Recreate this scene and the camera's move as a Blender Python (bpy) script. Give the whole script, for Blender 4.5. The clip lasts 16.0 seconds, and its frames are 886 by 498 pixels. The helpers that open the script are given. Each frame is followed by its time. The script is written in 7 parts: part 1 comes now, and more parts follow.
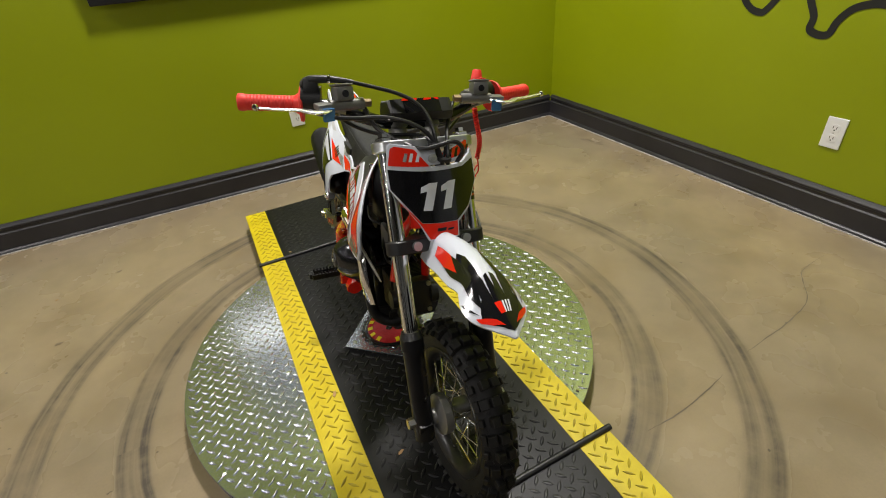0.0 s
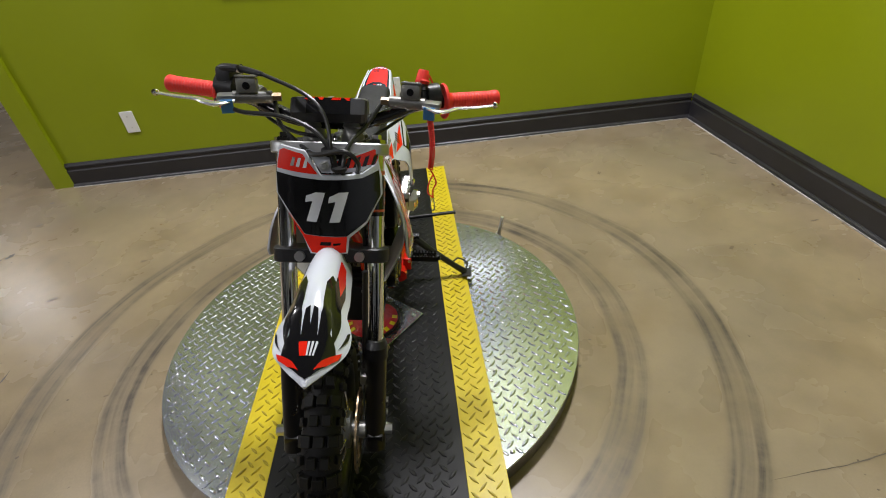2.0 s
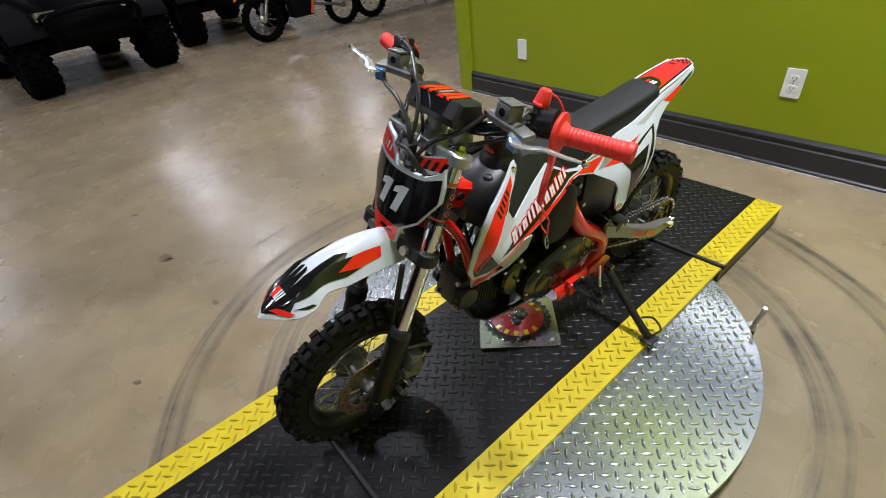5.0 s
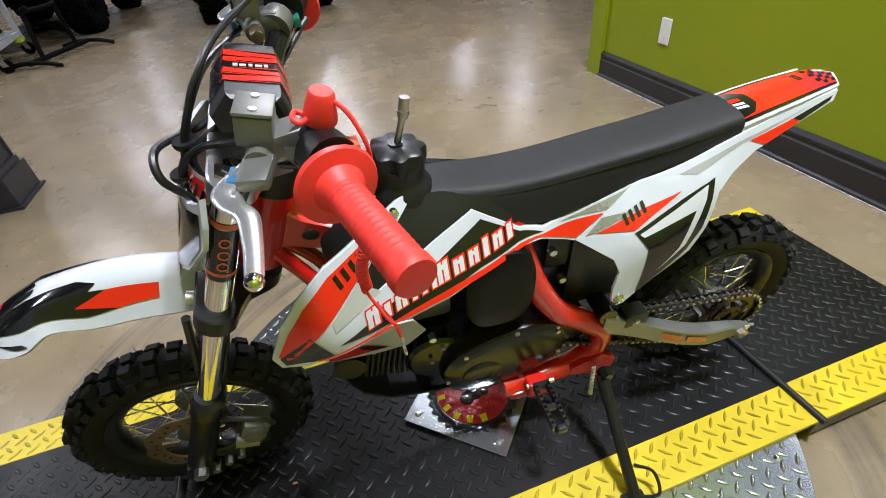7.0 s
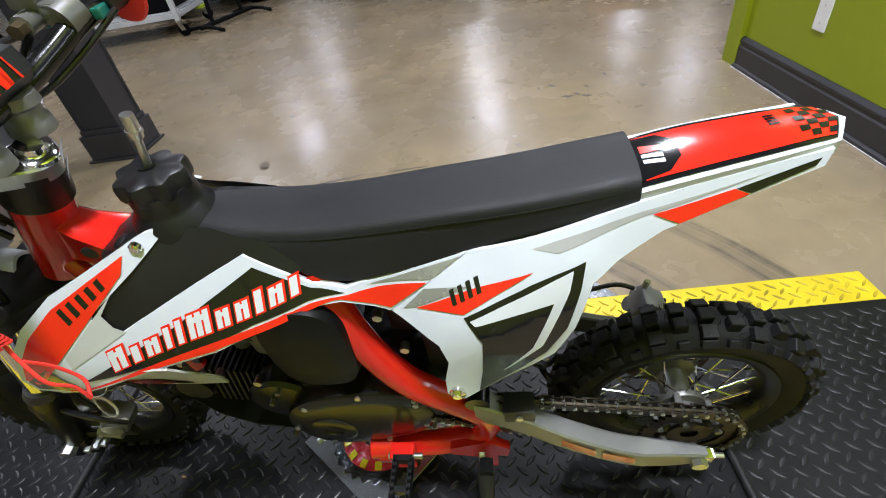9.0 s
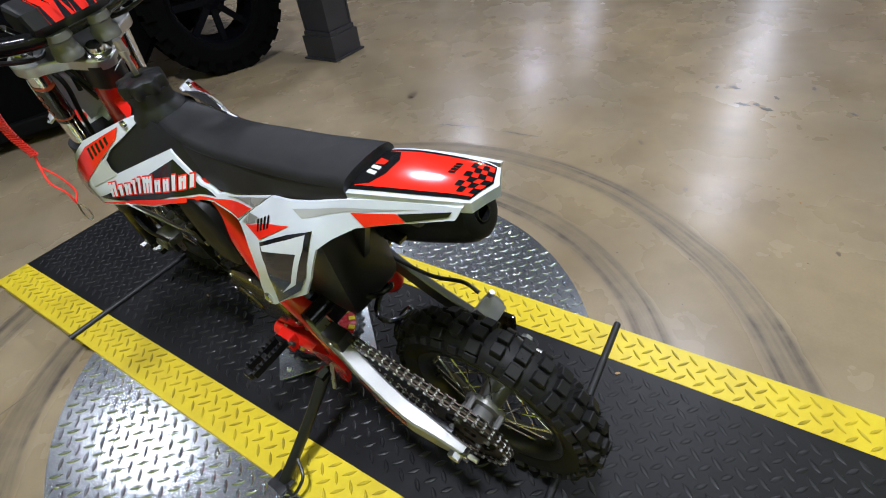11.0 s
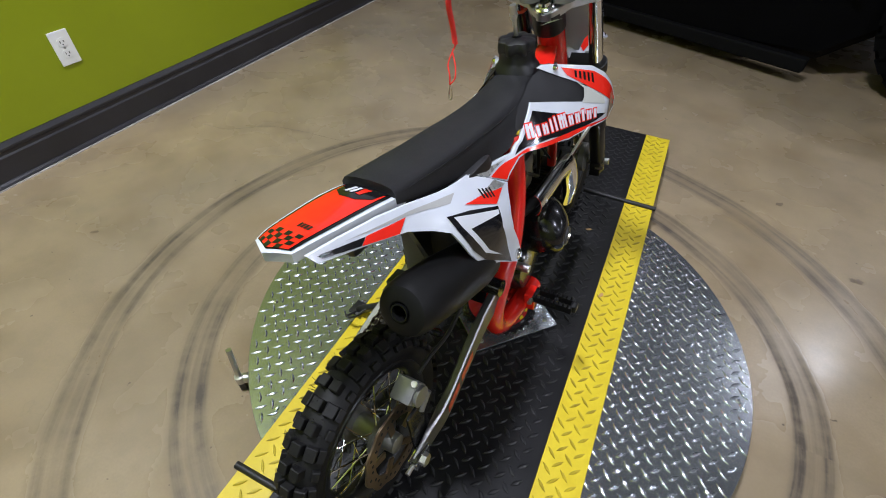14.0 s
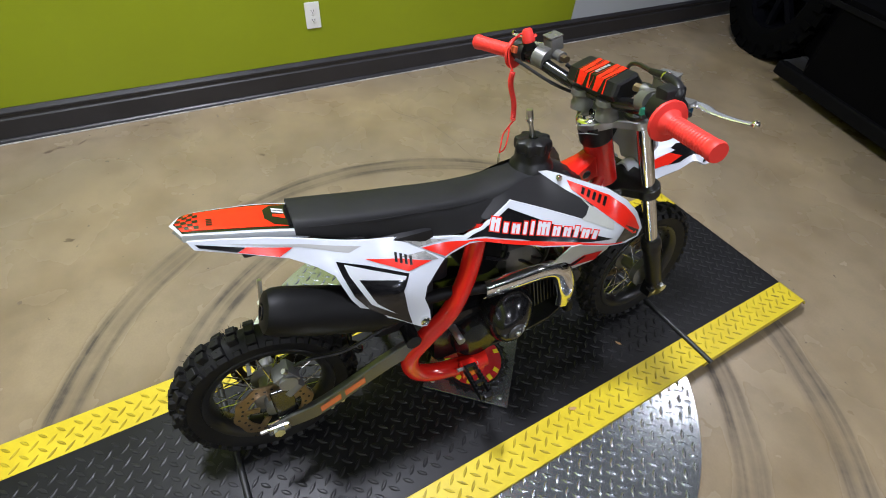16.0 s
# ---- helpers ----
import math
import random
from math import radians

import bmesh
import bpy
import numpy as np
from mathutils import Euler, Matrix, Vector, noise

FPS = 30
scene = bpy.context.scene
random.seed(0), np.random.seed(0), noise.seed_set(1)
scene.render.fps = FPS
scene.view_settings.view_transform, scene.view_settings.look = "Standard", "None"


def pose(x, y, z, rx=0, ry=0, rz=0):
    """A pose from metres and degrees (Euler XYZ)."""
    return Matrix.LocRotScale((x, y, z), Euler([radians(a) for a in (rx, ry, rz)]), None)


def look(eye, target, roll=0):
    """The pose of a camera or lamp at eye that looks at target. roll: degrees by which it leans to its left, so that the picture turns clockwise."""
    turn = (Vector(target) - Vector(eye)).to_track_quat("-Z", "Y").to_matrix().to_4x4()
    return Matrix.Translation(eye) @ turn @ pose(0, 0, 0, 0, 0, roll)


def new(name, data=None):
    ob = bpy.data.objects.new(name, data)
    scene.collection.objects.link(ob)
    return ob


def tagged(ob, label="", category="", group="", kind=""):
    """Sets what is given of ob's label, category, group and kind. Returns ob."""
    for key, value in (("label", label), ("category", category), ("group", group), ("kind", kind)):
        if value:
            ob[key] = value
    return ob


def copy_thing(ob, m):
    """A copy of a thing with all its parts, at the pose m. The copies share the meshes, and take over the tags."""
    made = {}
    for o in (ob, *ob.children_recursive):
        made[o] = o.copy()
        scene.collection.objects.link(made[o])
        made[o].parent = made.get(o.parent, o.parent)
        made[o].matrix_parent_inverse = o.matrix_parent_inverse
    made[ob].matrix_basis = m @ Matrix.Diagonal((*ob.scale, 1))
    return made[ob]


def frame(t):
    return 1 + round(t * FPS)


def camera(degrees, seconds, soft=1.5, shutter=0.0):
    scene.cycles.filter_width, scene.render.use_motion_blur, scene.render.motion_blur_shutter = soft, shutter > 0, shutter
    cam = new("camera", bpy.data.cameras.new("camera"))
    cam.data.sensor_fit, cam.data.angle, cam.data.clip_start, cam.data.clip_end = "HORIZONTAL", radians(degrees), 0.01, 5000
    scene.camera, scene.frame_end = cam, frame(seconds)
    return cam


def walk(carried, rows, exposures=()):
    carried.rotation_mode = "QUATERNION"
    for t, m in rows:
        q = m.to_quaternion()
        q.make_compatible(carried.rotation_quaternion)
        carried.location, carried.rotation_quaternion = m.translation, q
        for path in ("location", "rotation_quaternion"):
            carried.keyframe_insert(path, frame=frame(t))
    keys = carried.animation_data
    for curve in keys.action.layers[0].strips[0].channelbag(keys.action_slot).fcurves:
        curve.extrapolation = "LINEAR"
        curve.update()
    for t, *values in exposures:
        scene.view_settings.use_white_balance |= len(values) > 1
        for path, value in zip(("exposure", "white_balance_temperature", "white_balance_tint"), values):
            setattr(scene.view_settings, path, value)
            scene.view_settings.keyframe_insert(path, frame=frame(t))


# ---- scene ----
cam = camera(87.34, 16.0, soft=1.0)
PATH = [
    (0, (-0.2855, -1.0757, 1.0663), (0.2658, 0.1398, 0.1839), -5.34),
    (0.5, (-0.1733, -1.1552, 1.0644), (0.2363, 0.1069, 0.1703), -5.48),
    (1, (-0.0547, -1.1761, 1.0608), (0.2150, 0.1261, 0.1711), -5.70),
    (1.5, (0.0931, -1.0924, 1.0418), (0.2539, 0.2217, 0.1435), -5.46),
    (2, (0.2111, -1.0773, 1.0462), (0.2405, 0.2390, 0.1371), -6.28),
    (2.5, (0.3374, -1.1247, 1.0759), (0.1838, 0.1842, 0.1687), -6.50),
    (3, (0.4217, -1.0902, 1.0621), (0.0805, 0.1889, 0.1635), -7.16),
    (3.5, (0.5033, -0.9438, 1.0423), (-0.0273, 0.2576, 0.1284), -7.19),
    (4, (0.6155, -0.8875, 1.0628), (-0.1298, 0.1895, 0.1438), -7.53),
    (4.2, (0.6695, -0.8755, 1.0828), (-0.1640, 0.1336, 0.1625), -7.84),
    (6.3, (0.6670, -0.3873, 0.9953), (-0.5342, 0.0889, 0.0517), -7.25),
    (6.5, (0.6530, -0.3393, 0.9843), (-0.5669, 0.0938, 0.0439), -7.15),
    (7, (0.5696, -0.2114, 0.9382), (-0.6535, 0.1344, -0.0336), -5.78),
    (7.5, (0.5573, -0.1196, 0.9378), (-0.6606, 0.1219, -0.0714), -5.47),
    (8, (0.5876, -0.0099, 0.9617), (-0.6568, 0.0754, -0.0404), -6.81),
    (8.5, (0.5285, 0.0950, 0.9320), (-0.7303, 0.0735, -0.0554), -7.93),
    (9, (0.4768, 0.1994, 0.8898), (-0.7753, 0.0835, -0.0996), -9.66),
    (9.2, (0.4848, 0.2444, 0.8818), (-0.7722, 0.0935, -0.0966), -10.26),
    (11.3, (0.4053, 0.7236, 0.9469), (-0.4491, -0.1015, -0.1250), -6.31),
    (11.5, (0.3903, 0.7496, 0.9729), (-0.3646, -0.1211, -0.1370), -4.52),
    (12, (0.2755, 0.7602, 1.0008), (-0.3057, -0.1514, -0.1787), 0.98),
    (12.5, (0.1865, 0.7806, 1.0427), (-0.2050, -0.2377, -0.1277), 3.13),
    (13, (0.0666, 0.8487, 1.0496), (-0.0345, -0.2543, -0.1051), 1.59),
    (13.5, (-0.0423, 0.8108, 1.0205), (0.1162, -0.2998, -0.1203), 1.81),
    (14, (-0.1893, 0.7327, 1.0225), (0.2914, -0.3019, -0.0994), 1.25),
    (14.5, (-0.3070, 0.7065, 1.0820), (0.4082, -0.2050, -0.0214), 1.68),
    (15, (-0.4515, 0.6636, 1.1468), (0.4166, -0.1207, 0.0554), 2.35),
    (15.5, (-0.4595, 0.5561, 1.1980), (0.4313, -0.1579, 0.0770), 4.78),
    (16, (-0.4985, 0.4379, 1.1777), (0.4347, -0.1764, 0.0323), 5.26),
]
walk(cam, [(t, look(eye, target, roll)) for t, eye, target, roll in PATH],
     [(0.0, -0.22, 7600, 7), (1.5, -0.28, 7200, 8), (3.0, -0.32, 6650, 10), (4.0, -0.24, 6500, 10), (6.5, 0.10, 6500, 10), (7.5, 0.10, 6450, 10), (8.0, 0.2, 6400, 10),
      (9.0, 0.18, 6350, 10), (11.5, -0.22, 6200, 10), (13.0, -0.46, 6400, 12), (14.5, -0.10, 6250, 11), (16.0, -0.04, 6350, 11)])

# ---- light ----
world = bpy.data.worlds.new("world")
scene.world = world
world.use_nodes = True
world.node_tree.nodes["Background"].inputs[0].default_value = (0.8, 0.85, 1.0, 1)
world.node_tree.nodes["Background"].inputs[1].default_value = 0.008
CEIL = 3.55          # ceiling height over the concrete
LAMP_W = 66.0        # watts of each ceiling lamp; the display lamp over the turntable is stronger
DISPLAY_W = 150.0
LAMP_SPOTS = [(0.62, 0.55), (0.28, -3.46), (-2.8, -3.45), (-2.8, 0.85), (-6.45, -3.4), (-6.3, 0.85), (-6.3, 5.1),
              (-9.75, -3.4), (-9.75, 0.85), (-9.75, 5.1), (-13.4, -3.4), (-13.4, 0.85), (-13.6, 5.1)]
ROOM_TURN = -0.775    # the walls stand this many degrees off the turntable's runway
UE, VN = 1.7638, 1.5061          # baseboard fronts: east wall, north wall (room axes)


def room(u, v, z=0.0, turn=0.0):
    """A pose in the room's own axes: u along the north wall, v towards it."""
    return pose(0, 0, 0, 0, 0, ROOM_TURN) @ pose(u, v, z, 0, 0, turn)


# ---- materials ----
def mat(name, color, rough=0.5, metal=0.0, spread=0.12, scale=8.0, fine=140.0, bump=0.15, depth=0.002, coat=0.0, spec=0.5,
        rough_spread=0.12, second=None, coords="Object"):
    """Principled surface with blotches at one scale and grain at a finer one."""
    m = bpy.data.materials.new(name)
    m.use_nodes = True
    nt = m.node_tree
    b = nt.nodes["Principled BSDF"]
    b.inputs["Roughness"].default_value = rough
    b.inputs["Metallic"].default_value = metal
    b.inputs["Coat Weight"].default_value = coat
    b.inputs["Coat Roughness"].default_value = 0.08
    b.inputs["Specular IOR Level"].default_value = spec
    tc = nt.nodes.new("ShaderNodeTexCoord")
    n1 = nt.nodes.new("ShaderNodeTexNoise")
    n1.inputs["Scale"].default_value = scale
    n1.inputs["Detail"].default_value = 6
    n1.inputs["Roughness"].default_value = 0.6
    n2 = nt.nodes.new("ShaderNodeTexNoise")
    n2.inputs["Scale"].default_value = fine
    n2.inputs["Detail"].default_value = 3
    nt.links.new(tc.outputs[coords], n1.inputs["Vector"])
    nt.links.new(tc.outputs[coords], n2.inputs["Vector"])
    mix = nt.nodes.new("ShaderNodeMix")
    mix.data_type = "RGBA"
    lo = second if second else tuple(c * (1 - spread) for c in color)
    hi = tuple(min(1.0, c * (1 + spread)) for c in color)
    mix.inputs["A"].default_value = (*lo, 1)
    mix.inputs["B"].default_value = (*hi, 1)
    add = nt.nodes.new("ShaderNodeMath")
    add.operation = "MULTIPLY_ADD"
    add.inputs[1].default_value = 0.35
    nt.links.new(n2.outputs["Fac"], add.inputs[0])
    sub = nt.nodes.new("ShaderNodeMapRange")
    sub.inputs["From Min"].default_value, sub.inputs["From Max"].default_value = 0.3, 0.7
    sub.inputs["To Max"].default_value = 0.75
    nt.links.new(n1.outputs["Fac"], sub.inputs["Value"])
    nt.links.new(sub.outputs["Result"], add.inputs[2])
    nt.links.new(add.outputs[0], mix.inputs["Factor"])
    nt.links.new(mix.outputs["Result"], b.inputs["Base Color"])
    rr = nt.nodes.new("ShaderNodeMapRange")
    rr.inputs["From Min"].default_value, rr.inputs["From Max"].default_value = 0.3, 0.7
    rr.inputs["To Min"].default_value = max(0.02, rough * (1 - rough_spread))
    rr.inputs["To Max"].default_value = min(1.0, rough * (1 + rough_spread))
    nt.links.new(n1.outputs["Fac"], rr.inputs["Value"])
    nt.links.new(rr.outputs["Result"], b.inputs["Roughness"])
    if bump:
        bp = nt.nodes.new("ShaderNodeBump")
        bp.inputs["Strength"].default_value = bump
        bp.inputs["Distance"].default_value = depth
        nt.links.new(n2.outputs["Fac"], bp.inputs["Height"])
        nt.links.new(bp.outputs["Normal"], b.inputs["Normal"])
    return m


def glow(name, color, strength):
    m = bpy.data.materials.new(name)
    m.use_nodes = True
    b = m.node_tree.nodes["Principled BSDF"]
    b.inputs["Base Color"].default_value = (*color, 1)
    b.inputs["Emission Color"].default_value = (*color, 1)
    b.inputs["Emission Strength"].default_value = strength
    return m


M_WALL = mat("green_paint", (0.25, 0.30, 0.006), 0.42, spread=0.05, scale=2.2, fine=190, bump=0.25, depth=0.001)
M_GREYWALL = mat("grey_paint", (0.42, 0.45, 0.48), 0.5, spread=0.05, scale=2, fine=190, bump=0.25, depth=0.001)
M_BASE = mat("baseboard_paint", (0.022, 0.021, 0.024), 0.40, spread=0.25, scale=6, fine=80, bump=0.1)
M_CEIL = mat("ceiling_paint", (0.06, 0.06, 0.06), 0.8, spread=0.1, scale=1, fine=40)
M_WHITE = mat("white_plastic", (0.78, 0.78, 0.76), 0.3, spread=0.03, scale=20, fine=300, bump=0.02)
M_GALV = mat("galvanised_tread_plate", (0.47, 0.50, 0.52), 0.215, metal=0.92, spread=0.05, scale=9, fine=260, bump=0.12, depth=0.0005, rough_spread=0.08)
M_TREAD = mat("worn_bright_tread", (0.50, 0.525, 0.55), 0.22, metal=0.95, spread=0.12, scale=30, fine=200, bump=0.05)
M_YELLOW = mat("yellow_paint", (0.62, 0.49, 0.014), 0.42, spread=0.10, scale=14, fine=160, bump=0.2, depth=0.001, second=(0.53, 0.39, 0.011))
M_BLACKDECK = mat("black_deck_paint", (0.0060, 0.0059, 0.0066), 0.42, spread=0.3, scale=10, fine=160, bump=0.2, depth=0.001, spec=0.26)
M_DECKTREAD = mat("worn_black_tread", (0.011, 0.011, 0.012), 0.38, spread=0.3, scale=20, fine=160, bump=0.1, depth=0.001, spec=0.34)
M_YTREAD = mat("worn_yellow_tread", (0.52, 0.40, 0.013), 0.4, spread=0.2, scale=16, fine=160, bump=0.2, depth=0.001, second=(0.20, 0.15, 0.02))
M_STEEL = mat("zinc_steel", (0.6, 0.6, 0.58), 0.3, metal=1.0, spread=0.1, scale=30, fine=200, bump=0.05)
M_RIMSTEEL = mat("dark_worn_steel", (0.16, 0.155, 0.15), 0.42, metal=0.8, spread=0.4, scale=40, fine=200, bump=0.3)
M_BLACKROD = mat("black_rod", (0.012, 0.012, 0.013), 0.45, spread=0.2, scale=30)
M_COLUMN = mat("charcoal_paint", (0.028, 0.027, 0.032), 0.42, spread=0.2, scale=5)


def concrete(name):
    """Polished tan concrete with cloudy blotches, hairline cracks, specks and two rings of tyre rubber."""
    m = bpy.data.materials.new(name)
    m.use_nodes = True
    nt = m.node_tree
    N, Lk = nt.nodes.new, nt.links.new
    b = nt.nodes["Principled BSDF"]
    tc = N("ShaderNodeTexCoord")

    def noise_tex(scale, detail=6, rough=0.6, dist=0.0):
        n = N("ShaderNodeTexNoise")
        n.inputs["Scale"].default_value, n.inputs["Detail"].default_value = scale, detail
        n.inputs["Roughness"].default_value, n.inputs["Distortion"].default_value = rough, dist
        Lk(tc.outputs["Object"], n.inputs["Vector"])
        return n.outputs["Fac"]

    def mapr(v, a, c, lo=0.0, hi=1.0):
        n = N("ShaderNodeMapRange")
        for k, x in (("From Min", a), ("From Max", c), ("To Min", lo), ("To Max", hi)):
            n.inputs[k].default_value = x
        Lk(v, n.inputs["Value"])
        return n.outputs["Result"]

    def math(op, a, c):
        n = N("ShaderNodeMath")
        n.operation = op
        for i, x in enumerate((a, c)):
            if isinstance(x, (int, float)):
                n.inputs[i].default_value = x
            else:
                Lk(x, n.inputs[i])
        return n.outputs[0]

    def mixc(f, a, c):
        n = N("ShaderNodeMix")
        n.data_type = "RGBA"
        for k, x in (("Factor", f), ("A", a), ("B", c)):
            if isinstance(x, tuple):
                n.inputs[k].default_value = (*x, 1)
            elif isinstance(x, (int, float)):
                n.inputs[k].default_value = x
            else:
                Lk(x, n.inputs[k])
        return n.outputs["Result"]

    big, mid, small, grain = noise_tex(0.7, 5, 0.55), noise_tex(1.7, 4, 0.5, 0.1), noise_tex(7, 4, 0.5, 0.1), noise_tex(160, 3)
    col = mixc(mapr(big, 0.35, 0.65), (0.285, 0.222, 0.141), (0.335, 0.265, 0.174))
    col = mixc(mapr(mid, 0.30, 0.75, 0, 0.5), col, (0.240, 0.183, 0.115))
    col = mixc(mapr(small, 0.35, 0.85, 0, 0.16), col, (0.36, 0.29, 0.19))
    # darker cloudy stains, here and there
    col = mixc(math("MULTIPLY", mapr(noise_tex(1.15, 4, 0.5, 0.2), 0.50, 0.74, 0, 0.5), mapr(noise_tex(5.5, 4, 0.5), 0.30, 0.70, 0.5, 1.0)), col, (0.150, 0.118, 0.076))
    col = mixc(mapr(grain, 0.3, 0.7, 0, 0.16), col, (0.13, 0.108, 0.078))
    # warm and grey clouds, wide and soft
    col = mixc(mapr(noise_tex(0.95, 3, 0.45), 0.42, 0.72, 0, 0.55), col, (0.400, 0.300, 0.165))
    col = mixc(mapr(noise_tex(1.45, 3, 0.45), 0.45, 0.75, 0, 0.55), col, (0.205, 0.168, 0.118))
    col = mixc(mapr(noise_tex(4.2, 3, 0.5), 0.46, 0.76, 0, 0.68), col, (0.190, 0.137, 0.076))
    col = mixc(mapr(noise_tex(9.0, 4, 0.6), 0.46, 0.78, 0, 0.50), col, (0.195, 0.156, 0.103))
    # specks
    col = mixc(mapr(noise_tex(34, 2, 0.5), 0.735, 0.76, 0, 0.7), col, (0.06, 0.05, 0.04))
    # distance from the turntable's middle
    sep = N("ShaderNodeSeparateXYZ")
    Lk(tc.outputs["Object"], sep.inputs[0])
    r = math("SQRT", math("ADD", math("MULTIPLY", sep.outputs[0], sep.outputs[0]), math("MULTIPLY", sep.outputs[1], sep.outputs[1])), 0)
    wob = math("ADD", r, math("MULTIPLY", math("SUBTRACT", noise_tex(1.3, 2), 0.5), 0.05))
    patch = mapr(noise_tex(3.2, 7, 0.7), 0.32, 0.62, 0.22, 1.05)

    def ring(r0, w, k):
        d = math("ABSOLUTE", math("SUBTRACT", wob, r0), 0)
        n = N("ShaderNodeMapRange")
        n.interpolation_type = "SMOOTHSTEP"
        for key, x in (("From Min", w * 0.45), ("From Max", w), ("To Min", k), ("To Max", 0.0)):
            n.inputs[key].default_value = x
        Lk(d, n.inputs["Value"])
        return n.outputs["Result"]

    # rubber drawn out along the turn
    polar = N("ShaderNodeCombineXYZ")
    Lk(math("MULTIPLY", math("ARCTAN2", sep.outputs[1], sep.outputs[0]), 2.2), polar.inputs[0])
    Lk(math("MULTIPLY", wob, 75.0), polar.inputs[1])
    drawn = N("ShaderNodeTexNoise")
    drawn.inputs["Scale"].default_value, drawn.inputs["Detail"].default_value = 1.0, 4
    Lk(polar.outputs[0], drawn.inputs["Vector"])
    lines = math("MULTIPLY", mapr(drawn.outputs["Fac"], 0.3, 0.68, 0.45, 1.55), mapr(noise_tex(26, 4, 0.7), 0.25, 0.7, 0.7, 1.1))
    marks = math("MULTIPLY", math("MULTIPLY", math("ADD", math("ADD", math("ADD", ring(0.757, 0.058, 0.42), ring(0.731, 0.016, 0.40)), ring(0.788, 0.013, 0.28)), math("ADD", math("ADD", ring(1.02, 0.058, 0.38), ring(0.994, 0.014, 0.30)), ring(1.047, 0.017, 0.36))), patch), lines)
    col = mixc(marks, col, (0.072, 0.058, 0.044))
    # hairline cracks
    vor = N("ShaderNodeTexVoronoi")
    vor.feature = "DISTANCE_TO_EDGE"
    vor.inputs["Scale"].default_value = 0.62
    warp = N("ShaderNodeVectorMath")
    warp.operation = "ADD"
    nv = N("ShaderNodeTexNoise")
    nv.inputs["Scale"].default_value, nv.inputs["Detail"].default_value = 3.0, 6
    Lk(tc.outputs["Object"], nv.inputs["Vector"])
    Lk(tc.outputs["Object"], warp.inputs[0])
    Lk(nv.outputs["Color"], warp.inputs[1])
    Lk(warp.outputs[0], vor.inputs["Vector"])
    crack = math("MULTIPLY", mapr(vor.outputs["Distance"], 0.0, 0.0025, 1.0, 0.0), mapr(noise_tex(1.1, 3), 0.56, 0.66, 0, 0.22))
    col = mixc(crack, col, (0.05, 0.04, 0.03))
    Lk(col, b.inputs["Base Color"])
    rough = math("ADD", mapr(mid, 0.3, 0.7, 0.22, 0.28), mapr(small, 0.3, 0.8, 0.0, 0.05))
    Lk(math("ADD", rough, math("MULTIPLY", marks, 0.25)), b.inputs["Roughness"])
    b.inputs["Specular IOR Level"].default_value = 0.4
    bp = N("ShaderNodeBump")
    bp.inputs["Strength"].default_value, bp.inputs["Distance"].default_value = 0.02, 0.0015
    Lk(math("ADD", mid, math("MULTIPLY", small, 0.35)), bp.inputs["Height"])
    Lk(bp.outputs["Normal"], b.inputs["Normal"])
    return m


M_CONCRETE = concrete("polished_concrete")


# ---- building blocks ----
def part(name, bm, material, parent=None, label="", smooth=False, kind=""):
    me = bpy.data.meshes.new(name)
    bm.to_mesh(me)
    bm.free()
    for mm in (material if isinstance(material, (list, tuple)) else (material,)):
        me.materials.append(mm)
    if smooth:
        for p in me.polygons:
            p.use_smooth = True
        me.set_sharp_from_angle(angle=radians(38))
    ob = new(name, me)
    ob.parent = parent
    tagged(ob, label=label, kind=kind)
    return ob


def thing(name, m, label, category, group="", kind=""):
    ob = new(name)
    ob.empty_display_size = 0.05
    ob.matrix_basis = m
    return tagged(ob, label, category, group, kind)


def box(bm, x0, x1, y0, y1, z0, z1, bevel=0.0, m=None, seg=2):
    made = bmesh.ops.create_cube(bm, size=1.0, matrix=Matrix.Translation(((x0 + x1) / 2, (y0 + y1) / 2, (z0 + z1) / 2)) @ Matrix.Diagonal((x1 - x0, y1 - y0, z1 - z0, 1)))
    vs = made["verts"]
    if bevel:
        es = list({e for v in vs for e in v.link_edges})
        vs = list(set(bmesh.ops.bevel(bm, geom=es, offset=bevel, segments=seg, affect="EDGES", profile=0.6)["verts"]) | {v for v in vs if v.is_valid})
    if m is not None:
        bmesh.ops.transform(bm, matrix=m, verts=vs)
    return bm


def cyl(bm, p0, p1, r0, r1=None, n=20, caps=True):
    p0, p1 = Vector(p0), Vector(p1)
    d = p1 - p0
    m = Matrix.Translation((p0 + p1) / 2) @ d.to_track_quat("Z", "Y").to_matrix().to_4x4()
    bmesh.ops.create_cone(bm, cap_ends=caps, segments=n, radius1=r0, radius2=r0 if r1 is None else r1, depth=d.length, matrix=m)
    return bm


def ball(bm, c, r, n=14, sz=(1, 1, 1)):
    bmesh.ops.create_uvsphere(bm, u_segments=n, v_segments=max(6, n // 2), radius=r, matrix=Matrix.Translation(c) @ Matrix.Diagonal((*sz, 1)))
    return bm


def spline(pts, per=8):
    """Catmull-Rom through the points."""
    P = [Vector(p) for p in pts]
    P = [2 * P[0] - P[1]] + P + [2 * P[-1] - P[-2]]
    out = []
    for i in range(1, len(P) - 2):
        a, b, c, d = P[i - 1:i + 3]
        for k in range(per):
            t = k / per
            out.append(0.5 * (2 * b + (c - a) * t + (2 * a - 5 * b + 4 * c - d) * t * t + (3 * b - a - 3 * c + d) * t ** 3))
    out.append(P[-2])
    return out


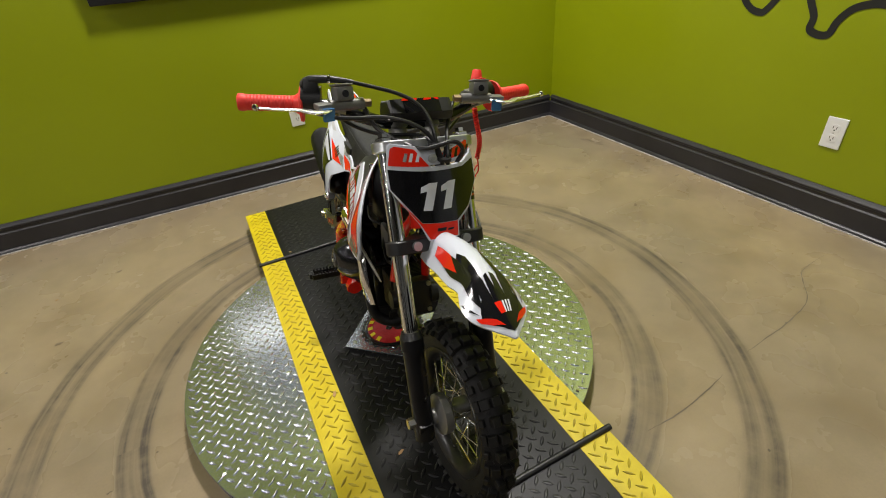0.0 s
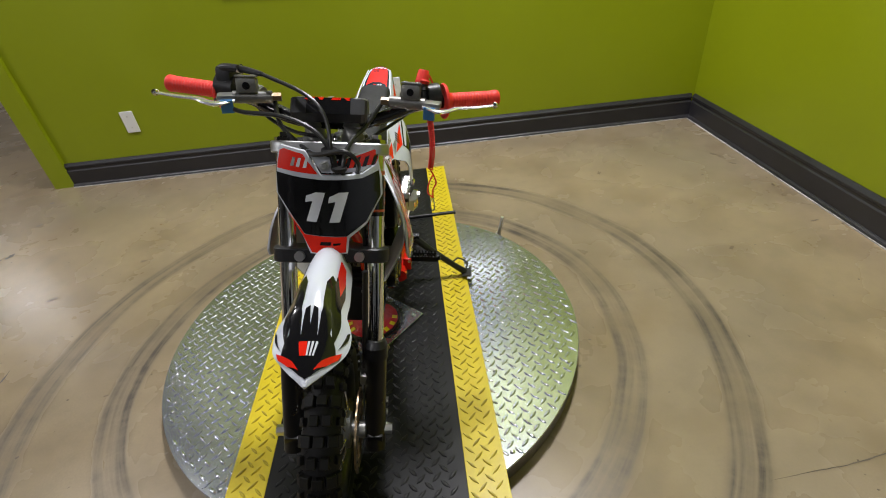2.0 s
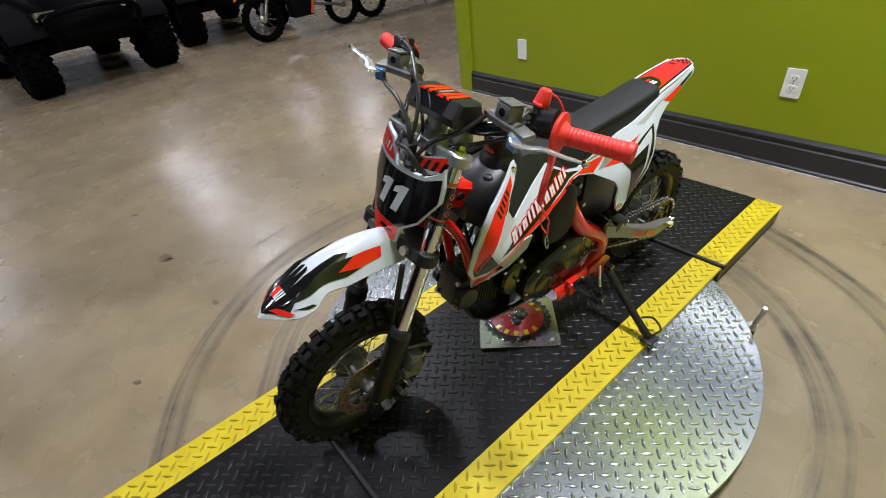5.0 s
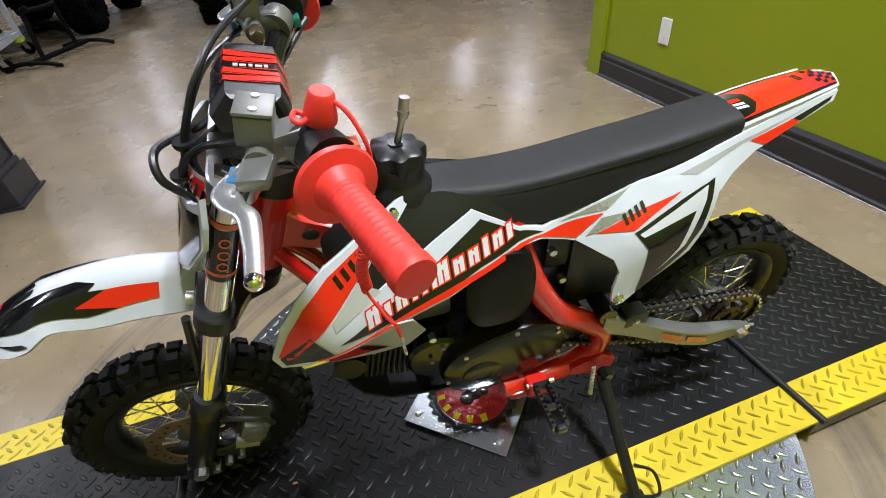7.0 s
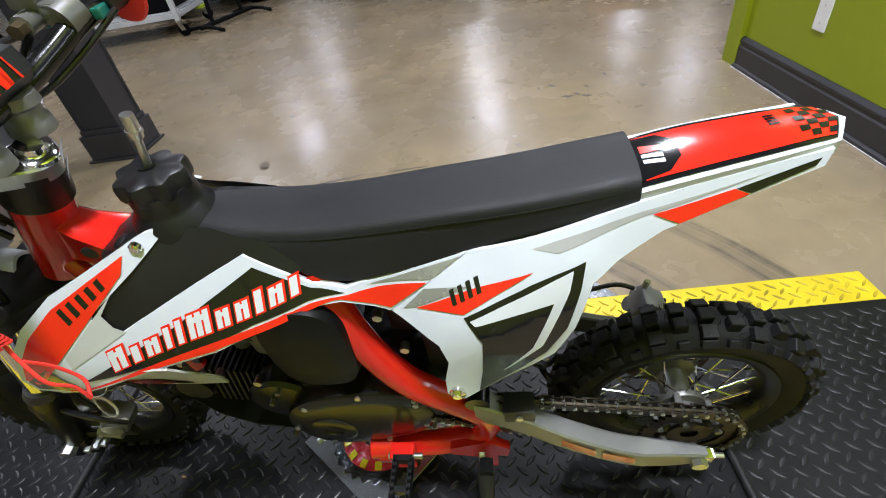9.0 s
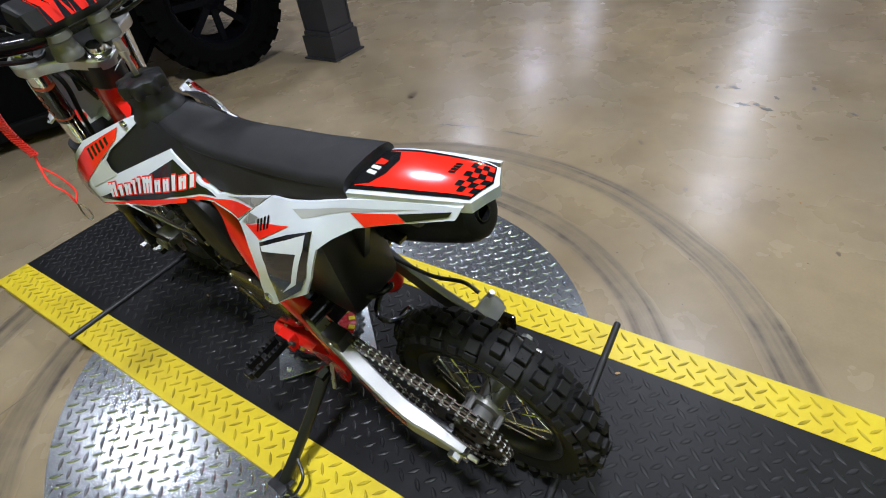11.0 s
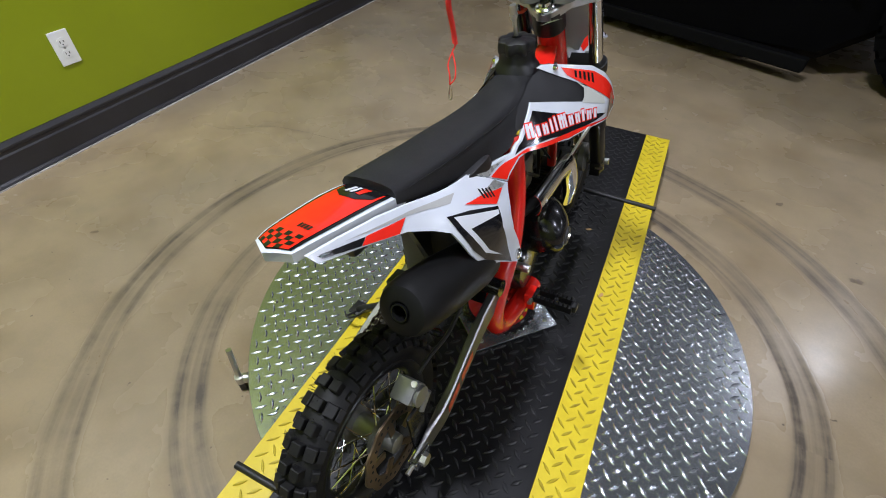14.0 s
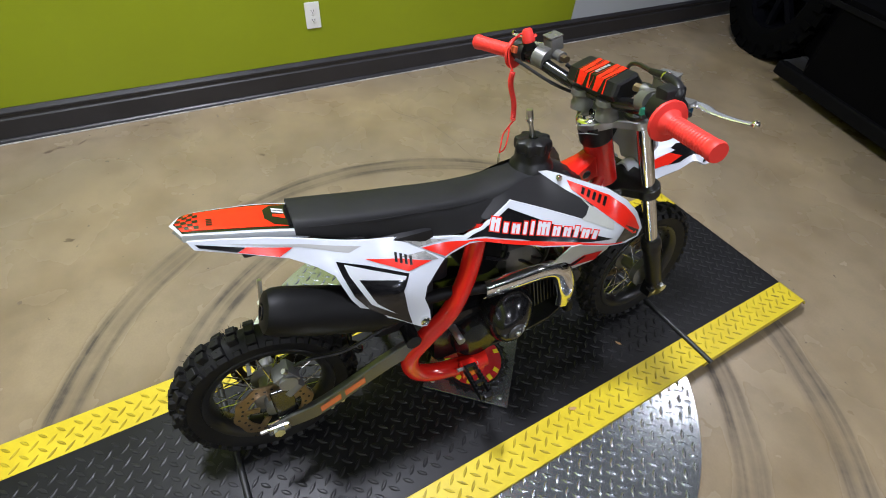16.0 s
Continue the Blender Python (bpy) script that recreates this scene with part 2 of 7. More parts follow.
def tube(bm, pts, r, n=12, per=8, curve=True, caps=True, squash=None):
    """A round tube along a smooth line; r a number or one radius for each point of the given line."""
    line = spline(pts, per) if curve else [Vector(p) for p in pts]
    k = len(line)
    up = Vector((0.13, 0.21, 0.97))
    rings = []
    for i, p in enumerate(line):
        t = (line[min(i + 1, k - 1)] - line[max(i - 1, 0)]).normalized()
        side = t.cross(up)
        if side.length < 1e-3:
            side = t.orthogonal()
        side.normalize()
        up = side.cross(t).normalized()
        if isinstance(r, (list, tuple)):
            f = i / (k - 1) * (len(r) - 1)
            j = min(int(f), len(r) - 2)
            rr = r[j] + (r[j + 1] - r[j]) * (f - j)
        else:
            rr = r
        s = squash if squash else 1.0
        rings.append([bm.verts.new(p + side * (rr * math.cos(a)) + up * (rr * s * math.sin(a))) for a in [2 * math.pi * q / n for q in range(n)]])
    for a, b in zip(rings, rings[1:]):
        for q in range(n):
            bm.faces.new((a[q], a[(q + 1) % n], b[(q + 1) % n], b[q]))
    if caps:
        bm.faces.new(rings[0][::-1])
        bm.faces.new(rings[-1])
    return bm


def lathe(bm, profile, n=32, m=None, closed=False):
    """Turn (radius, height) pairs round the z axis."""
    rings = []
    for r, z in profile:
        rings.append([bm.verts.new((r * math.cos(2 * math.pi * q / n), r * math.sin(2 * math.pi * q / n), z)) for q in range(n)])
    pairs = list(zip(rings, rings[1:]))
    if closed:
        pairs.append((rings[-1], rings[0]))
    for a, b in pairs:
        for q in range(n):
            bm.faces.new((a[q], a[(q + 1) % n], b[(q + 1) % n], b[q]))
    if not closed:
        if profile[0][0] > 1e-5:
            bm.faces.new(rings[0][::-1])
        if profile[-1][0] > 1e-5:
            bm.faces.new(rings[-1])
    if m is not None:
        bmesh.ops.transform(bm, matrix=m, verts=[v for ring in rings for v in ring])
    return bm


def slab(bm, outline, thick, m=None, bevel=0.0):
    """A plate: a flat outline in (a, b), given thickness along c."""
    vs = [bm.verts.new((a, b, 0)) for a, b in outline]
    f = bm.faces.new(vs)
    ex = bmesh.ops.extrude_face_region(bm, geom=[f])
    up = [g for g in ex["geom"] if isinstance(g, bmesh.types.BMVert)]
    bmesh.ops.translate(bm, vec=(0, 0, thick), verts=up)
    allv = vs + up
    bmesh.ops.recalc_face_normals(bm, faces=list({f2 for v in allv for f2 in v.link_faces}))
    if bevel:
        es = list({e for v in allv for e in v.link_edges})
        allv = list(set(bmesh.ops.bevel(bm, geom=es, offset=bevel, segments=1, affect="EDGES")["verts"]) | {v for v in allv if v.is_valid})
    if m is not None:
        bmesh.ops.transform(bm, matrix=m, verts=allv)
    return bm


# ---- the room ----
def wall_box(name, u0, u1, v0, v1, z0, z1, material, label):
    bm = box(bmesh.new(), u0, u1, v0, v1, z0, z1)
    ob = part(name, bm, material, None)
    ob.matrix_basis = room(0, 0)
    return tagged(ob, label, "wall" if "wall" in name else name.split("_")[0], kind="structure")


bm = bmesh.new()
bmesh.ops.create_grid(bm, x_segments=2, y_segments=2, size=1, matrix=Matrix.Translation((-7.2, 0.5, 0)) @ Matrix.Diagonal((9.6, 9.5, 1, 1)))
floor = tagged(part("floor", bm, M_CONCRETE), "polished tan concrete floor with tyre rubber rings", "floor", kind="structure")
wall_box("ceiling", -16.8, 2.3, -9, 10, CEIL, CEIL + 0.1, M_CEIL, "dark painted showroom ceiling")
WN, WE = VN + 0.018, UE + 0.018
W_END = -1.948
wall_box("wall_north", W_END, WE + 0.2, WN, WN + 0.16, 0, CEIL, M_WALL, "lime green painted wall with black baseboard")
wall_box("wall_east", WE, WE + 0.16, -1.830, WN - 0.002, 0, CEIL, M_WALL, "lime green painted wall with an outlined mural")
wall_box("wall_east_grey", WE, WE + 0.16, -9, -1.832, 0, CEIL, M_GREYWALL, "light grey painted wall beside the green one")
wall_box("wall_south", -16.8, 2.0, -9.2, -9.0, 0, CEIL, M_GREYWALL, "plain grey far showroom wall")
wall_box("wall_west", -17.0, -16.8, -9.2, 10, 0, CEIL, M_GREYWALL, "plain grey far showroom wall")
wall_box("wall_far_north", -16.8, 2.0, 10, 10.2, 0, CEIL, M_GREYWALL, "plain grey far showroom wall")
wall_box("trim_wall_end", W_END - 0.004, -1.838, WN - 0.022, WN + 0.165, 0, CEIL, M_WALL, "lime green corner trim at the wall's end")


def baseboard(name, u0, u1, v0, v1, run_u):
    """A stepped skirting board; the profile follows from its thickness."""
    bm = bmesh.new()
    h = 0.1366
    prof = [(0, 0), (0.031, 0), (0.0305, 0.006), (0.028, 0.012), (0.023, 0.0165), (0.018, 0.018), (0.018, h - 0.044), (0.013, h - 0.038), (0.013, h - 0.026),
            (0.0165, h - 0.022), (0.0165, h - 0.014), (0.011, h - 0.007), (0.006, h), (0, h)]
    ends = []
    for s in (u0, u1):
        ends.append([bm.verts.new((s, v1 - d, z) if run_u else (v1 - d, s, z)) for d, z in prof])
    n = len(prof)
    for i in range(n):
        bm.faces.new((ends[0][i], ends[0][(i + 1) % n], ends[1][(i + 1) % n], ends[1][i]))
    bm.faces.new(ends[0][::-1])
    bm.faces.new(ends[1])
    bmesh.ops.recalc_face_normals(bm, faces=bm.faces)
    ob = part(name, bm, M_BASE)
    ob.matrix_basis = room(0, 0)
    return tagged(ob, "black painted stepped baseboard", "baseboard", kind="structure")


baseboard("baseboard_north", -1.838, UE, VN, WN, True)
baseboard("baseboard_east", -8.9, VN + 0.0, UE, WE, False)
M_CAULK = mat("pale_caulk", (0.55, 0.53, 0.50), 0.7, spread=0.4, scale=14, second=(0.16, 0.14, 0.12))
for name, a in (("trim_caulk_north", (-1.838, UE - 0.018, VN - 0.018, VN - 0.0135)), ("trim_caulk_east", (UE - 0.018, UE - 0.0135, -8.9, VN - 0.019))):
    wall_box(name, *a, 0.0002, 0.0045, M_CAULK, "pale worn caulk line under the baseboard")


def ceiling_lamp():
    """A surface downlight: dark rim and bright disc."""
    t = thing("ceiling_lamp", pose(0, 0, CEIL), "round white ceiling downlight with a dark rim", "ceiling lamp", "showroom ceiling lamps")
    part("rim", lathe(bmesh.new(), [(0.19, 0), (0.19, -0.06), (0.165, -0.065), (0.165, -0.03)], 28), M_BLACKROD, t)
    bm = lathe(bmesh.new(), [(0.0001, -0.035), (0.16, -0.035), (0.16, -0.03), (0.0001, -0.03)], 28)
    part("diffuser", bm, glow("lamp_glow", (1.0, 0.95, 0.88), 22.0), t)
    return t


lamp0 = ceiling_lamp()
for i, (x, y) in enumerate(LAMP_SPOTS):
    if i == 0:
        lamp0.matrix_basis = pose(x, y, CEIL)
    else:
        copy_thing(lamp0, pose(x, y, CEIL))
    ld = bpy.data.lights.new("ceiling_light", "AREA")
    ld.shape, ld.size, ld.energy, ld.color = "DISK", 0.42, DISPLAY_W if i == 0 else LAMP_W * 0.30 if i == 1 else LAMP_W if x > -5 else LAMP_W * 0.72, (0.855, 0.880, 1.0)
    lo = new("ceiling_light", ld)
    lo.matrix_basis = pose(x, y, CEIL - 0.075)


# ---- turntable and runway ----
def treads(bm, keep, x0, x1, y0, y1, z, pitch=0.0245, size=0.0140, wide=0.0046, high=0.0030):
    """Raised lozenges of tread plate in a basket weave laid at 45 degrees, with rounded backs."""
    c45 = math.sqrt(0.5)
    n = int((abs(x1 - x0) + abs(y1 - y0)) / pitch) + 2
    xm, ym = (x0 + x1) / 2, (y0 + y1) / 2
    for i in range(-n, n + 1):
        for j in range(-n, n + 1):
            u, v = i * pitch, j * pitch
            x, y = round(xm / pitch) * pitch + (u - v) * c45, round(ym / pitch) * pitch + (u + v) * c45
            if not (x0 <= x <= x1 and y0 <= y <= y1 and keep(x, y)):
                continue
            c, s = (c45, c45) if (i + j) % 2 else (-c45, c45)
            tiers = []
            for f, g, h in ((1.0, 1.0, 0.0), (0.90, 0.74, 0.62), (0.66, 0.30, 1.0)):
                tiers.append([bm.verts.new((x + q * size * f * c - w * wide * g * s, y + q * size * f * s + w * wide * g * c, z + high * h)) for q, w in ((-1, 0), (-.5, -.78), (0, -1), (.5, -.78), (1, 0), (.5, .78), (0, 1), (-.5, .78))])
            for lo, hi in zip(tiers, tiers[1:]):
                for k in range(8):
                    bm.faces.new((lo[k], lo[(k + 1) % 8], hi[(k + 1) % 8], hi[k]))
            bm.faces.new(tiers[-1])


def loft_lip(x0, x1, y0, up=0.0):
    """The plate's bent end: a soft fold, then a slope down to the lip."""
    bm = bmesh.new()
    line = [(y0 + .0005, DECK_Z + up), (y0 - .006, DECK_Z + up - .0012), (y0 - .012, DECK_Z + up - .0045), (LIP_Y, LIP_Z)]
    rows = []
    for y, z in line:
        rows.append([bm.verts.new((x, y, z + dz)) for x, dz in ((x0, 0), (x1, 0), (x1, -.007), (x0, -.007))])
    for p, q in zip(rows, rows[1:]):
        for k in range(4):
            bm.faces.new((p[k], p[(k + 1) % 4], q[(k + 1) % 4], q[k]))
    bm.faces.new(rows[0][::-1])
    bm.faces.new(rows[-1])
    bmesh.ops.recalc_face_normals(bm, faces=bm.faces)
    return bm


DISC_Z, DECK_Z, RX = 0.062, 0.072, 0.308
RY0, RY1, ROD_F, ROD_B = -1.080, 1.056, -0.613, 0.585
turntable = thing("turntable", pose(0, 0, 0), "round galvanised tread plate turntable on the concrete", "turntable")
bm = lathe(bmesh.new(), [(0.607, DISC_Z - 0.006), (0.61, DISC_Z - 0.005), (0.61, DISC_Z - 0.001), (0.609, DISC_Z)], 128)
part("disc", bm, M_GALV, turntable)
part("skirt", lathe(bmesh.new(), [(0.6055, 0.008), (0.6055, DISC_Z - 0.006)], 128), M_RIMSTEEL, turntable, "dark worn steel rim under the disc")
bm = bmesh.new()
treads(bm, lambda x, y: x * x + y * y < 0.600 ** 2 and abs(x) > RX - 0.006, -0.6, 0.6, -0.6, 0.6, DISC_Z, high=0.0024)
part("tread", bm, M_TREAD, turntable, kind="stuff", smooth=True)

runway = thing("runway", pose(0, 0, 0), "black tread plate runway with yellow edges across the turntable", "ramp")
LIP_Y, LIP_Z = -1.144, 0.026          # the front plate folds down to a lip
M_FLANGE = mat("raw_grey_flange", (0.20, 0.185, 0.165), 0.5, metal=0.5, spread=0.3, scale=18, fine=180, bump=0.15, second=(0.09, 0.08, 0.07))
for name, y0, y1 in (("front_plate", RY0, ROD_F - 0.003), ("middle_plate", ROD_F + 0.003, ROD_B - 0.003), ("rear_plate", ROD_B + 0.003, RY1)):
    z0 = DISC_Z + 0.001 if name == "middle_plate" else DECK_Z - 0.008
    deck = part(name, box(bmesh.new(), -RX + 0.088, RX - 0.088, y0, y1, z0, DECK_Z, 0.0008, seg=1), M_BLACKDECK, runway)
    bm = bmesh.new()
    treads(bm, lambda x, y: True, -RX + 0.102, RX - 0.102, y0 + 0.012, y1 - 0.012, DECK_Z, high=0.0022 if name == "middle_plate" else 0.0012)
    part("tread", bm, M_DECKTREAD, deck, kind="stuff")
    if name == "front_plate":
        part("lip", loft_lip(-RX + 0.088, RX - 0.088, y0), M_BLACKDECK, deck)
    for sx in (-1, 1):
        a, b = sorted((sx * (RX - 0.088), sx * RX))
        bm = box(bmesh.new(), a, b, y0, y1, z0, DECK_Z + 0.0004, 0.0008, seg=1)
        if name == "front_plate":
            c, d = sorted((sx * (RX - 0.004), sx * RX))
            box(bm, c, d, y0, y1, DECK_Z - 0.036, z0)
        strip = part("yellow_edge", bm, M_YELLOW, runway, "yellow painted edge strip")
        if name == "front_plate":
            part("lip", loft_lip(a, b, y0, 0.0004), M_YELLOW, strip, "yellow lip folded down to the floor")
        if name == "rear_plate":
            c, d = sorted((sx * (RX - 0.009), sx * (RX - 0.004)))
            part("side_flange", box(bmesh.new(), c, d, y0, y1 - .004, 0.014, z0 - 0.0005, 0.0008, seg=1), M_FLANGE, strip, "raw grey metal side flange")
        bm = bmesh.new()
        treads(bm, lambda x, y: True, a + 0.010, b - 0.008, y0 + 0.012, y1 - 0.012, DECK_Z + 0.0004, wide=0.0034)
        part("tread", bm, M_YTREAD, strip, kind="stuff")
for sy, ROD in ((-1, ROD_F), (1, ROD_B)):
    part("hinge_rod", cyl(bmesh.new(), (-RX - 0.008, ROD, DECK_Z + 0.003), (RX + 0.008, ROD, DECK_Z + 0.003), 0.0075, n=12), M_BLACKROD, runway, "black hinge rod", smooth=True)
    for sx in (-1, 1):
        part("support", box(bmesh.new(), sx * 0.16 - 0.02, sx * 0.16 + 0.02, sy * 0.97 - 0.02, sy * 0.97 + 0.02, 0, DECK_Z - 0.008), M_BLACKROD, runway)


# ---- the motorcycle: x to its left, y to its rear, z up from the deck ----
M_WP = mat("white_bodywork", (0.60, 0.63, 0.69), 0.22, spread=0.02, scale=12, fine=300, bump=0.03, coat=0.25)
M_RED = mat("red_decal", (0.80, 0.022, 0.010), 0.16, spread=0.06, scale=20, fine=300, bump=0.02, coat=0.6)
M_BLK = mat("black_decal", (0.007, 0.007, 0.008), 0.12, spread=0.2, scale=20, fine=300, bump=0.02, coat=0.6)
M_GREY = mat("silver_decal", (0.34, 0.34, 0.32), 0.28, metal=0.4, spread=0.08, scale=30, fine=300, bump=0.02, coat=0.4)
M_PALE = mat("white_decal", (0.64, 0.66, 0.70), 0.2, spread=0.03, scale=30, fine=300, bump=0.02, coat=0.5)
M_SEAT = mat("seat_vinyl", (0.0105, 0.0105, 0.0115), 0.58, spread=0.18, scale=25, fine=900, bump=0.5, depth=0.0006, spec=0.38)
M_TANK = mat("black_plastic", (0.0075, 0.0075, 0.0085), 0.40, spread=0.2, scale=20, fine=700, bump=0.25, depth=0.0005)
M_FRAME = mat("red_frame_enamel", (0.62, 0.014, 0.008), 0.2, spread=0.08, scale=20, fine=200, bump=0.03, coat=0.7)
M_GRIP = mat("red_rubber", (0.85, 0.040, 0.030), 0.5, spread=0.06, scale=30, fine=500, bump=0.2, depth=0.0006)
M_TYRE = mat("tyre_rubber", (0.0062, 0.0060, 0.0060), 0.62, spread=0.35, scale=14, fine=260, bump=0.3, depth=0.001, spec=0.30)
M_SLIDER = mat("black_fork_enamel", (0.006, 0.006, 0.0065), 0.30, spread=0.2, scale=20, fine=300, bump=0.05, spec=0.28)
M_RIM = mat("black_rim", (0.012, 0.012, 0.012), 0.3, spread=0.2, scale=20)
M_CHROME = mat("chrome", (0.80, 0.80, 0.79), 0.09, metal=1.0, spread=0.04, scale=40, bump=0.0)
M_ALU = mat("cast_aluminium", (0.21, 0.208, 0.198), 0.40, metal=0.6, spread=0.10, scale=40, fine=300, bump=0.15, depth=0.0006)
M_POLISH = mat("brushed_aluminium", (0.50, 0.505, 0.51), 0.33, metal=0.92, spread=0.10, scale=18, fine=240, bump=0.1)
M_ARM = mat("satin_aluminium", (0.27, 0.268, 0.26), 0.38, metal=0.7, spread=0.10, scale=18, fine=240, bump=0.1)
# the arm's aluminium again, with the dark room's reflection put into the colour
M_ARM_SHADED = mat("shaded_arm_aluminium", (0.14, 0.14, 0.14), 0.32, metal=0.8, spread=0.12, scale=18, fine=240, bump=0.1)
M_MUFFLER = mat("matt_black_heat_paint", (0.0042, 0.0042, 0.0042), 0.5, spread=0.3, scale=18, fine=240, bump=0.15, depth=0.0006, spec=0.2)
M_ENG = mat("black_engine_paint", (0.0062, 0.0062, 0.0065), 0.18, spread=0.35, scale=22, fine=220, bump=0.15, depth=0.0006)
M_ENGL = mat("smoked_engine_cover", (0.010, 0.009, 0.008), 0.22, metal=0.1, spread=0.2, scale=18, fine=220, bump=0.05)
M_FIN = mat("dark_engine_fins", (0.008, 0.0078, 0.0075), 0.42, metal=0.1, spread=0.25, scale=30)
M_DARKCAP = mat("dark_cast_cap", (0.055, 0.055, 0.057), 0.34, metal=0.5, spread=0.15, scale=40)
M_CHAIN = mat("chain_steel", (0.065, 0.052, 0.040), 0.34, metal=0.9, spread=0.3, scale=60)
M_BRONZE = mat("bronze_disc", (0.33, 0.24, 0.15), 0.34, metal=0.9, spread=0.15, scale=30)
M_CABLE = mat("black_cable", (0.009, 0.009, 0.010), 0.36, spread=0.2, scale=60)
M_CAST = mat("pale_cast_metal", (0.20, 0.20, 0.198), 0.38, metal=0.5, spread=0.12, scale=40, fine=300, bump=0.15, depth=0.0006)
M_GREYP = mat("grey_plastic", (0.36, 0.36, 0.35), 0.4, spread=0.06, scale=20, fine=300, bump=0.05)
M_RECESS = mat("shaded_pale_plastic", (0.46, 0.47, 0.44), 0.45, spread=0.06, scale=20, fine=300, bump=0.05)
M_ORANGE = mat("orange_decal", (0.60, 0.11, 0.045), 0.25, spread=0.12, scale=40, coat=0.4)
M_BLUE = mat("blue_film", (0.10, 0.30, 0.62), 0.2, metal=0.5, spread=0.1, scale=40)
M_GLASSY = mat("green_lens", (0.02, 0.16, 0.12), 0.15, spread=0.2, scale=40)

BIKE = pose(-0.0116, 0, DECK_Z - 0.0035) @ pose(0, 0, 0, 0, 0, -4.69) @ pose(0, 0, 0, 0, 7.01, 0)
bike = thing("motorcycle", BIKE, "white red and black youth dirt bike leaning on its kickstand", "motorcycle")
STEER = pose(0, -0.25, 0.63) @ Matrix.Rotation(radians(3.6), 4, Vector((0, 0.407, 0.913))) @ pose(0, 0.25, -0.63)


def bp(name, bm, material, label="", smooth=True, parent=None, front=False):
    ob = part(name, bm, material, parent or bike, label, smooth)
    if front and parent is None:
        ob.matrix_basis = STEER
    return ob


# half width of the bodywork over (y, z), smooth through some stations
STATIONS = [(-.300, .4770, .140), (-.2500, .5410, .124), (-.21, .5700, .104), (-.17, .580, .085), (-.128, .593, .062), (-.107, .597, .044),
            (-.2350, .4900, .144), (-.1665, .525, .108), (-.025, .5650, .057), (.052, .5235, .0596), (.12, .5281, .057), (.2, .549, .051),
            (.108, .4915, .074), (.064, .5106, .075), (0, .5049, .090), (-.075, .4861, .112), (-.2620, .4560, .140), (.162, .467, .105),
            (.165, .4093, .121), (.173, .396, .122), (.23, .4255, .118), (.282, .4579, .111), (.304, .5534, .080), (.208, .489, .108),
            (.337, .551, .074), (.39, .5767, .062), (.495, .6231, .038), (.29, .5757, .051), (.36, .6018, .046), (.25, .5334, .084)]
_sp = np.array([(a, b) for a, b, c in STATIONS])
_sv = np.array([c for a, b, c in STATIONS])


def _bend(r):
    return r * r * np.log(r + 1e-9)


_poly = np.hstack([np.ones((len(_sp), 1)), _sp])
_k = _bend(np.linalg.norm(_sp[:, None] - _sp[None], axis=2)) + np.eye(len(_sp)) * 0.0006
_w = np.linalg.solve(np.block([[_k, _poly], [_poly.T, np.zeros((3, 3))]]), np.append(_sv, [0, 0, 0]))


def half_width(y, z):
    d = np.hypot(_sp[:, 0] - y, _sp[:, 1] - z)
    return float(_bend(d) @ _w[:-3] + _w[-3] + _w[-2] * y + _w[-1] * z)


def sheet(outline, place, step=0.011):
    """A flat outline in (a, b) cut into a fine net and laid on a surface by place(a, b)."""
    bm = bmesh.new()
    f = bm.faces.new([bm.verts.new((a, b, 0)) for a, b in outline])
    bmesh.ops.triangulate(bm, faces=[f], ngon_method="EAR_CLIP")
    for axis in (0, 1):
        lo, hi = min(p[axis] for p in outline), max(p[axis] for p in outline)
        k = math.ceil(lo / step)
        while k * step < hi:
            co, no = [0, 0, 0], [0, 0, 0]
            co[axis], no[axis] = k * step, 1
            bmesh.ops.bisect_plane(bm, geom=bm.verts[:] + bm.edges[:] + bm.faces[:], dist=1e-6, plane_co=co, plane_no=no)
            k += 1
    for v in bm.verts:
        v.co = place(v.co.x, v.co.y)
    return bm


def side_place(sign, off=0.0):
    return lambda y, z: Vector((sign * (half_width(y, z) + off), y, z - .004))


def panel(name, outline, material, sign, thick=0.004, label=""):
    bm = sheet(outline, side_place(sign))
    ex = bmesh.ops.extrude_face_region(bm, geom=bm.faces[:])
    bmesh.ops.translate(bm, vec=(-sign * thick, 0, 0), verts=[g for g in ex["geom"] if isinstance(g, bmesh.types.BMVert)])
    bmesh.ops.recalc_face_normals(bm, faces=bm.faces)
    return bp(name, bm, material, label)


def decal(name, outline, material, sign, parent, off=0.0011, label=""):
    return bp(name, sheet(outline, side_place(sign, off)), material, label, parent=parent)


SHROUD = [(-.028, .5665), (0, .5490), (.035, .5267), (.07, .5184), (.122, .5279), (.199, .5491), (.158, .5227), (.113, .4917), (.064, .5076),
          (.005, .5048), (-.076, .4811), (-.2, .4633), (-.2650, .4505), (-.294, .4590), (-.301, .4770), (-.2800, .5180), (-.2540, .546),
          (-.218, .5700), (-.172, .5850), (-.130, .5985), (-.112, .6020), (-.097, .6005), (-.116, .5870), (-.135, .5740), (-.187, .5430), (-.178, .5259),
          (-.165, .5183)]
RED_STRIP = [(-.140, .5900), (-.174, .5775), (-.216, .5610), (-.2500, .5363), (-.2740, .5100), (-.2930, .4790), (-.2829, .4659), (-.2532, .4963),
             (-.2351, .5279), (-.2, .5480), (-.16, .5670), (-.146, .5740)]
DARK_TIP = [(-.2924, .4751), (-.2884, .4621), (-.2578, .457), (-.2313, .4622), (-.2442, .4841), (-.2517, .499), (-.2691, .4805)]
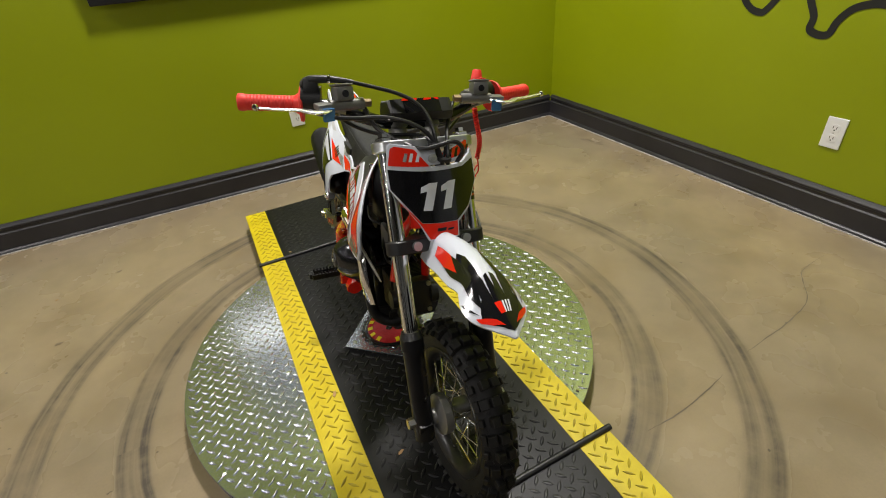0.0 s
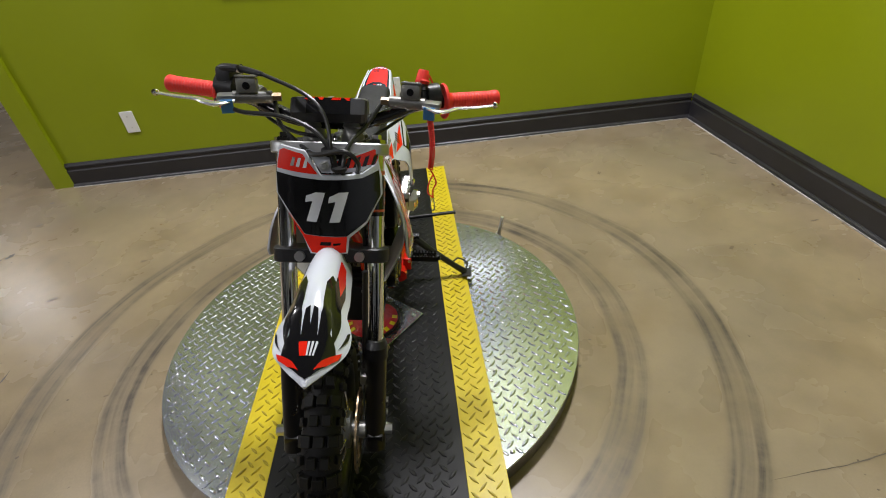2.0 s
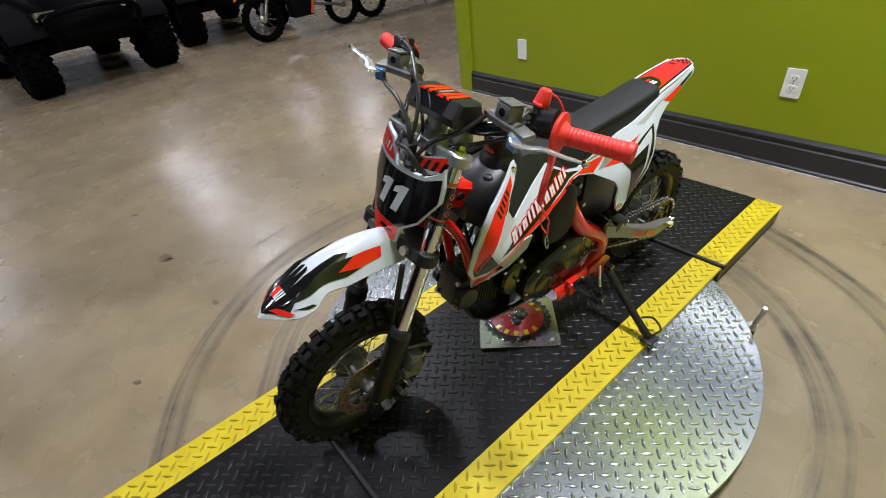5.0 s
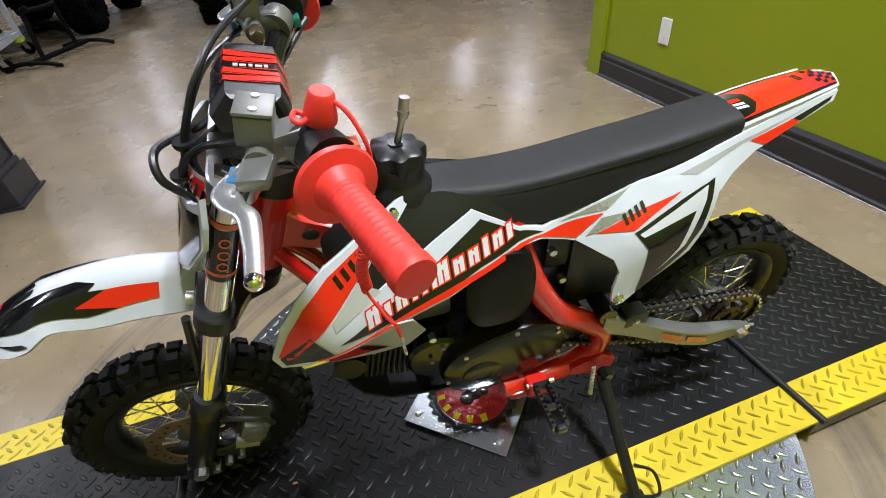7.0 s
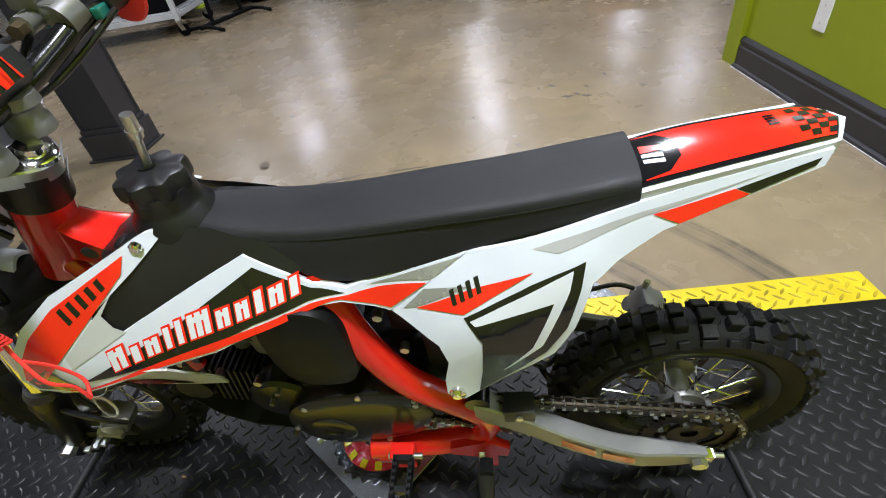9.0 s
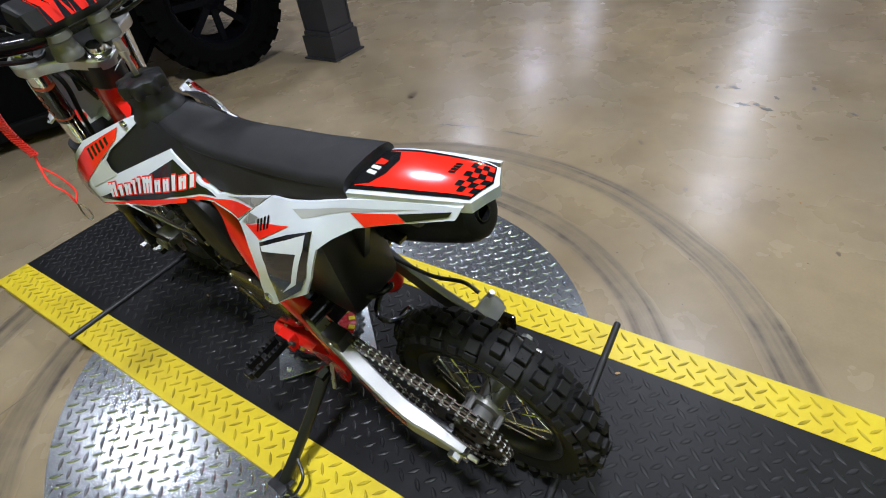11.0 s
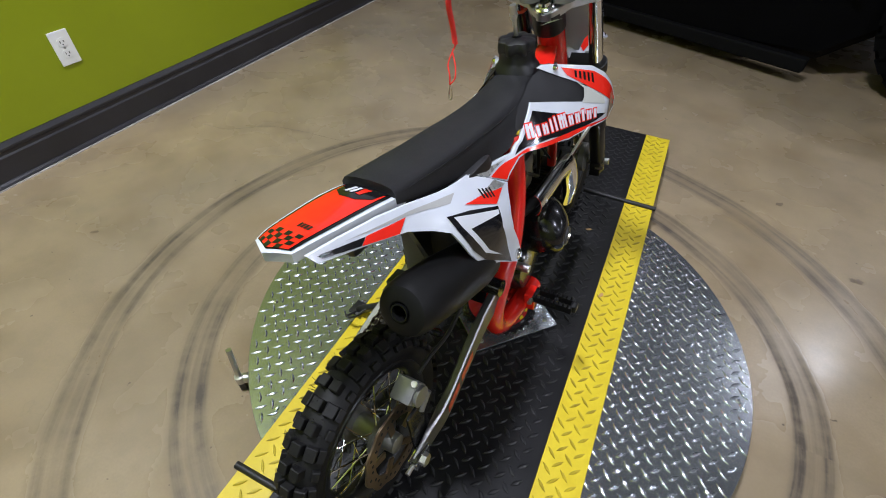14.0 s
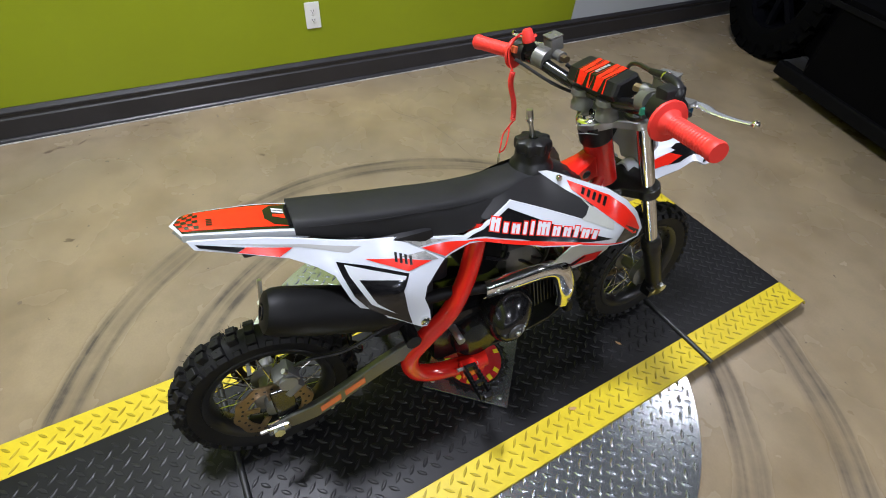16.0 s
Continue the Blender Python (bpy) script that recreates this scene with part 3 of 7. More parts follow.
NAME_FIELD = [(-.2238, .4753), (-.112, .5137), (-.020, .5557), (.033, .5248), (.068, .5155), (.03, .5139), (-.03, .504), (-.1, .483), (-.18, .4757)]
RED_LINE = [(-.2517, .4594), (-.2, .4691), (-.1, .4805), (-.03, .501), (.03, .5114), (.07, .5134), (.156, .5229), (.114, .4956), (.064, .5106),
            (.004, .5078), (-.076, .484), (-.2, .4662), (-.2517, .4562)]
RECESS = [(-.223, .5100), (-.160, .5600), (-.176, .5420), (-.170, .5270), (-.160, .5190), (-.222, .4960)]
SILVER = [(.092, .5196), (.122, .5259), (.192, .5457), (.16, .5256)]
SIDE = [(.2005, .549), (.237, .5593), (.288, .5727), (.357, .5954), (.4, .6075), (.46, .6195), (.503, .6265), (.497, .6145), (.42, .5892),
        (.375, .5729), (.337, .55), (.315, .534), (.299, .4888), (.28, .4564), (.231, .4242), (.184, .388), (.173, .385), (.164, .396),
        (.164, .4175), (.171, .4455), (.163, .4652), (.115, .4916), (.159, .5226)]
SIDE_BLACK = [(.192, .4997), (.259, .5335), (.309, .5539), (.304, .5299), (.292, .4918), (.272, .461), (.2, .402), (.206, .4365), (.209, .4781)]
SIDE_WHITE = [(.198, .4982), (.298, .5473), (.294, .5298), (.268, .4706), (.226, .436), (.258, .4687), (.2795, .5187), (.203, .4945)]
SIDE_RED = [(.142, .4992), (.2, .523), (.262, .5435), (.192, .5027)]
SIDE_GREY = [(.128, .4964), (.152, .5173), (.2, .525), (.142, .5002)]
FIN_RED = [(.366, .5865), (.43, .603), (.442, .5983), (.388, .5787)]
FIN_BLACK = [(.431, .603), (.494, .6215), (.490, .6160), (.443, .5988)]
GROOVE = [(.262, .5595), (.357, .5884), (.46, .6145), (.357, .5844), (.285, .5577)]


def lean_bar(a, b, w, h, along, shear):
    """A slanted bar standing on the point (a, b); along is the way of the line it stands on."""
    ux, uy = along
    vx, vy = -uy, ux
    return [(a, b), (a + ux * w, b + uy * w), (a + ux * (w + shear * h) + vx * h, b + uy * (w + shear * h) + vy * h), (a + ux * shear * h + vx * h, b + uy * shear * h + vy * h)]


def name_bars(sign, parent):
    """The maker's name as plain slanted strokes on red blocks."""
    L0 = Vector((-0.184, 0.4820))
    L1 = Vector((0.022, 0.5235))
    d = (L1 - L0).normalized()
    up = Vector((-d.y, d.x))
    groups = [(2, .0066, .0225), (1, .0080, .0165), (2, .0062, .0165), (1, .0064, .0205), (1, .0064, .0225), (3, .0066, .0225), (2, .0062, .0165), (2, .0060, .0165), (1, .0078, .0200), (2, .0062, .0165), (1, .0082, .0165)]
    if sign < 0:
        groups = groups[::-1]
    thin = .0022
    gap = ((L1 - L0).length - sum(n * w + (n - 1) * thin for n, w, h in groups)) / (len(groups) - 1)
    s, e, lean = 0.0, 0.0019, 0.22 * sign
    for k, (n, w, h) in enumerate(groups):
        wide = n * w + (n - 1) * thin
        q = L0 + d * (s - e) - up * e
        decal("name_bar_edge", lean_bar(q.x, q.y, wide + 2 * e, h + 2 * e, d, lean), M_RED, sign, parent, 0.0017 + 0.0001 * (k % 2))
        for i in range(n):
            p = L0 + d * (s + i * (w + thin))
            decal("name_bar", lean_bar(p.x, p.y, w, h, d, lean), M_PALE, sign, parent, 0.0023)
        if n > 1:
            p = L0 + d * (s + .4 * w) + up * (h * .62)
            decal("name_bar", lean_bar(p.x, p.y, wide - .8 * w, h * .24, d, lean), M_PALE, sign, parent, 0.0025)
        s += wide + gap


for sg in (1, -1):
    sh = panel("radiator_shroud", SHROUD, M_WP, sg, label="white side shroud with red and black decals")
    decal("decal", RED_STRIP, M_RED, sg, sh)
    decal("decal", DARK_TIP, M_BLK, sg, sh)
    decal("decal", NAME_FIELD, M_BLK, sg, sh)
    decal("decal", RED_LINE, M_RED, sg, sh, 0.0014)
    decal("decal", SILVER, M_GREY, sg, sh)
    for i in range(5):
        a = (-.205 + i * .0095, .542 + i * .0055)
        decal("mark", lean_bar(a[0], a[1], .0055, .017 - i * .0014, (.85, .52), 0.2), M_BLK, sg, sh, 0.0017)
    name_bars(sg, sh)
    decal("recess", RECESS, M_RECESS, sg, sh, 0.0009)
    bp("liner", sheet(SHROUD, side_place(sg, -.006)), M_GREYP, "pale grey inner liner", parent=sh)
    bm = sheet([(-.104, .597), (-.135, .576), (-.190, .546), (-.182, .524), (-.165, .512), (-.10, .535), (-.03, .556), (.03, .540), (.03, .560), (-.02, .578), (-.06, .592)], side_place(sg, -.003))
    bp("tank_side", bm, M_TANK, "black plastic tank side", parent=sh)
    bp("bolt", lathe(bmesh.new(), [(.0001, .004), (.004, .004), (.0062, .002), (.0062, -.003)], 14, pose(sg * (half_width(-.128, .593) + .002), -.127, .589, 0, sg * 90, 0)), M_CHROME, parent=sh)
    sp = panel("side_cover", SIDE, M_WP, sg, label="white rear side cover with red and black decals")
    decal("decal", SIDE_BLACK, M_BLK, sg, sp)
    decal("decal", SIDE_WHITE, M_PALE, sg, sp, 0.0017)
    decal("decal", SIDE_RED, M_RED, sg, sp, 0.0014)
    decal("decal", SIDE_GREY, M_GREY, sg, sp, 0.0012)
    decal("decal", FIN_RED, M_RED, sg, sp)
    decal("decal", FIN_BLACK, M_BLK, sg, sp)
    decal("groove", GROOVE, M_GREYP, sg, sp, 0.0006)
    for i in range(4):
        a = (.182 + i * .0085, .508 + i * .0042)
        decal("mark", lean_bar(a[0], a[1], .005, .012, (.9, .44), 0.2), M_BLK, sg, sp, 0.0019)
    bp("bolt", lathe(bmesh.new(), [(.0001, .006), (.005, .006), (.006, .004), (.0095, .002), (.0095, -.004)], 16, pose(sg * (half_width(.175, .399) + .001), .175, .394, 0, sg * 90, 0)), M_CHROME, parent=sp)
    # lower scoop of the shroud, pale plastic in front of the engine
    scoop = lambda y, z, s=sg, o=0.0: Vector((s * (0.085 + 0.42 * (z - 0.36) + o), y, z))
    bm = sheet([(-.20, .468), (-.13, .472), (-.112, .410), (-.138, .352), (-.180, .346), (-.250, .358), (-.264, .40), (-.255, .452)], scoop)
    ex = bmesh.ops.extrude_face_region(bm, geom=bm.faces[:])
    bmesh.ops.translate(bm, vec=(-sg * 0.003, 0, 0), verts=[g for g in ex["geom"] if isinstance(g, bmesh.types.BMVert)])
    bmesh.ops.recalc_face_normals(bm, faces=bm.faces)
    ai = bp("air_scoop", bm, M_RECESS, "pale grey plastic air scoop", parent=sh)
    bp("decal", sheet([(-.252, .364), (-.165, .372), (-.195, .410), (-.250, .402)], lambda y, z: scoop(y, z, sg, .0012)), M_RED, parent=ai)
    bp("decal", sheet([(-.188, .374), (-.168, .376), (-.196, .406), (-.206, .402)], lambda y, z: scoop(y, z, sg, .0020)), M_BLK, parent=ai)


def loft(rings, closed=True, caps=True, m=None):
    """A skin over rings of points; closed: each ring closes on itself."""
    bm = bmesh.new()
    R = [[bm.verts.new(p) for p in ring] for ring in rings]
    n = len(R[0])
    for a, b in zip(R, R[1:]):
        for q in range(n if closed else n - 1):
            bm.faces.new((a[q], a[(q + 1) % n], b[(q + 1) % n], b[q]))
    if caps and closed:
        bm.faces.new(R[0][::-1])
        bm.faces.new(R[-1])
    bmesh.ops.recalc_face_normals(bm, faces=bm.faces)
    if m is not None:
        bmesh.ops.transform(bm, matrix=m, verts=bm.verts[:])
    return bm


def curve(table, x):
    """Smooth value of a table of (place, value) at x."""
    xs = [a for a, b in table]
    i = max(0, min(len(xs) - 2, int(np.searchsorted(xs, x)) - 1))
    t = (x - xs[i]) / (xs[i + 1] - xs[i])
    t = min(1, max(0, t))
    a, b = table[i][1], table[i + 1][1]
    ma = (table[i + 1][1] - table[i - 1][1]) / (xs[i + 1] - xs[i - 1]) if i > 0 else (b - a) / (xs[i + 1] - xs[i])
    mb = (table[i + 2][1] - table[i][1]) / (xs[i + 2] - xs[i]) if i + 2 < len(xs) else (b - a) / (xs[i + 1] - xs[i])
    h = xs[i + 1] - xs[i]
    return (2 * t ** 3 - 3 * t * t + 1) * a + (t ** 3 - 2 * t * t + t) * h * ma + (-2 * t ** 3 + 3 * t * t) * b + (t ** 3 - t * t) * h * mb


# seat
SEAT_TOP = [(-.094, .584), (-.076, .587), (0, .578), (.05, .577), (.1, .580), (.159, .5866), (.238, .595), (.300, .604), (.356, .613)]
SEAT_LOW = [(-.094, .5813), (-.076, .578), (-.024, .5598), (.006, .5417), (.038, .5256), (.069, .5175), (.122, .5269), (.182, .5370),
            (.237, .5530), (.288, .5680), (.356, .5910)]
def seat_x(y):
    """The seat and tail sit a little to the left towards the rear."""
    return .004 * min(1.0, max(0.0, (y + .05) / .32))


SEAT_W = [(-.094, .032), (-.05, .038), (.02, .041), (.1, .042), (.2, .0425), (.3, .042), (.356, .040)]
rings = []
for i in range(41):
    y = -.094 + .450 * i / 40
    w, zt, zl = curve(SEAT_W, y), curve(SEAT_TOP, y), curve(SEAT_LOW, y)
    wl = w + .003 + min(.012, max(0, (zt - zl - .012) * .32)) * (1.0 if y < .10 else max(0.12, 1 - (y - .10) / .12))
    half = [(wl - .004, zl - .004), (wl, zl), (w + .0015 + (wl - w) * .35, zl + (zt - zl) * .55), (w, zt - .006), (w - .003, zt - .002), (w - .009, zt), (w * .5, zt + .0022)]
    ring = [(-x, y, z) for x, z in half] + [(0, y, zt + .003)] + [(x, y, z) for x, z in half[::-1]]
    rings.append([(x + seat_x(y), y, z) for x, y, z in ring])
seat = bp("seat", loft(rings), M_SEAT, "long black textured vinyl seat")
bm = bmesh.new()
for dz in (0.0, 0.0045):
    for sg in (1, -1):
        tube(bm, [(sg * (curve(SEAT_W, y) + .0016) + seat_x(y), y, curve(SEAT_TOP, y) - .010 - dz) for y in [(-.07 + .41 * k / 12) for k in range(13)]], 0.0007, 5, 3)
bp("seam", bm, M_TANK, parent=seat)

# tail
TAIL_Z = [(.325, .5890), (.35, .6005), (.4, .6135), (.45, .6225), (.49, .6285), (.517, .6295)]
TAIL_W = [(.325, .040), (.36, .042), (.40, .041), (.45, .0365), (.485, .0322), (.506, .0290), (.517, .0262)]


def tail_place(y, v, off=0.0):
    """v from -1 to 1 across the tail; its end comes to a blunt point."""
    y2 = y + (.006 - .014 * abs(v)) * max(0.0, (y - .48) / .037)
    return Vector((v * curve(TAIL_W, y) + seat_x(y), y2, curve(TAIL_Z, y) - .004 * v * v + off))


ys = [.325 + .16 * k / 12 for k in range(13)] + [.492, .500, .506, .512, .517]
rings = []
for y in ys:
    top = [tail_place(y, v) for v in (-1, -.9, -.5, 0, .5, .9, 1)]
    low = [p - Vector((0, 0, .012)) for p in top[::-1]]
    rings.append(top + low)
tail = bp("rear_fender", loft(rings), M_WP, "white rear fender with a red and black decal")


def tail_decal(outline, material, off, name="decal"):
    bp(name, sheet(outline, lambda v, y: tail_place(y, v, off), 0.0125 if name == "checker" else 0.2), material, parent=tail)


def tail_quad(v0, v1, y0, y1, material, off, name="decal", tip=None):
    n = 8
    left = [(v0, y0 + (y1 - y0) * k / n) for k in range(n + 1)]
    right = [(v1, y1 - (y1 - y0) * k / n) for k in range(n + 1)]
    bp(name, sheet(left + right, lambda v, y: tail_place(y, v, off), 0.1), material, parent=tail)


tail_quad(-.88, .88, .352, .512, M_BLK, .0010)
tail_quad(-.76, .76, .362, .5105, M_RED, .0016)
tail_decal([(-.78, .351), (.78, .351), (.66, .382), (.30, .394), (-.30, .394), (-.66, .382)], M_BLK, .0022)
tail_decal([(-.34, .364), (-.06, .364), (-.02, .381), (-.20, .381)], M_RED, .0028, "mark")
for v in (-.02, .17):
    tail_decal([(v, .364), (v + .13, .364), (v + .23, .381), (v + .10, .381)], M_PALE, .0030, "mark")
for r in range(4):
    for c in range(6):
        if (r + c) % 2 == 0:
            y0 = .484 + r * .0068
            tail_quad(-.66 + c * .22, -.66 + (c + 1) * .22, y0, y0 + .0068, M_BLK, .0022, "checker")
for k in range(4):
    tail_quad(-.50 + k * .13, -.41 + k * .13, .466, .474, M_BLK, .0022, "mark")
bp("under_tail", box(bmesh.new(), -.033, .033, .30, .44, .565, .592, .006), M_TANK, "black under tail", parent=tail)

# tank, neck and cap
rings = []
for y, w, zt, zl in ((-.222, .034, .552, .49), (-.20, .060, .566, .475), (-.16, .072, .583, .47), (-.12, .060, .593, .48), (-.08, .048, .590, .5), (-.03, .043, .580, .51), (.03, .038, .563, .515), (.08, .036, .556, .515)):
    half = [(w * .8, zl), (w, zl + .02), (w, zl + (zt - zl) * .55), (w * .9, zt - .02), (w * .6, zt - .004)]
    rings.append([(-x, y, z) for x, z in half] + [(0, y, zt)] + [(x, y, z) for x, z in half[::-1]])
tank = bp("fuel_tank", loft(rings), M_TANK, "black plastic fuel tank")
TCAP = pose(0.007, -.110, .587, -3, 0, 0)
bp("filler_neck", lathe(bmesh.new(), [(.046, -.012), (.042, .006), (.036, .014), (.0335, .020), (.0335, .038)], 28, TCAP), M_TANK, parent=tank)
rings = []
for z, s in ((.033, .86), (.034, .97), (.038, 1.02), (.050, 1.02), (.0550, .97), (.0570, .86), (.0590, .3)):
    ring = []
    for q in range(64):
        a = 2 * math.pi * q / 64
        lobe = .0335 + .0030 * math.cos(8 * a) if s > .8 else .0335
        ring.append((s * lobe * math.cos(a), s * lobe * math.sin(a), z))
    rings.append(ring)
cap = bp("fuel_cap", loft(rings, m=TCAP), M_TANK, "black lobed fuel cap with a chrome vent tube")
bm = cyl(bmesh.new(), TCAP @ Vector((0, 0, .056)), TCAP @ Vector((0, 0, .0615)), .009, n=16)
bp("grommet", bm, M_CABLE, parent=cap)
bm = cyl(bmesh.new(), TCAP @ Vector((0, 0, .052)), TCAP @ Vector((.001, .010, .094)), .0042, n=12)
cyl(bm, TCAP @ Vector((.001, .010, .092)), TCAP @ Vector((.001, .011, .098)), .0062, .0070, n=12)
cyl(bm, TCAP @ Vector((.001, .011, .098)), TCAP @ Vector((.001, .0115, .101)), .0078, n=12)
cyl(bm, TCAP @ Vector((.001, .0115, .101)), TCAP @ Vector((.001, .0135, .116)), .0066, .0060, n=12)
bp("vent_tube", bm, M_STEEL, parent=cap)
bm = bmesh.new()
for i, (a0, zz) in enumerate(((0.9, .0215), (0.9, .0275))):
    for k in range(6):
        a = radians(-150 + k * 14)
        b = a + radians(9 if i else 11)
        v = [TCAP @ Vector((.0345 * math.cos(q), .0345 * math.sin(q), z)) for q, z in ((a, zz), (b, zz), (b, zz + .0045 - .002 * i), (a, zz + .0045 - .002 * i))]
        bm.faces.new([bm.verts.new(p) for p in v])
bp("warning_label", bm, [M_ORANGE], parent=tank, smooth=False)

# frame
frame_part = bp("frame", tube(bmesh.new(), [(0, -.254, .630), (0, -.305, .515)], .030, 24, 6), M_FRAME, "glossy red tubular steel frame")
bm = loft([[(s * w, y, z) for s, z in ((-1, zl), (-1, zt), (-.6, zt + .008), (.6, zt + .008), (1, zt), (1, zl))] for y, w, zt, zl in ((-.285, .016, .596, .535), (-.258, .019, .592, .535), (-.236, .024, .574, .53), (-.205, .030, .561, .525), (-.165, .034, .552, .52), (-.13, .036, .546, .51))])
bp("backbone", bm, M_FRAME, parent=frame_part)
for sg in (1, -1):
    for y, z, q in ((-.228, .552, .010), (-.196, .544, .008)):
        bp("gusset_hole", ball(bmesh.new(), (sg * (.0255 if y < -.21 else .0315), y, z), q, 14, (.25, 1.3, .9)), M_TANK, parent=frame_part)
bp("spine_tube", tube(bmesh.new(), [(0, -.14, .52), (0, -.02, .50), (0, .10, .50), (0, .25, .54), (0, .36, .575)], .018, 14), M_FRAME, parent=frame_part)
for sg in (1, -1):
    bp("frame_spar", tube(bmesh.new(), [(sg * .040, .030, .520), (sg * .056, .042, .475), (sg * .069, .066, .405), (sg * .078, .104, .340), (sg * .083, .158, .296), (sg * .085, .194, .258),
                                        (sg * .085, .190, .208), (sg * .086, .150, .176), (sg * .088, .08, .163), (sg * .092, .015, .165)], .0198, 18), M_FRAME, parent=frame_part)
    bp("down_tube", tube(bmesh.new(), [(sg * .012, -.29, .545), (sg * .03, -.235, .45), (sg * .04, -.21, .33)], .011, 10), M_FRAME, parent=frame_part)
    bp("plug", ball(bmesh.new(), (sg * .034, -.165, .574), .012, 12, (1, 1, .5)), M_TANK, parent=frame_part)
    bp("subframe", tube(bmesh.new(), [(sg * .034, .05, .50), (sg * .034, .16, .515), (sg * .032, .30, .565), (sg * .028, .40, .585)], .009, 8), M_ENG, parent=frame_part)
bp("peg_plate", box(bmesh.new(), -.112, .112, .025, .065, .145, .165, .004), M_FRAME, parent=frame_part)
bm = slab(bmesh.new(), [(.140, .192), (.195, .215), (.226, .190), (.222, .164), (.208, .168), (.206, .128), (.190, .126), (.178, .162), (.14, .172)], .012, Matrix(((0, 0, 1, .096), (1, 0, 0, 0), (0, 1, 0, 0), (0, 0, 0, 1))))
bp("stand_bracket", bm, M_FRAME, parent=frame_part, smooth=False)
for sg in (1, -1):
    bm = box(bmesh.new(), sg * .112 - .012, sg * .112 + .012, .052, .088, .160, .200, .004)
    bp("peg_mount", bm, M_FRAME, smooth=False)
    bm = bmesh.new()
    x0, x1 = .120, .210
    for yy in (.062, .085):
        box(bm, x0, x1 - .008, yy - .003, yy + .003, .188, .204)
        for k in range(8):
            xx = x0 + .008 + k * .0094
            cyl(bm, (xx, yy, .203), (xx, yy, .211), .0036, .0012, n=5)
    box(bm, x0, x0 + .008, .060, .087, .188, .204)
    box(bm, x1 - .013, x1, .064, .083, .188, .206, .004)
    box(bm, (x0 + x1) / 2 - .004, (x0 + x1) / 2 + .004, .062, .085, .188, .200)
    if sg < 0:
        bmesh.ops.scale(bm, vec=(-1, 1, 1), verts=bm.verts[:])
        bmesh.ops.reverse_faces(bm, faces=bm.faces[:])
    peg = bp("foot_peg", bm, M_SLIDER, "black toothed steel foot peg", smooth=False)
    bp("pivot_pin", cyl(bmesh.new(), (sg * .118, .05, .193), (sg * .118, .10, .193), .0045, n=10), M_STEEL, parent=peg)

# kickstand
stand = bp("kickstand", tube(bmesh.new(), [(.128, .19, .182), (.18, .19, .140), (.25, .188, .088), (.297, .186, .056)], [.0125, .0105, .010, .011], 12), M_TANK, "black steel kickstand folded out")
bp("foot", box(bmesh.new(), -.016, .016, -.02, .02, -.004, .004, .002, pose(.303, .184, .0545, 0, -9, 0)), M_TANK, parent=stand)
bp("hook", tube(bmesh.new(), [(.30, .195, .058), (.305, .225, .066), (.275, .228, .082), (.258, .20, .090)], .003, 8), M_TANK, parent=stand)
bp("pivot_bolt", cyl(bmesh.new(), (.122, .192, .190), (.142, .192, .190), .011, n=6), M_ENG, parent=stand)
bm = bmesh.new()
for k in range(9):
    a = Vector((.108, .185, .178)).lerp(Vector((.128, .180, .110)), k / 9)
    lathe(bm, [(.0036, -.0016), (.0048, 0), (.0036, .0016)], 10, Matrix.Translation(a) @ pose(0, 0, 0, 0, 20, 0))
bp("spring", bm, M_STEEL, parent=stand)

# engine
eng = bp("engine", box(bmesh.new(), -.068, .068, -.115, .135, .172, .315, .022), M_ENG, "black four-stroke engine block", smooth=True)
rings = []
for x, f in ((.055, 1.0), (.080, 1.0), (.089, .97), (.093, .90), (.0955, .70), (.0965, .3)):
    ring = []
    for q in [2 * math.pi * k / 48 for k in range(48)]:
        u, v = .112 * math.copysign(abs(math.cos(q)) ** .85, math.cos(q)) * f, .074 * math.copysign(abs(math.sin(q)) ** .85, math.sin(q)) * f
        ring.append((x, .018 + u * .966 - v * .259, .252 + u * .259 + v * .966))
    rings.append(ring)
cover = bp("flywheel_cover", loft(rings), M_ENGL, "smoked black oval engine cover", parent=eng)
bp("cover_hub", lathe(bmesh.new(), [(.034, -.004), (.034, .002), (.029, .004), (.014, .004), (.013, .002), (.0001, .002)], 28, pose(.0955, -.024, .236, 0, 90, 0)), M_ENGL, parent=eng)
for k in range(7):
    q = radians(20 + 360 * k / 7)
    u, v = .104 * math.cos(q), .067 * math.sin(q)
    y, z = .018 + u * .966 - v * .259, .252 + u * .259 + v * .966
    bp("bolt", cyl(bmesh.new(), (.085, y, z), (.0945, y, z), .0042, n=6), M_STEEL, parent=eng, smooth=False)
bp("stator_cover", lathe(bmesh.new(), [(.050, -.02), (.050, .006), (.044, .012), (.0001, .014)], 32, pose(.060, -.095, .275, 0, 90, 0)), M_ENG, parent=eng)
for y, z in ((-.105, .285), (-.11, .18), (-.02, .305), (.03, .30), (.09, .30), (.12, .22), (.0, .175), (-.085, .315)):
    bp("bolt", cyl(bmesh.new(), (.07, y, z), (.089 if y > 0 else .082, y, z), .0040, n=6), M_ALU, parent=eng, smooth=False)
rings = []
for x, y, z, q in ((-.060, -.036, .300, .064), (-.085, -.034, .299, .064), (-.103, -.031, .298, .061), (-.118, -.028, .297, .055), (-.130, -.025, .296, .047), (-.139, -.022, .295, .038), (-.146, -.020, .294, .027), (-.147, -.020, .294, .016)):
    rings.append([(x - .10 * q * math.cos(a), y + q * math.cos(a), z + q * math.sin(a)) for a in [2 * math.pi * k / 40 for k in range(40)]])
bp("clutch_cover", loft(rings), M_ENG, "gloss black domed clutch cover", parent=eng)
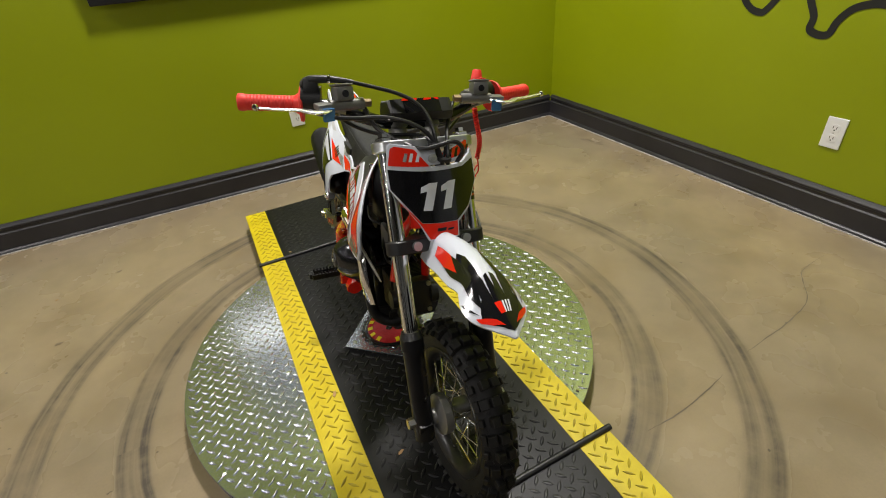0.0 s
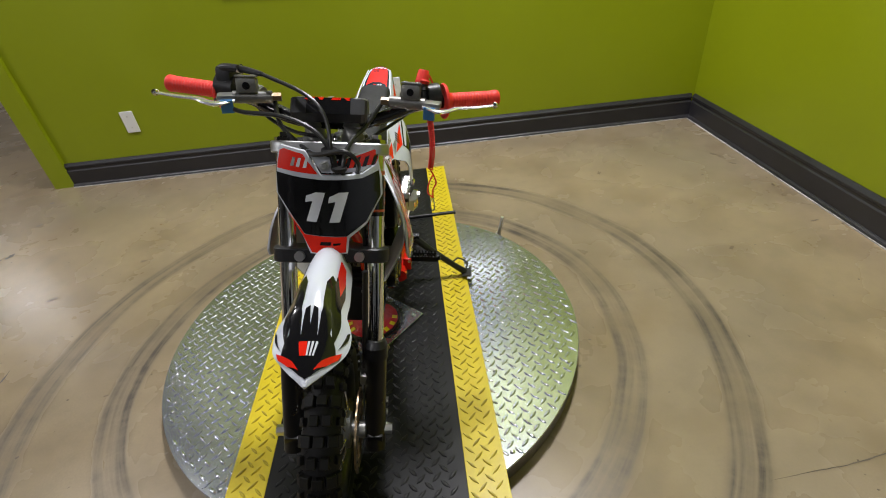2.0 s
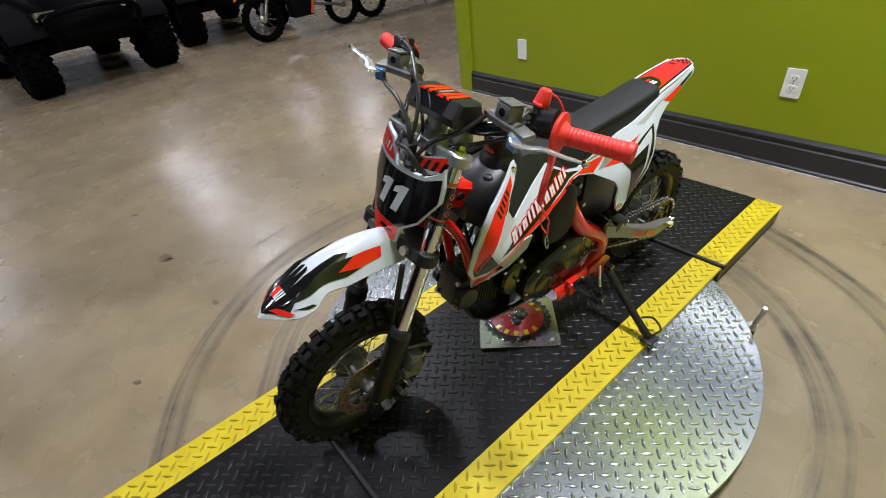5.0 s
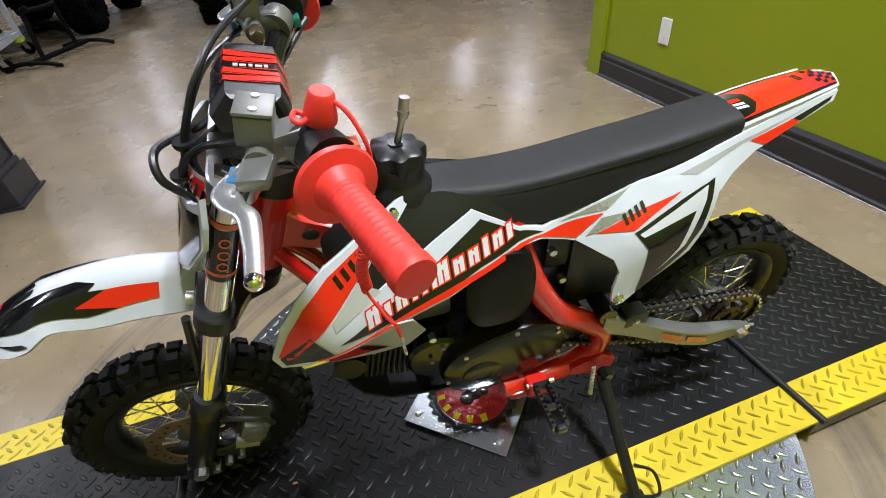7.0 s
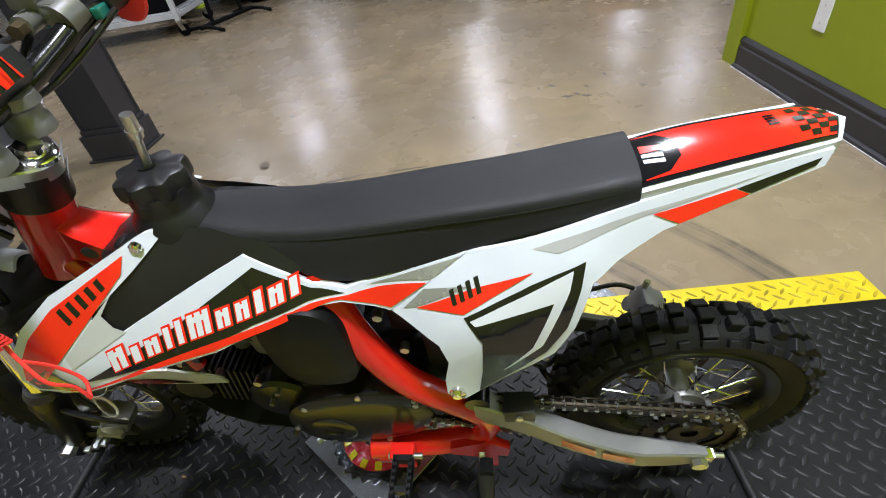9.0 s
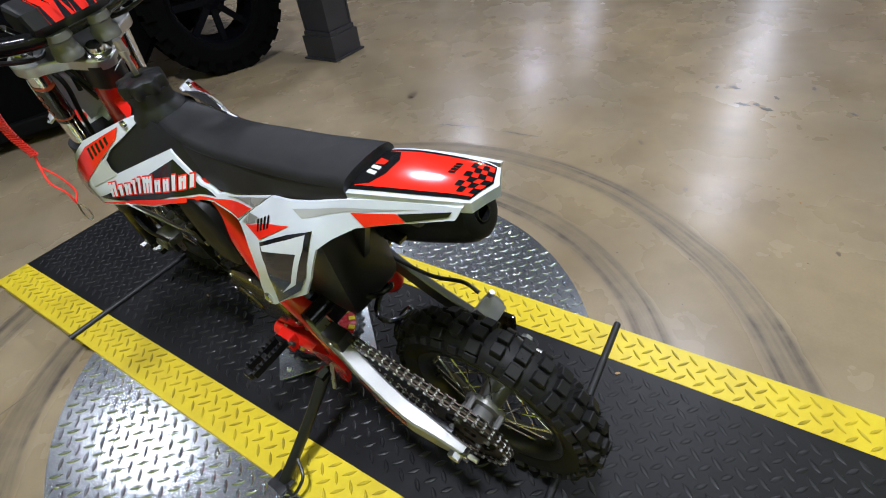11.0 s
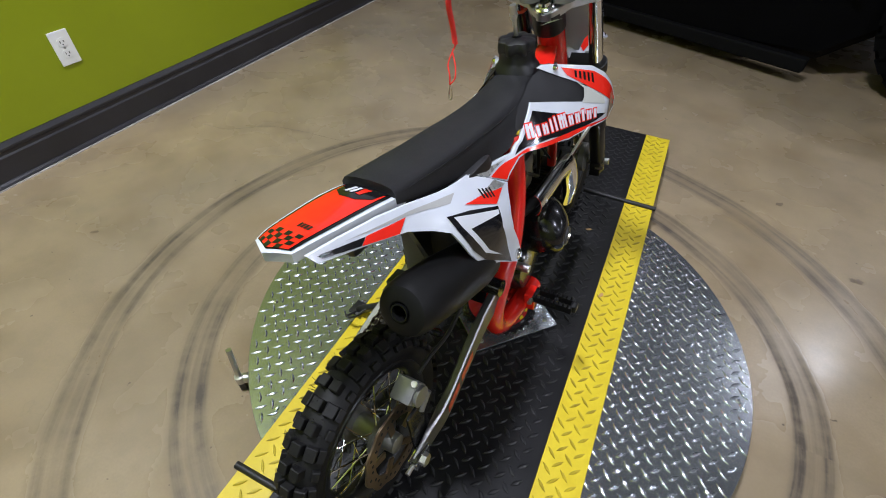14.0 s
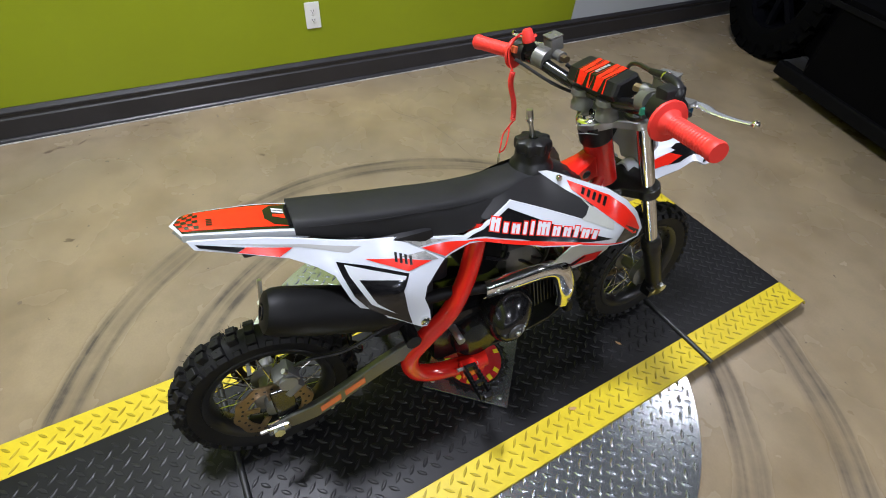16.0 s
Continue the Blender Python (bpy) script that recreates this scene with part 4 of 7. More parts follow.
EMB = pose(-.1475, -.020, .294, 0, -90, 0) @ pose(0, 0, 0, 6, 0, 0)
bp("emblem", lathe(bmesh.new(), [(.0001, .002), (.010, .002), (.011, .0035), (.016, .0035), (.019, .002), (.0200, 0), (.0200, -.004)], 28, EMB), M_DARKCAP, "dark grey cover disc", parent=eng)
bp("emblem_bolt", cyl(bmesh.new(), EMB @ Vector((0, 0, .001)), EMB @ Vector((0, 0, .006)), .0055, n=6), M_STEEL, parent=eng, smooth=False)
bp("lower_cover", lathe(bmesh.new(), [(.060, -.03), (.058, .012), (.050, .024), (.0001, .028)], 36, pose(-.066, .035, .235, 0, -90, 0)), M_ENG, parent=eng)
bp("starter_shaft", cyl(bmesh.new(), (-.06, .090, .279), (-.112, .090, .279), .0085, n=20), M_POLISH, parent=eng)
# cylinder with fins and head
cylm = pose(0, -.112, .262, 78, 0, 0)
bm = box(bmesh.new(), -.034, .034, -.034, .034, 0, .135, .008, cylm)
bp("cylinder", bm, M_FIN, "dark finned engine cylinder", parent=eng, smooth=False)
for k in range(9):
    bp("fin", box(bmesh.new(), -.046, .046, -.046, .046, .022 + k * .009, .0255 + k * .009, 0, cylm), M_FIN, parent=eng, smooth=False)
bm = box(bmesh.new(), -.044, .044, -.044, .044, .104, .142, .010, cylm)
cyl(bm, cylm @ Vector((-.04, .0, .125)), cylm @ Vector((-.056, .0, .125)), .022, n=20)
cyl(bm, cylm @ Vector((.04, .0, .125)), cylm @ Vector((.058, .0, .125)), .026, n=20)
bp("cylinder_head", bm, M_FIN, parent=eng)
for a, b in ((-.034, .034), (.034, .034), (-.034, -.034), (.034, -.034)):
    bp("head_bolt", cyl(bmesh.new(), cylm @ Vector((a, b, .138)), cylm @ Vector((a, b, .148)), .006, n=6), M_STEEL, parent=eng, smooth=False)
bp("skid_plate", loft([[(s * .062, y, z) for s, z in ((-1, z0), (-1, z0 + .006), (1, z0 + .006), (1, z0))] for y, z0 in ((-.245, .262), (-.225, .215), (-.18, .176), (-.10, .156), (.02, .150))]), M_TANK, "black skid plate", smooth=False)
# air filter, carburettor, intake
filt = bp("air_filter", loft([[(.02 + x, .004 + a * .054 * math.copysign(abs(math.cos(q)) ** .7, math.cos(q)) + .012 * math.sin(q) * 0, .428 + a * .078 * math.copysign(abs(math.sin(q)) ** .75, math.sin(q))) for q in [2 * math.pi * k / 32 for k in range(32)]]
                              for x, a in ((-.05, .8), (.03, .9), (.055, 1), (.068, .96), (.073, .85), (.074, .4))]), M_MUFFLER, "black rounded air filter box")
bp("carburettor", box(bmesh.new(), -.03, .03, -.125, -.055, .33, .41, .012), M_ALU, smooth=True)
bp("intake", tube(bmesh.new(), [(0, -.16, .33), (0, -.13, .365), (0, -.09, .372)], .015, 12), M_ALU)
bp("battery_box", box(bmesh.new(), -.045, .045, .09, .20, .40, .495, .012), M_TANK, "black plastic box under the seat")
for k in range(7):
    random.seed(40 + k)
    p = [Vector((random.uniform(-.045, .05), -.20 + .055 * j + random.uniform(-.02, .02), random.uniform(.34, .47))) for j in range(5)]
    bp("hose", tube(bmesh.new(), p, random.choice([.003, .0045, .0035]), 7, 5), M_CABLE)
for y, z, x in ((-.165, .395, .062), (-.15, .36, .066), (-.1, .345, .07), (-.128, .43, .06), (.09, .46, .055), (-.19, .34, .06), (.11, .40, .06)):
    bp("hose_clamp", cyl(bmesh.new(), (x, y, z), (x + .012, y, z), .006, n=6), M_STEEL, smooth=False)
bp("inner_guard", box(bmesh.new(), -.060, .056, .125, .262, .305, .548, .02), M_TANK, "black inner mud guard")
bm = sheet([(.20, .34), (.235, .335), (.275, .43), (.305, .50), (.31, .54), (.25, .54), (.22, .48)], lambda y, z: Vector((0.0, y, z)))
ex = bmesh.ops.extrude_face_region(bm, geom=bm.faces[:])
bmesh.ops.translate(bm, vec=(-.012, 0, 0), verts=[g for g in ex["geom"] if isinstance(g, bmesh.types.BMVert)])
bp("mud_flap", bm, M_TANK, smooth=False)

# exhaust
pipe = bp("exhaust_pipe", tube(bmesh.new(), [(-.02, -.225, .225), (-.05, -.225, .215), (-.088, -.205, .235), (-.095, -.178, .30), (-.092, -.145, .37), (-.09, -.09, .385), (-.086, .0, .384), (-.064, .09, .380), (-.060, .18, .385), (-.080, .25, .412)], .0135, 14), M_MUFFLER, "black exhaust pipe with a chrome heat shield")
shield_line = [(-.097, -.188, .262), (-.106, -.176, .315), (-.106, -.150, .374), (-.104, -.11, .393), (-.103, -.03, .393), (-.103, .038, .392)]
line = spline(shield_line, 8)
rings = []
for i, p in enumerate(line):
    t = (line[min(i + 1, len(line) - 1)] - line[max(i - 1, 0)]).normalized()
    side = Vector((-1, 0, 0))
    n2 = t.cross(side).normalized()
    side = n2.cross(t).normalized()
    rings.append([p + n2 * (.025 * math.sin(a)) + side * (.018 * math.cos(a) - .010) for a in [radians(-80 + 160 * q / 8) for q in range(9)]] + [p + n2 * (.0235 * math.sin(a)) + side * (.0165 * math.cos(a) - .010) for a in [radians(80 - 160 * q / 8) for q in range(9)]])
hs = bp("heat_shield", loft(rings), M_CHROME, "chrome slotted heat shield", parent=pipe)
for i in (10, 18, 26, 34):
    p = line[i]
    t = (line[i + 1] - line[i - 1]).normalized()
    n2 = t.cross(Vector((-1, 0, 0))).normalized()
    bp("slot", ball(bmesh.new(), p + Vector((-.0058, 0, 0)), .006, 10, (.25, 1.6, .7)), M_ENG, parent=hs)
for i in (4, 37):
    bp("bolt", ball(bmesh.new(), line[i] + Vector((-.0065, 0, 0)), .005, 10, (.7, 1, 1)), M_STEEL, parent=hs)
m0, m1 = Vector((-.080, .205, .402)), Vector((-.080, .436, .492))
ax = (m1 - m0).normalized()
mm = Matrix.Translation(m0) @ ax.to_track_quat("Z", "Y").to_matrix().to_4x4()
LN = (m1 - m0).length
muff = bp("muffler", lathe(bmesh.new(), [(.016, -.01), (.026, 0), (.036, .025), (.041, .06), (.0425, LN * .6), (.041, LN - .03), (.0385, LN - .012), (.034, LN - .003), (.027, LN), (.0155, LN + .001), (.0125, LN - .002), (.0115, LN - .03)], 36, mm), M_MUFFLER, "matt black muffler")
bp("outlet", lathe(bmesh.new(), [(.0122, LN - .03), (.0122, LN + .003), (.0106, LN + .003), (.0106, LN - .028)], 24, mm, True), M_ENG, parent=muff)
bp("bracket", box(bmesh.new(), -.09, -.02, .30, .33, .44, .445, 0), M_ENG, smooth=False)

# swing arm, chain, shock
REAR_X, REAR_Y, REAR_Z = .014, .474, .189          # the rear axle sits a little to the left
for sg in (1, -1):
    cl = [(.185, .292), (.24, .270), (.305, .240), (.375, .211), (.428, .198), (.487, .192)]
    pts = spline([(sg * x + REAR_X * min(1, (y - .185) / .15), y, z) for (y, z), x in zip(cl, (.088, .090, .096, .101, .101, .101))], 6)
    rings = []
    for i, p in enumerate(pts):
        f = i / (len(pts) - 1)
        hh = .019 - .003 * f if f < .86 else .016 - .06 * (f - .86)
        th = (.0135 if sg > 0 else .0075) - .006 * max(0, f - .7) / .3
        rings.append([p + Vector((dx, 0, dz)) for dx, dz in ((-th, -hh), (-th, hh), (-th + .003, hh + .002), (th - .003, hh + .002), (th, hh), (th, -hh))])
    # same metal both sides; the right arm's shade is in its colour
    arm = bp("swing_arm", loft(rings), M_ARM if sg > 0 else M_ARM_SHADED, "brushed aluminium swing arm" if sg > 0 else "aluminium swing arm, coloured darker for the dim room it mirrors", smooth=False)
    for y, z in ((.345, .207), (.368, .197)):
        bp("guide_bolt", cyl(bmesh.new(), (sg * .100 + REAR_X, y, z - .004), (sg * .100 + REAR_X, y, z - .012), .0050, n=6), M_STEEL, parent=arm, smooth=False)
    for a, b in ((.295, .338), (.347, .390)):
        bm = bmesh.new()
        o = [(a, curve([(.24, .270), (.305, .240), (.375, .211), (.428, .198)], a)), (b, curve([(.24, .270), (.305, .240), (.375, .211), (.428, .198)], b))]
        bm.faces.new([bm.verts.new((sg * (curve([(.24, .090), (.305, .096), (.375, .101), (.428, .101)], y) + (.0147 if sg > 0 else .0087)) + REAR_X * min(1, (y - .185) / .15), y, z + dz)) for (y, z), dz in ((o[0], -.009), (o[1], -.009), (o[1], .009), (o[0], .009))])
        bp("sticker", bm, M_ORANGE, parent=arm, smooth=False)
    bp("axle_block", box(bmesh.new(), REAR_X + sg * .102 - .008, REAR_X + sg * .102 + .008, .452, .494, .180, .202, .003), M_CHROME, parent=arm, smooth=False)
    bp("axle_nut", cyl(bmesh.new(), (REAR_X + sg * .106, REAR_Y, REAR_Z + .002), (REAR_X + sg * .118, REAR_Y, REAR_Z + .002), .011, n=6), M_STEEL, parent=arm, smooth=False)
    bp("adjuster", cyl(bmesh.new(), (REAR_X + sg * .102, .490, .191), (REAR_X + sg * .102, .508, .191), .004, n=8), M_STEEL, parent=arm)
bp("pivot_tube", cyl(bmesh.new(), (-.10, .19, .313), (.10, .19, .313), .016, n=16), M_ENG)
bp("shock_spring", tube(bmesh.new(), [(.0 + .026 * math.cos(a), .20 + .004 * a + .026 * math.sin(a) * .6, .44 - .0085 * a) for a in [k * .5 for k in range(50)]], .005, 8, 1, False), M_ENG, "black shock absorber spring")


def chain_loop(a, ra, b, rb, n=74):
    """Points round two sprockets (y, z), evenly spread."""
    a, b = Vector(a), Vector(b)
    d = b - a
    th = math.atan2(d.y, d.x)
    off = math.asin((rb - ra) / d.length)
    poly = []
    for k in range(25):
        q = th + math.pi / 2 + off + (math.pi - 2 * off) * k / 24
        poly.append(a + Vector((math.cos(q), math.sin(q))) * ra)
    for k in range(25):
        q = th - math.pi / 2 - off + (math.pi + 2 * off) * k / 24
        poly.append(b + Vector((math.cos(q), math.sin(q))) * rb)
    poly.append(poly[0])
    seg = [(q - p).length for p, q in zip(poly, poly[1:])]
    tot, out, i, s = sum(seg), [], 0, 0.0
    for k in range(n):
        want = tot * k / n
        while s + seg[i] < want:
            s += seg[i]
            i += 1
        out.append(poly[i].lerp(poly[i + 1], (want - s) / seg[i]))
    return out


CH = chain_loop((.115, .284), .027, (REAR_Y, REAR_Z), .066)
chain = bp("chain", tube(bmesh.new(), [(.084, p.x, p.y) for p in CH] + [(.084, CH[0].x, CH[0].y)], .0030, 6, 1, False), M_CHAIN, "oiled bronze roller chain")
bm = bmesh.new()
for i, p in enumerate(CH):
    q = CH[(i + 1) % len(CH)]
    d = (q - p)
    ang = math.degrees(math.atan2(d.y, d.x))
    w = .0045 if i % 2 else .0065
    c = (p + q) / 2
    for s in (1, -1):
        box(bm, -.0008, .0008, -.0078, .0078, -.0055, .0055, 0, Matrix.Translation((.084 + s * w, c.x, c.y)) @ pose(0, 0, 0, ang, 0, 0))
bp("link", bm, M_CHAIN, parent=chain, smooth=False)
bm = bmesh.new()
for p in CH:
    cyl(bm, (.084 - .0090, p.x, p.y), (.084 + .0090, p.x, p.y), .0030, n=6)
bp("link_pin", bm, M_STEEL, parent=chain, smooth=False)
bp("sprocket_cover", lathe(bmesh.new(), [(.052, -.020), (.052, .010), (.046, .018), (.0001, .020)], 30, pose(.068, .118, .282, 0, 90, 0)), M_ENG, "black sprocket cover")
bp("chain_guide", box(bmesh.new(), .078, .108, .222, .262, .278, .308, .004), M_TANK)
bp("guide_bolt", cyl(bmesh.new(), (.108, .242, .294), (.111, .242, .294), .0045, n=8), M_STEEL)
bp("chain_slider", box(bmesh.new(), .086, .100, .385, .445, .152, .174, .004), M_TANK)

# ---- wheels ----
def ring_plate(bm, r_out, r_in, x0, x1, n=72, wave=0.0, waves=10):
    rows = []
    for x in (x0, x1):
        rows.append(([bm.verts.new((x, (r_out + wave * math.cos(waves * 2 * math.pi * q / n)) * math.cos(2 * math.pi * q / n), (r_out + wave * math.cos(waves * 2 * math.pi * q / n)) * math.sin(2 * math.pi * q / n))) for q in range(n)],
                     [bm.verts.new((x, r_in * math.cos(2 * math.pi * q / n), r_in * math.sin(2 * math.pi * q / n))) for q in range(n)]))
    (o0, i0), (o1, i1) = rows
    for q in range(n):
        k = (q + 1) % n
        bm.faces.new((o0[q], o0[k], i0[k], i0[q]))
        bm.faces.new((o1[q], i1[q], i1[k], o1[k]))
        bm.faces.new((o0[q], o1[q], o1[k], o0[k]))
        bm.faces.new((i0[q], i0[k], i1[k], i1[q]))
    return bm


def wheel(name, y, R, half, rim_r, label, front, x=0.0, z=None):
    z = R if z is None else z
    C = pose(x, y, z)
    LAY = C @ pose(0, 0, 0, 0, 90, 0)
    ctr = Matrix.Translation((x, y, z))
    hub = bp(name, lathe(bmesh.new(), [(.012, -.062), (.016, -.06), (.018, -.034), (.034, -.032), (.036, -.024), (.022, -.019), (.021, .019), (.036, .024), (.034, .032), (.018, .034), (.016, .06), (.012, .062)], 28, LAY), M_ALU, label)
    if front:
        hub.matrix_basis = STEER
    # tyre with knobs
    rb = R - .010
    prof = [(rim_r - .004, -half * .62), (rim_r + .004, -half * .72), (rim_r + .016, -half * .95), (rim_r + .030, -half), (rb - .014, -half * .88), (rb - .004, -half * .55), (rb, 0),
            (rb - .004, half * .55), (rb - .014, half * .88), (rim_r + .030, half), (rim_r + .016, half * .95), (rim_r + .004, half * .72), (rim_r - .004, half * .62), (rim_r - .004, 0)]
    tyre = bp("tyre", lathe(bmesh.new(), prof, 72, LAY, True), M_TYRE, "black knobby off-road tyre", parent=hub)
    shapes = {}

    def knob(w, d, lo, hi, m):
        key = (w, d, lo, hi)
        if key not in shapes:
            kb = box(bmesh.new(), -w, w, -d, d, lo, hi, .0012, None, 1)
            shapes[key] = bpy.data.meshes.new("knob")
            kb.to_mesh(shapes[key])
            kb.free()
            shapes[key].materials.append(M_TYRE)
        o = new("knob", shapes[key])
        o.parent, o.matrix_basis = hub, m

    n = 38 if R > .19 else 36
    for k in range(n):
        a = 360 * k / n
        base = C @ pose(0, 0, 0, a, 0, 0)
        if k % 2:
            for x in (-.0105, .0105):
                knob(.0075, .0085, -.006, .010, base @ pose(x, 0, rb))
        else:
            knob(.0085, .0085, -.006, .010, base @ pose(0, 0, rb))
            for s in (1, -1):
                knob(.0085, .0095, -.006, .0085, base @ pose(s * half * .60, 0, rb - .005, 0, s * 24, 0))
        for s in (1, -1):
            knob(.0055, .007 if k % 2 else .0095, -.006, .0070, base @ pose(s * half * .90, 0, rb - .0145, 0, s * 52, 0))
    bm = bmesh.new()
    random.seed(7)
    for k in range(230):
        a = random.uniform(0, 360)
        x = random.choice((-1, 1)) * random.uniform(.0, half * .95)
        rr = R - .002 if abs(x) < half * .4 else R - .004 - .6 * (abs(x) - half * .4)
        base = C @ pose(0, 0, 0, a, 0, 0)
        p = base @ Vector((x, 0, rr - .006))
        q = base @ Vector((x * 1.12, random.uniform(-.003, .003), rr + random.uniform(.003, .008)))
        cyl(bm, p, q, .0006, .0003, n=3, caps=False)
    tagged(bp("rubber_hair", bm, M_TYRE, parent=hub, smooth=False), kind="stuff")
    bp("rim", lathe(bmesh.new(), [(rim_r + .004, -.026), (rim_r + .006, -.023), (rim_r - .004, -.019), (rim_r - .012, -.010), (rim_r - .014, 0), (rim_r - .012, .010), (rim_r - .004, .019), (rim_r + .006, .023), (rim_r + .004, .026), (rim_r - .006, .024),
                            (rim_r - .017, .012), (rim_r - .018, 0), (rim_r - .017, -.012), (rim_r - .006, -.024)], 72, LAY, True), M_RIM, "black painted rim", parent=hub)
    for side in (1, -1):
        for lean in (1, -1):
            sb = cyl(bmesh.new(), (side * .026, 0, .032), (side * .004, lean * .052, rim_r - .022), .0014, n=6)
            me = bpy.data.meshes.new("spoke")
            cyl(sb, (side * .0045, lean * .0505, rim_r - .030), (side * .003, lean * .053, rim_r - .016), .0026, n=6)
            sb.to_mesh(me)
            sb.free()
            me.materials.append(M_CHROME)
            for k in range(8):
                o = new("spoke", me)
                o.parent = hub
                o.matrix_basis = ctr @ pose(0, 0, 0, k * 45 + (0 if lean > 0 else 16) + (0 if side > 0 else 22), 0, 0)
    return hub, ctr


fw, fc = wheel("front_wheel", -.507, .189, .031, .130, "front wheel with chrome spokes and knobby tyre", True)
rw, rc = wheel("rear_wheel", REAR_Y, .1855, .031, .126, "rear wheel with chrome spokes and knobby tyre", False, REAR_X, REAR_Z)


def brake_disc(parent, x, ctr, r):
    bm = ring_plate(bmesh.new(), r, r * .70, x - .0018, x + .0018, 80, .0022, 10)
    for k in range(5):
        box(bm, x - .0018, x + .0018, -.006, .006, .028, r * .72, 0, pose(0, 0, 0, 72 * k, 0, 0))
    bmesh.ops.transform(bm, matrix=ctr, verts=bm.verts[:])
    d = bp("brake_disc", bm, M_BRONZE, "bronze wave brake disc", parent=parent, smooth=False)
    bm = bmesh.new()
    for k in range(30):
        a = 2 * math.pi * k / 30
        rr = r * (.80 if k % 3 else .90)
        cyl(bm, (x - .0023, rr * math.cos(a), rr * math.sin(a)), (x + .0023, rr * math.cos(a), rr * math.sin(a)), .0028, n=7)
    bmesh.ops.transform(bm, matrix=ctr, verts=bm.verts[:])
    bp("hole", bm, M_BLACKROD, parent=d, smooth=False)
    return d


brake_disc(fw, .047, fc, .078)
brake_disc(rw, -.055, rc, .076)
bm = ring_plate(bmesh.new(), .064, .046, .068, .072, 74, .0035, 37)
for k in range(4):
    box(bm, .068, .072, -.007, .007, .02, .047, 0, pose(0, 0, 0, 90 * k + 20, 0, 0))
ring_plate(bm, .028, .012, .068, .072, 30)
bmesh.ops.transform(bm, matrix=rc, verts=bm.verts[:])
bp("sprocket", bm, M_CHAIN, "dark steel rear sprocket", parent=rw, smooth=False)
for k in range(4):
    a = radians(90 * k + 20)
    bp("sprocket_bolt", cyl(bmesh.new(), rc @ Vector((.03, .036 * math.cos(a), .036 * math.sin(a))), rc @ Vector((.077, .036 * math.cos(a), .036 * math.sin(a))), .005, n=6), M_ALU, parent=rw, smooth=False)
bp("hub_drum", lathe(bmesh.new(), [(.018, .024), (.021, .03), (.021, .062), (.017, .066)], 28, rc @ pose(0, 0, 0, 0, 90, 0)), M_ALU, parent=rw)
bp("hub_cover", lathe(bmesh.new(), [(.036, -.026), (.042, -.03), (.042, -.046), (.03, -.052), (.016, -.054)], 28, fc @ pose(0, 0, 0, 0, 90, 0)), M_ALU, parent=fw)


def calliper(parent, m, name="brake_calliper"):
    bm = box(bmesh.new(), -.026, .026, -.026, .026, -.022, .022, .006, m)
    cyl(bm, m @ Vector((-.02, -.015, -.03)), m @ Vector((-.02, .03, -.035)), .012, n=14)
    cyl(bm, m @ Vector((-.034, .0, -.004)), m @ Vector((-.024, .0, -.004)), .017, n=18)
    c = bp(name, bm, M_CAST, "cast grey brake calliper", parent=parent)
    bp("bleed_bolt", cyl(bmesh.new(), m @ Vector((-.02, -.018, .02)), m @ Vector((-.024, -.020, .034)), .005, n=8), M_STEEL, parent=c)
    return c


c = calliper(None, pose(-.058, .434, .300, -30, 0, 0) @ Matrix.Diagonal((.7, .72, .8, 1)))
bp("brake_hose", tube(bmesh.new(), [(-.068, .415, .325), (-.070, .385, .332), (-.066, .32, .318), (-.060, .24, .335), (-.058, .18, .345)], .0035, 8), M_CABLE)
bp("calliper_bracket", box(bmesh.new(), -.080, -.074, .430, .470, .192, .285, .004), M_ENG, smooth=False)

# ---- front end: fork, plate, fender, bars (built straight, then steered) ----
AX = Vector((0, .220, .494)).normalized()          # along the fork, upwards: rear and up


def fork_pt(x, z):
    """The fork's centre line at height z."""
    return Vector((x, -.504 + (z - .186) * .220 / .494, z))


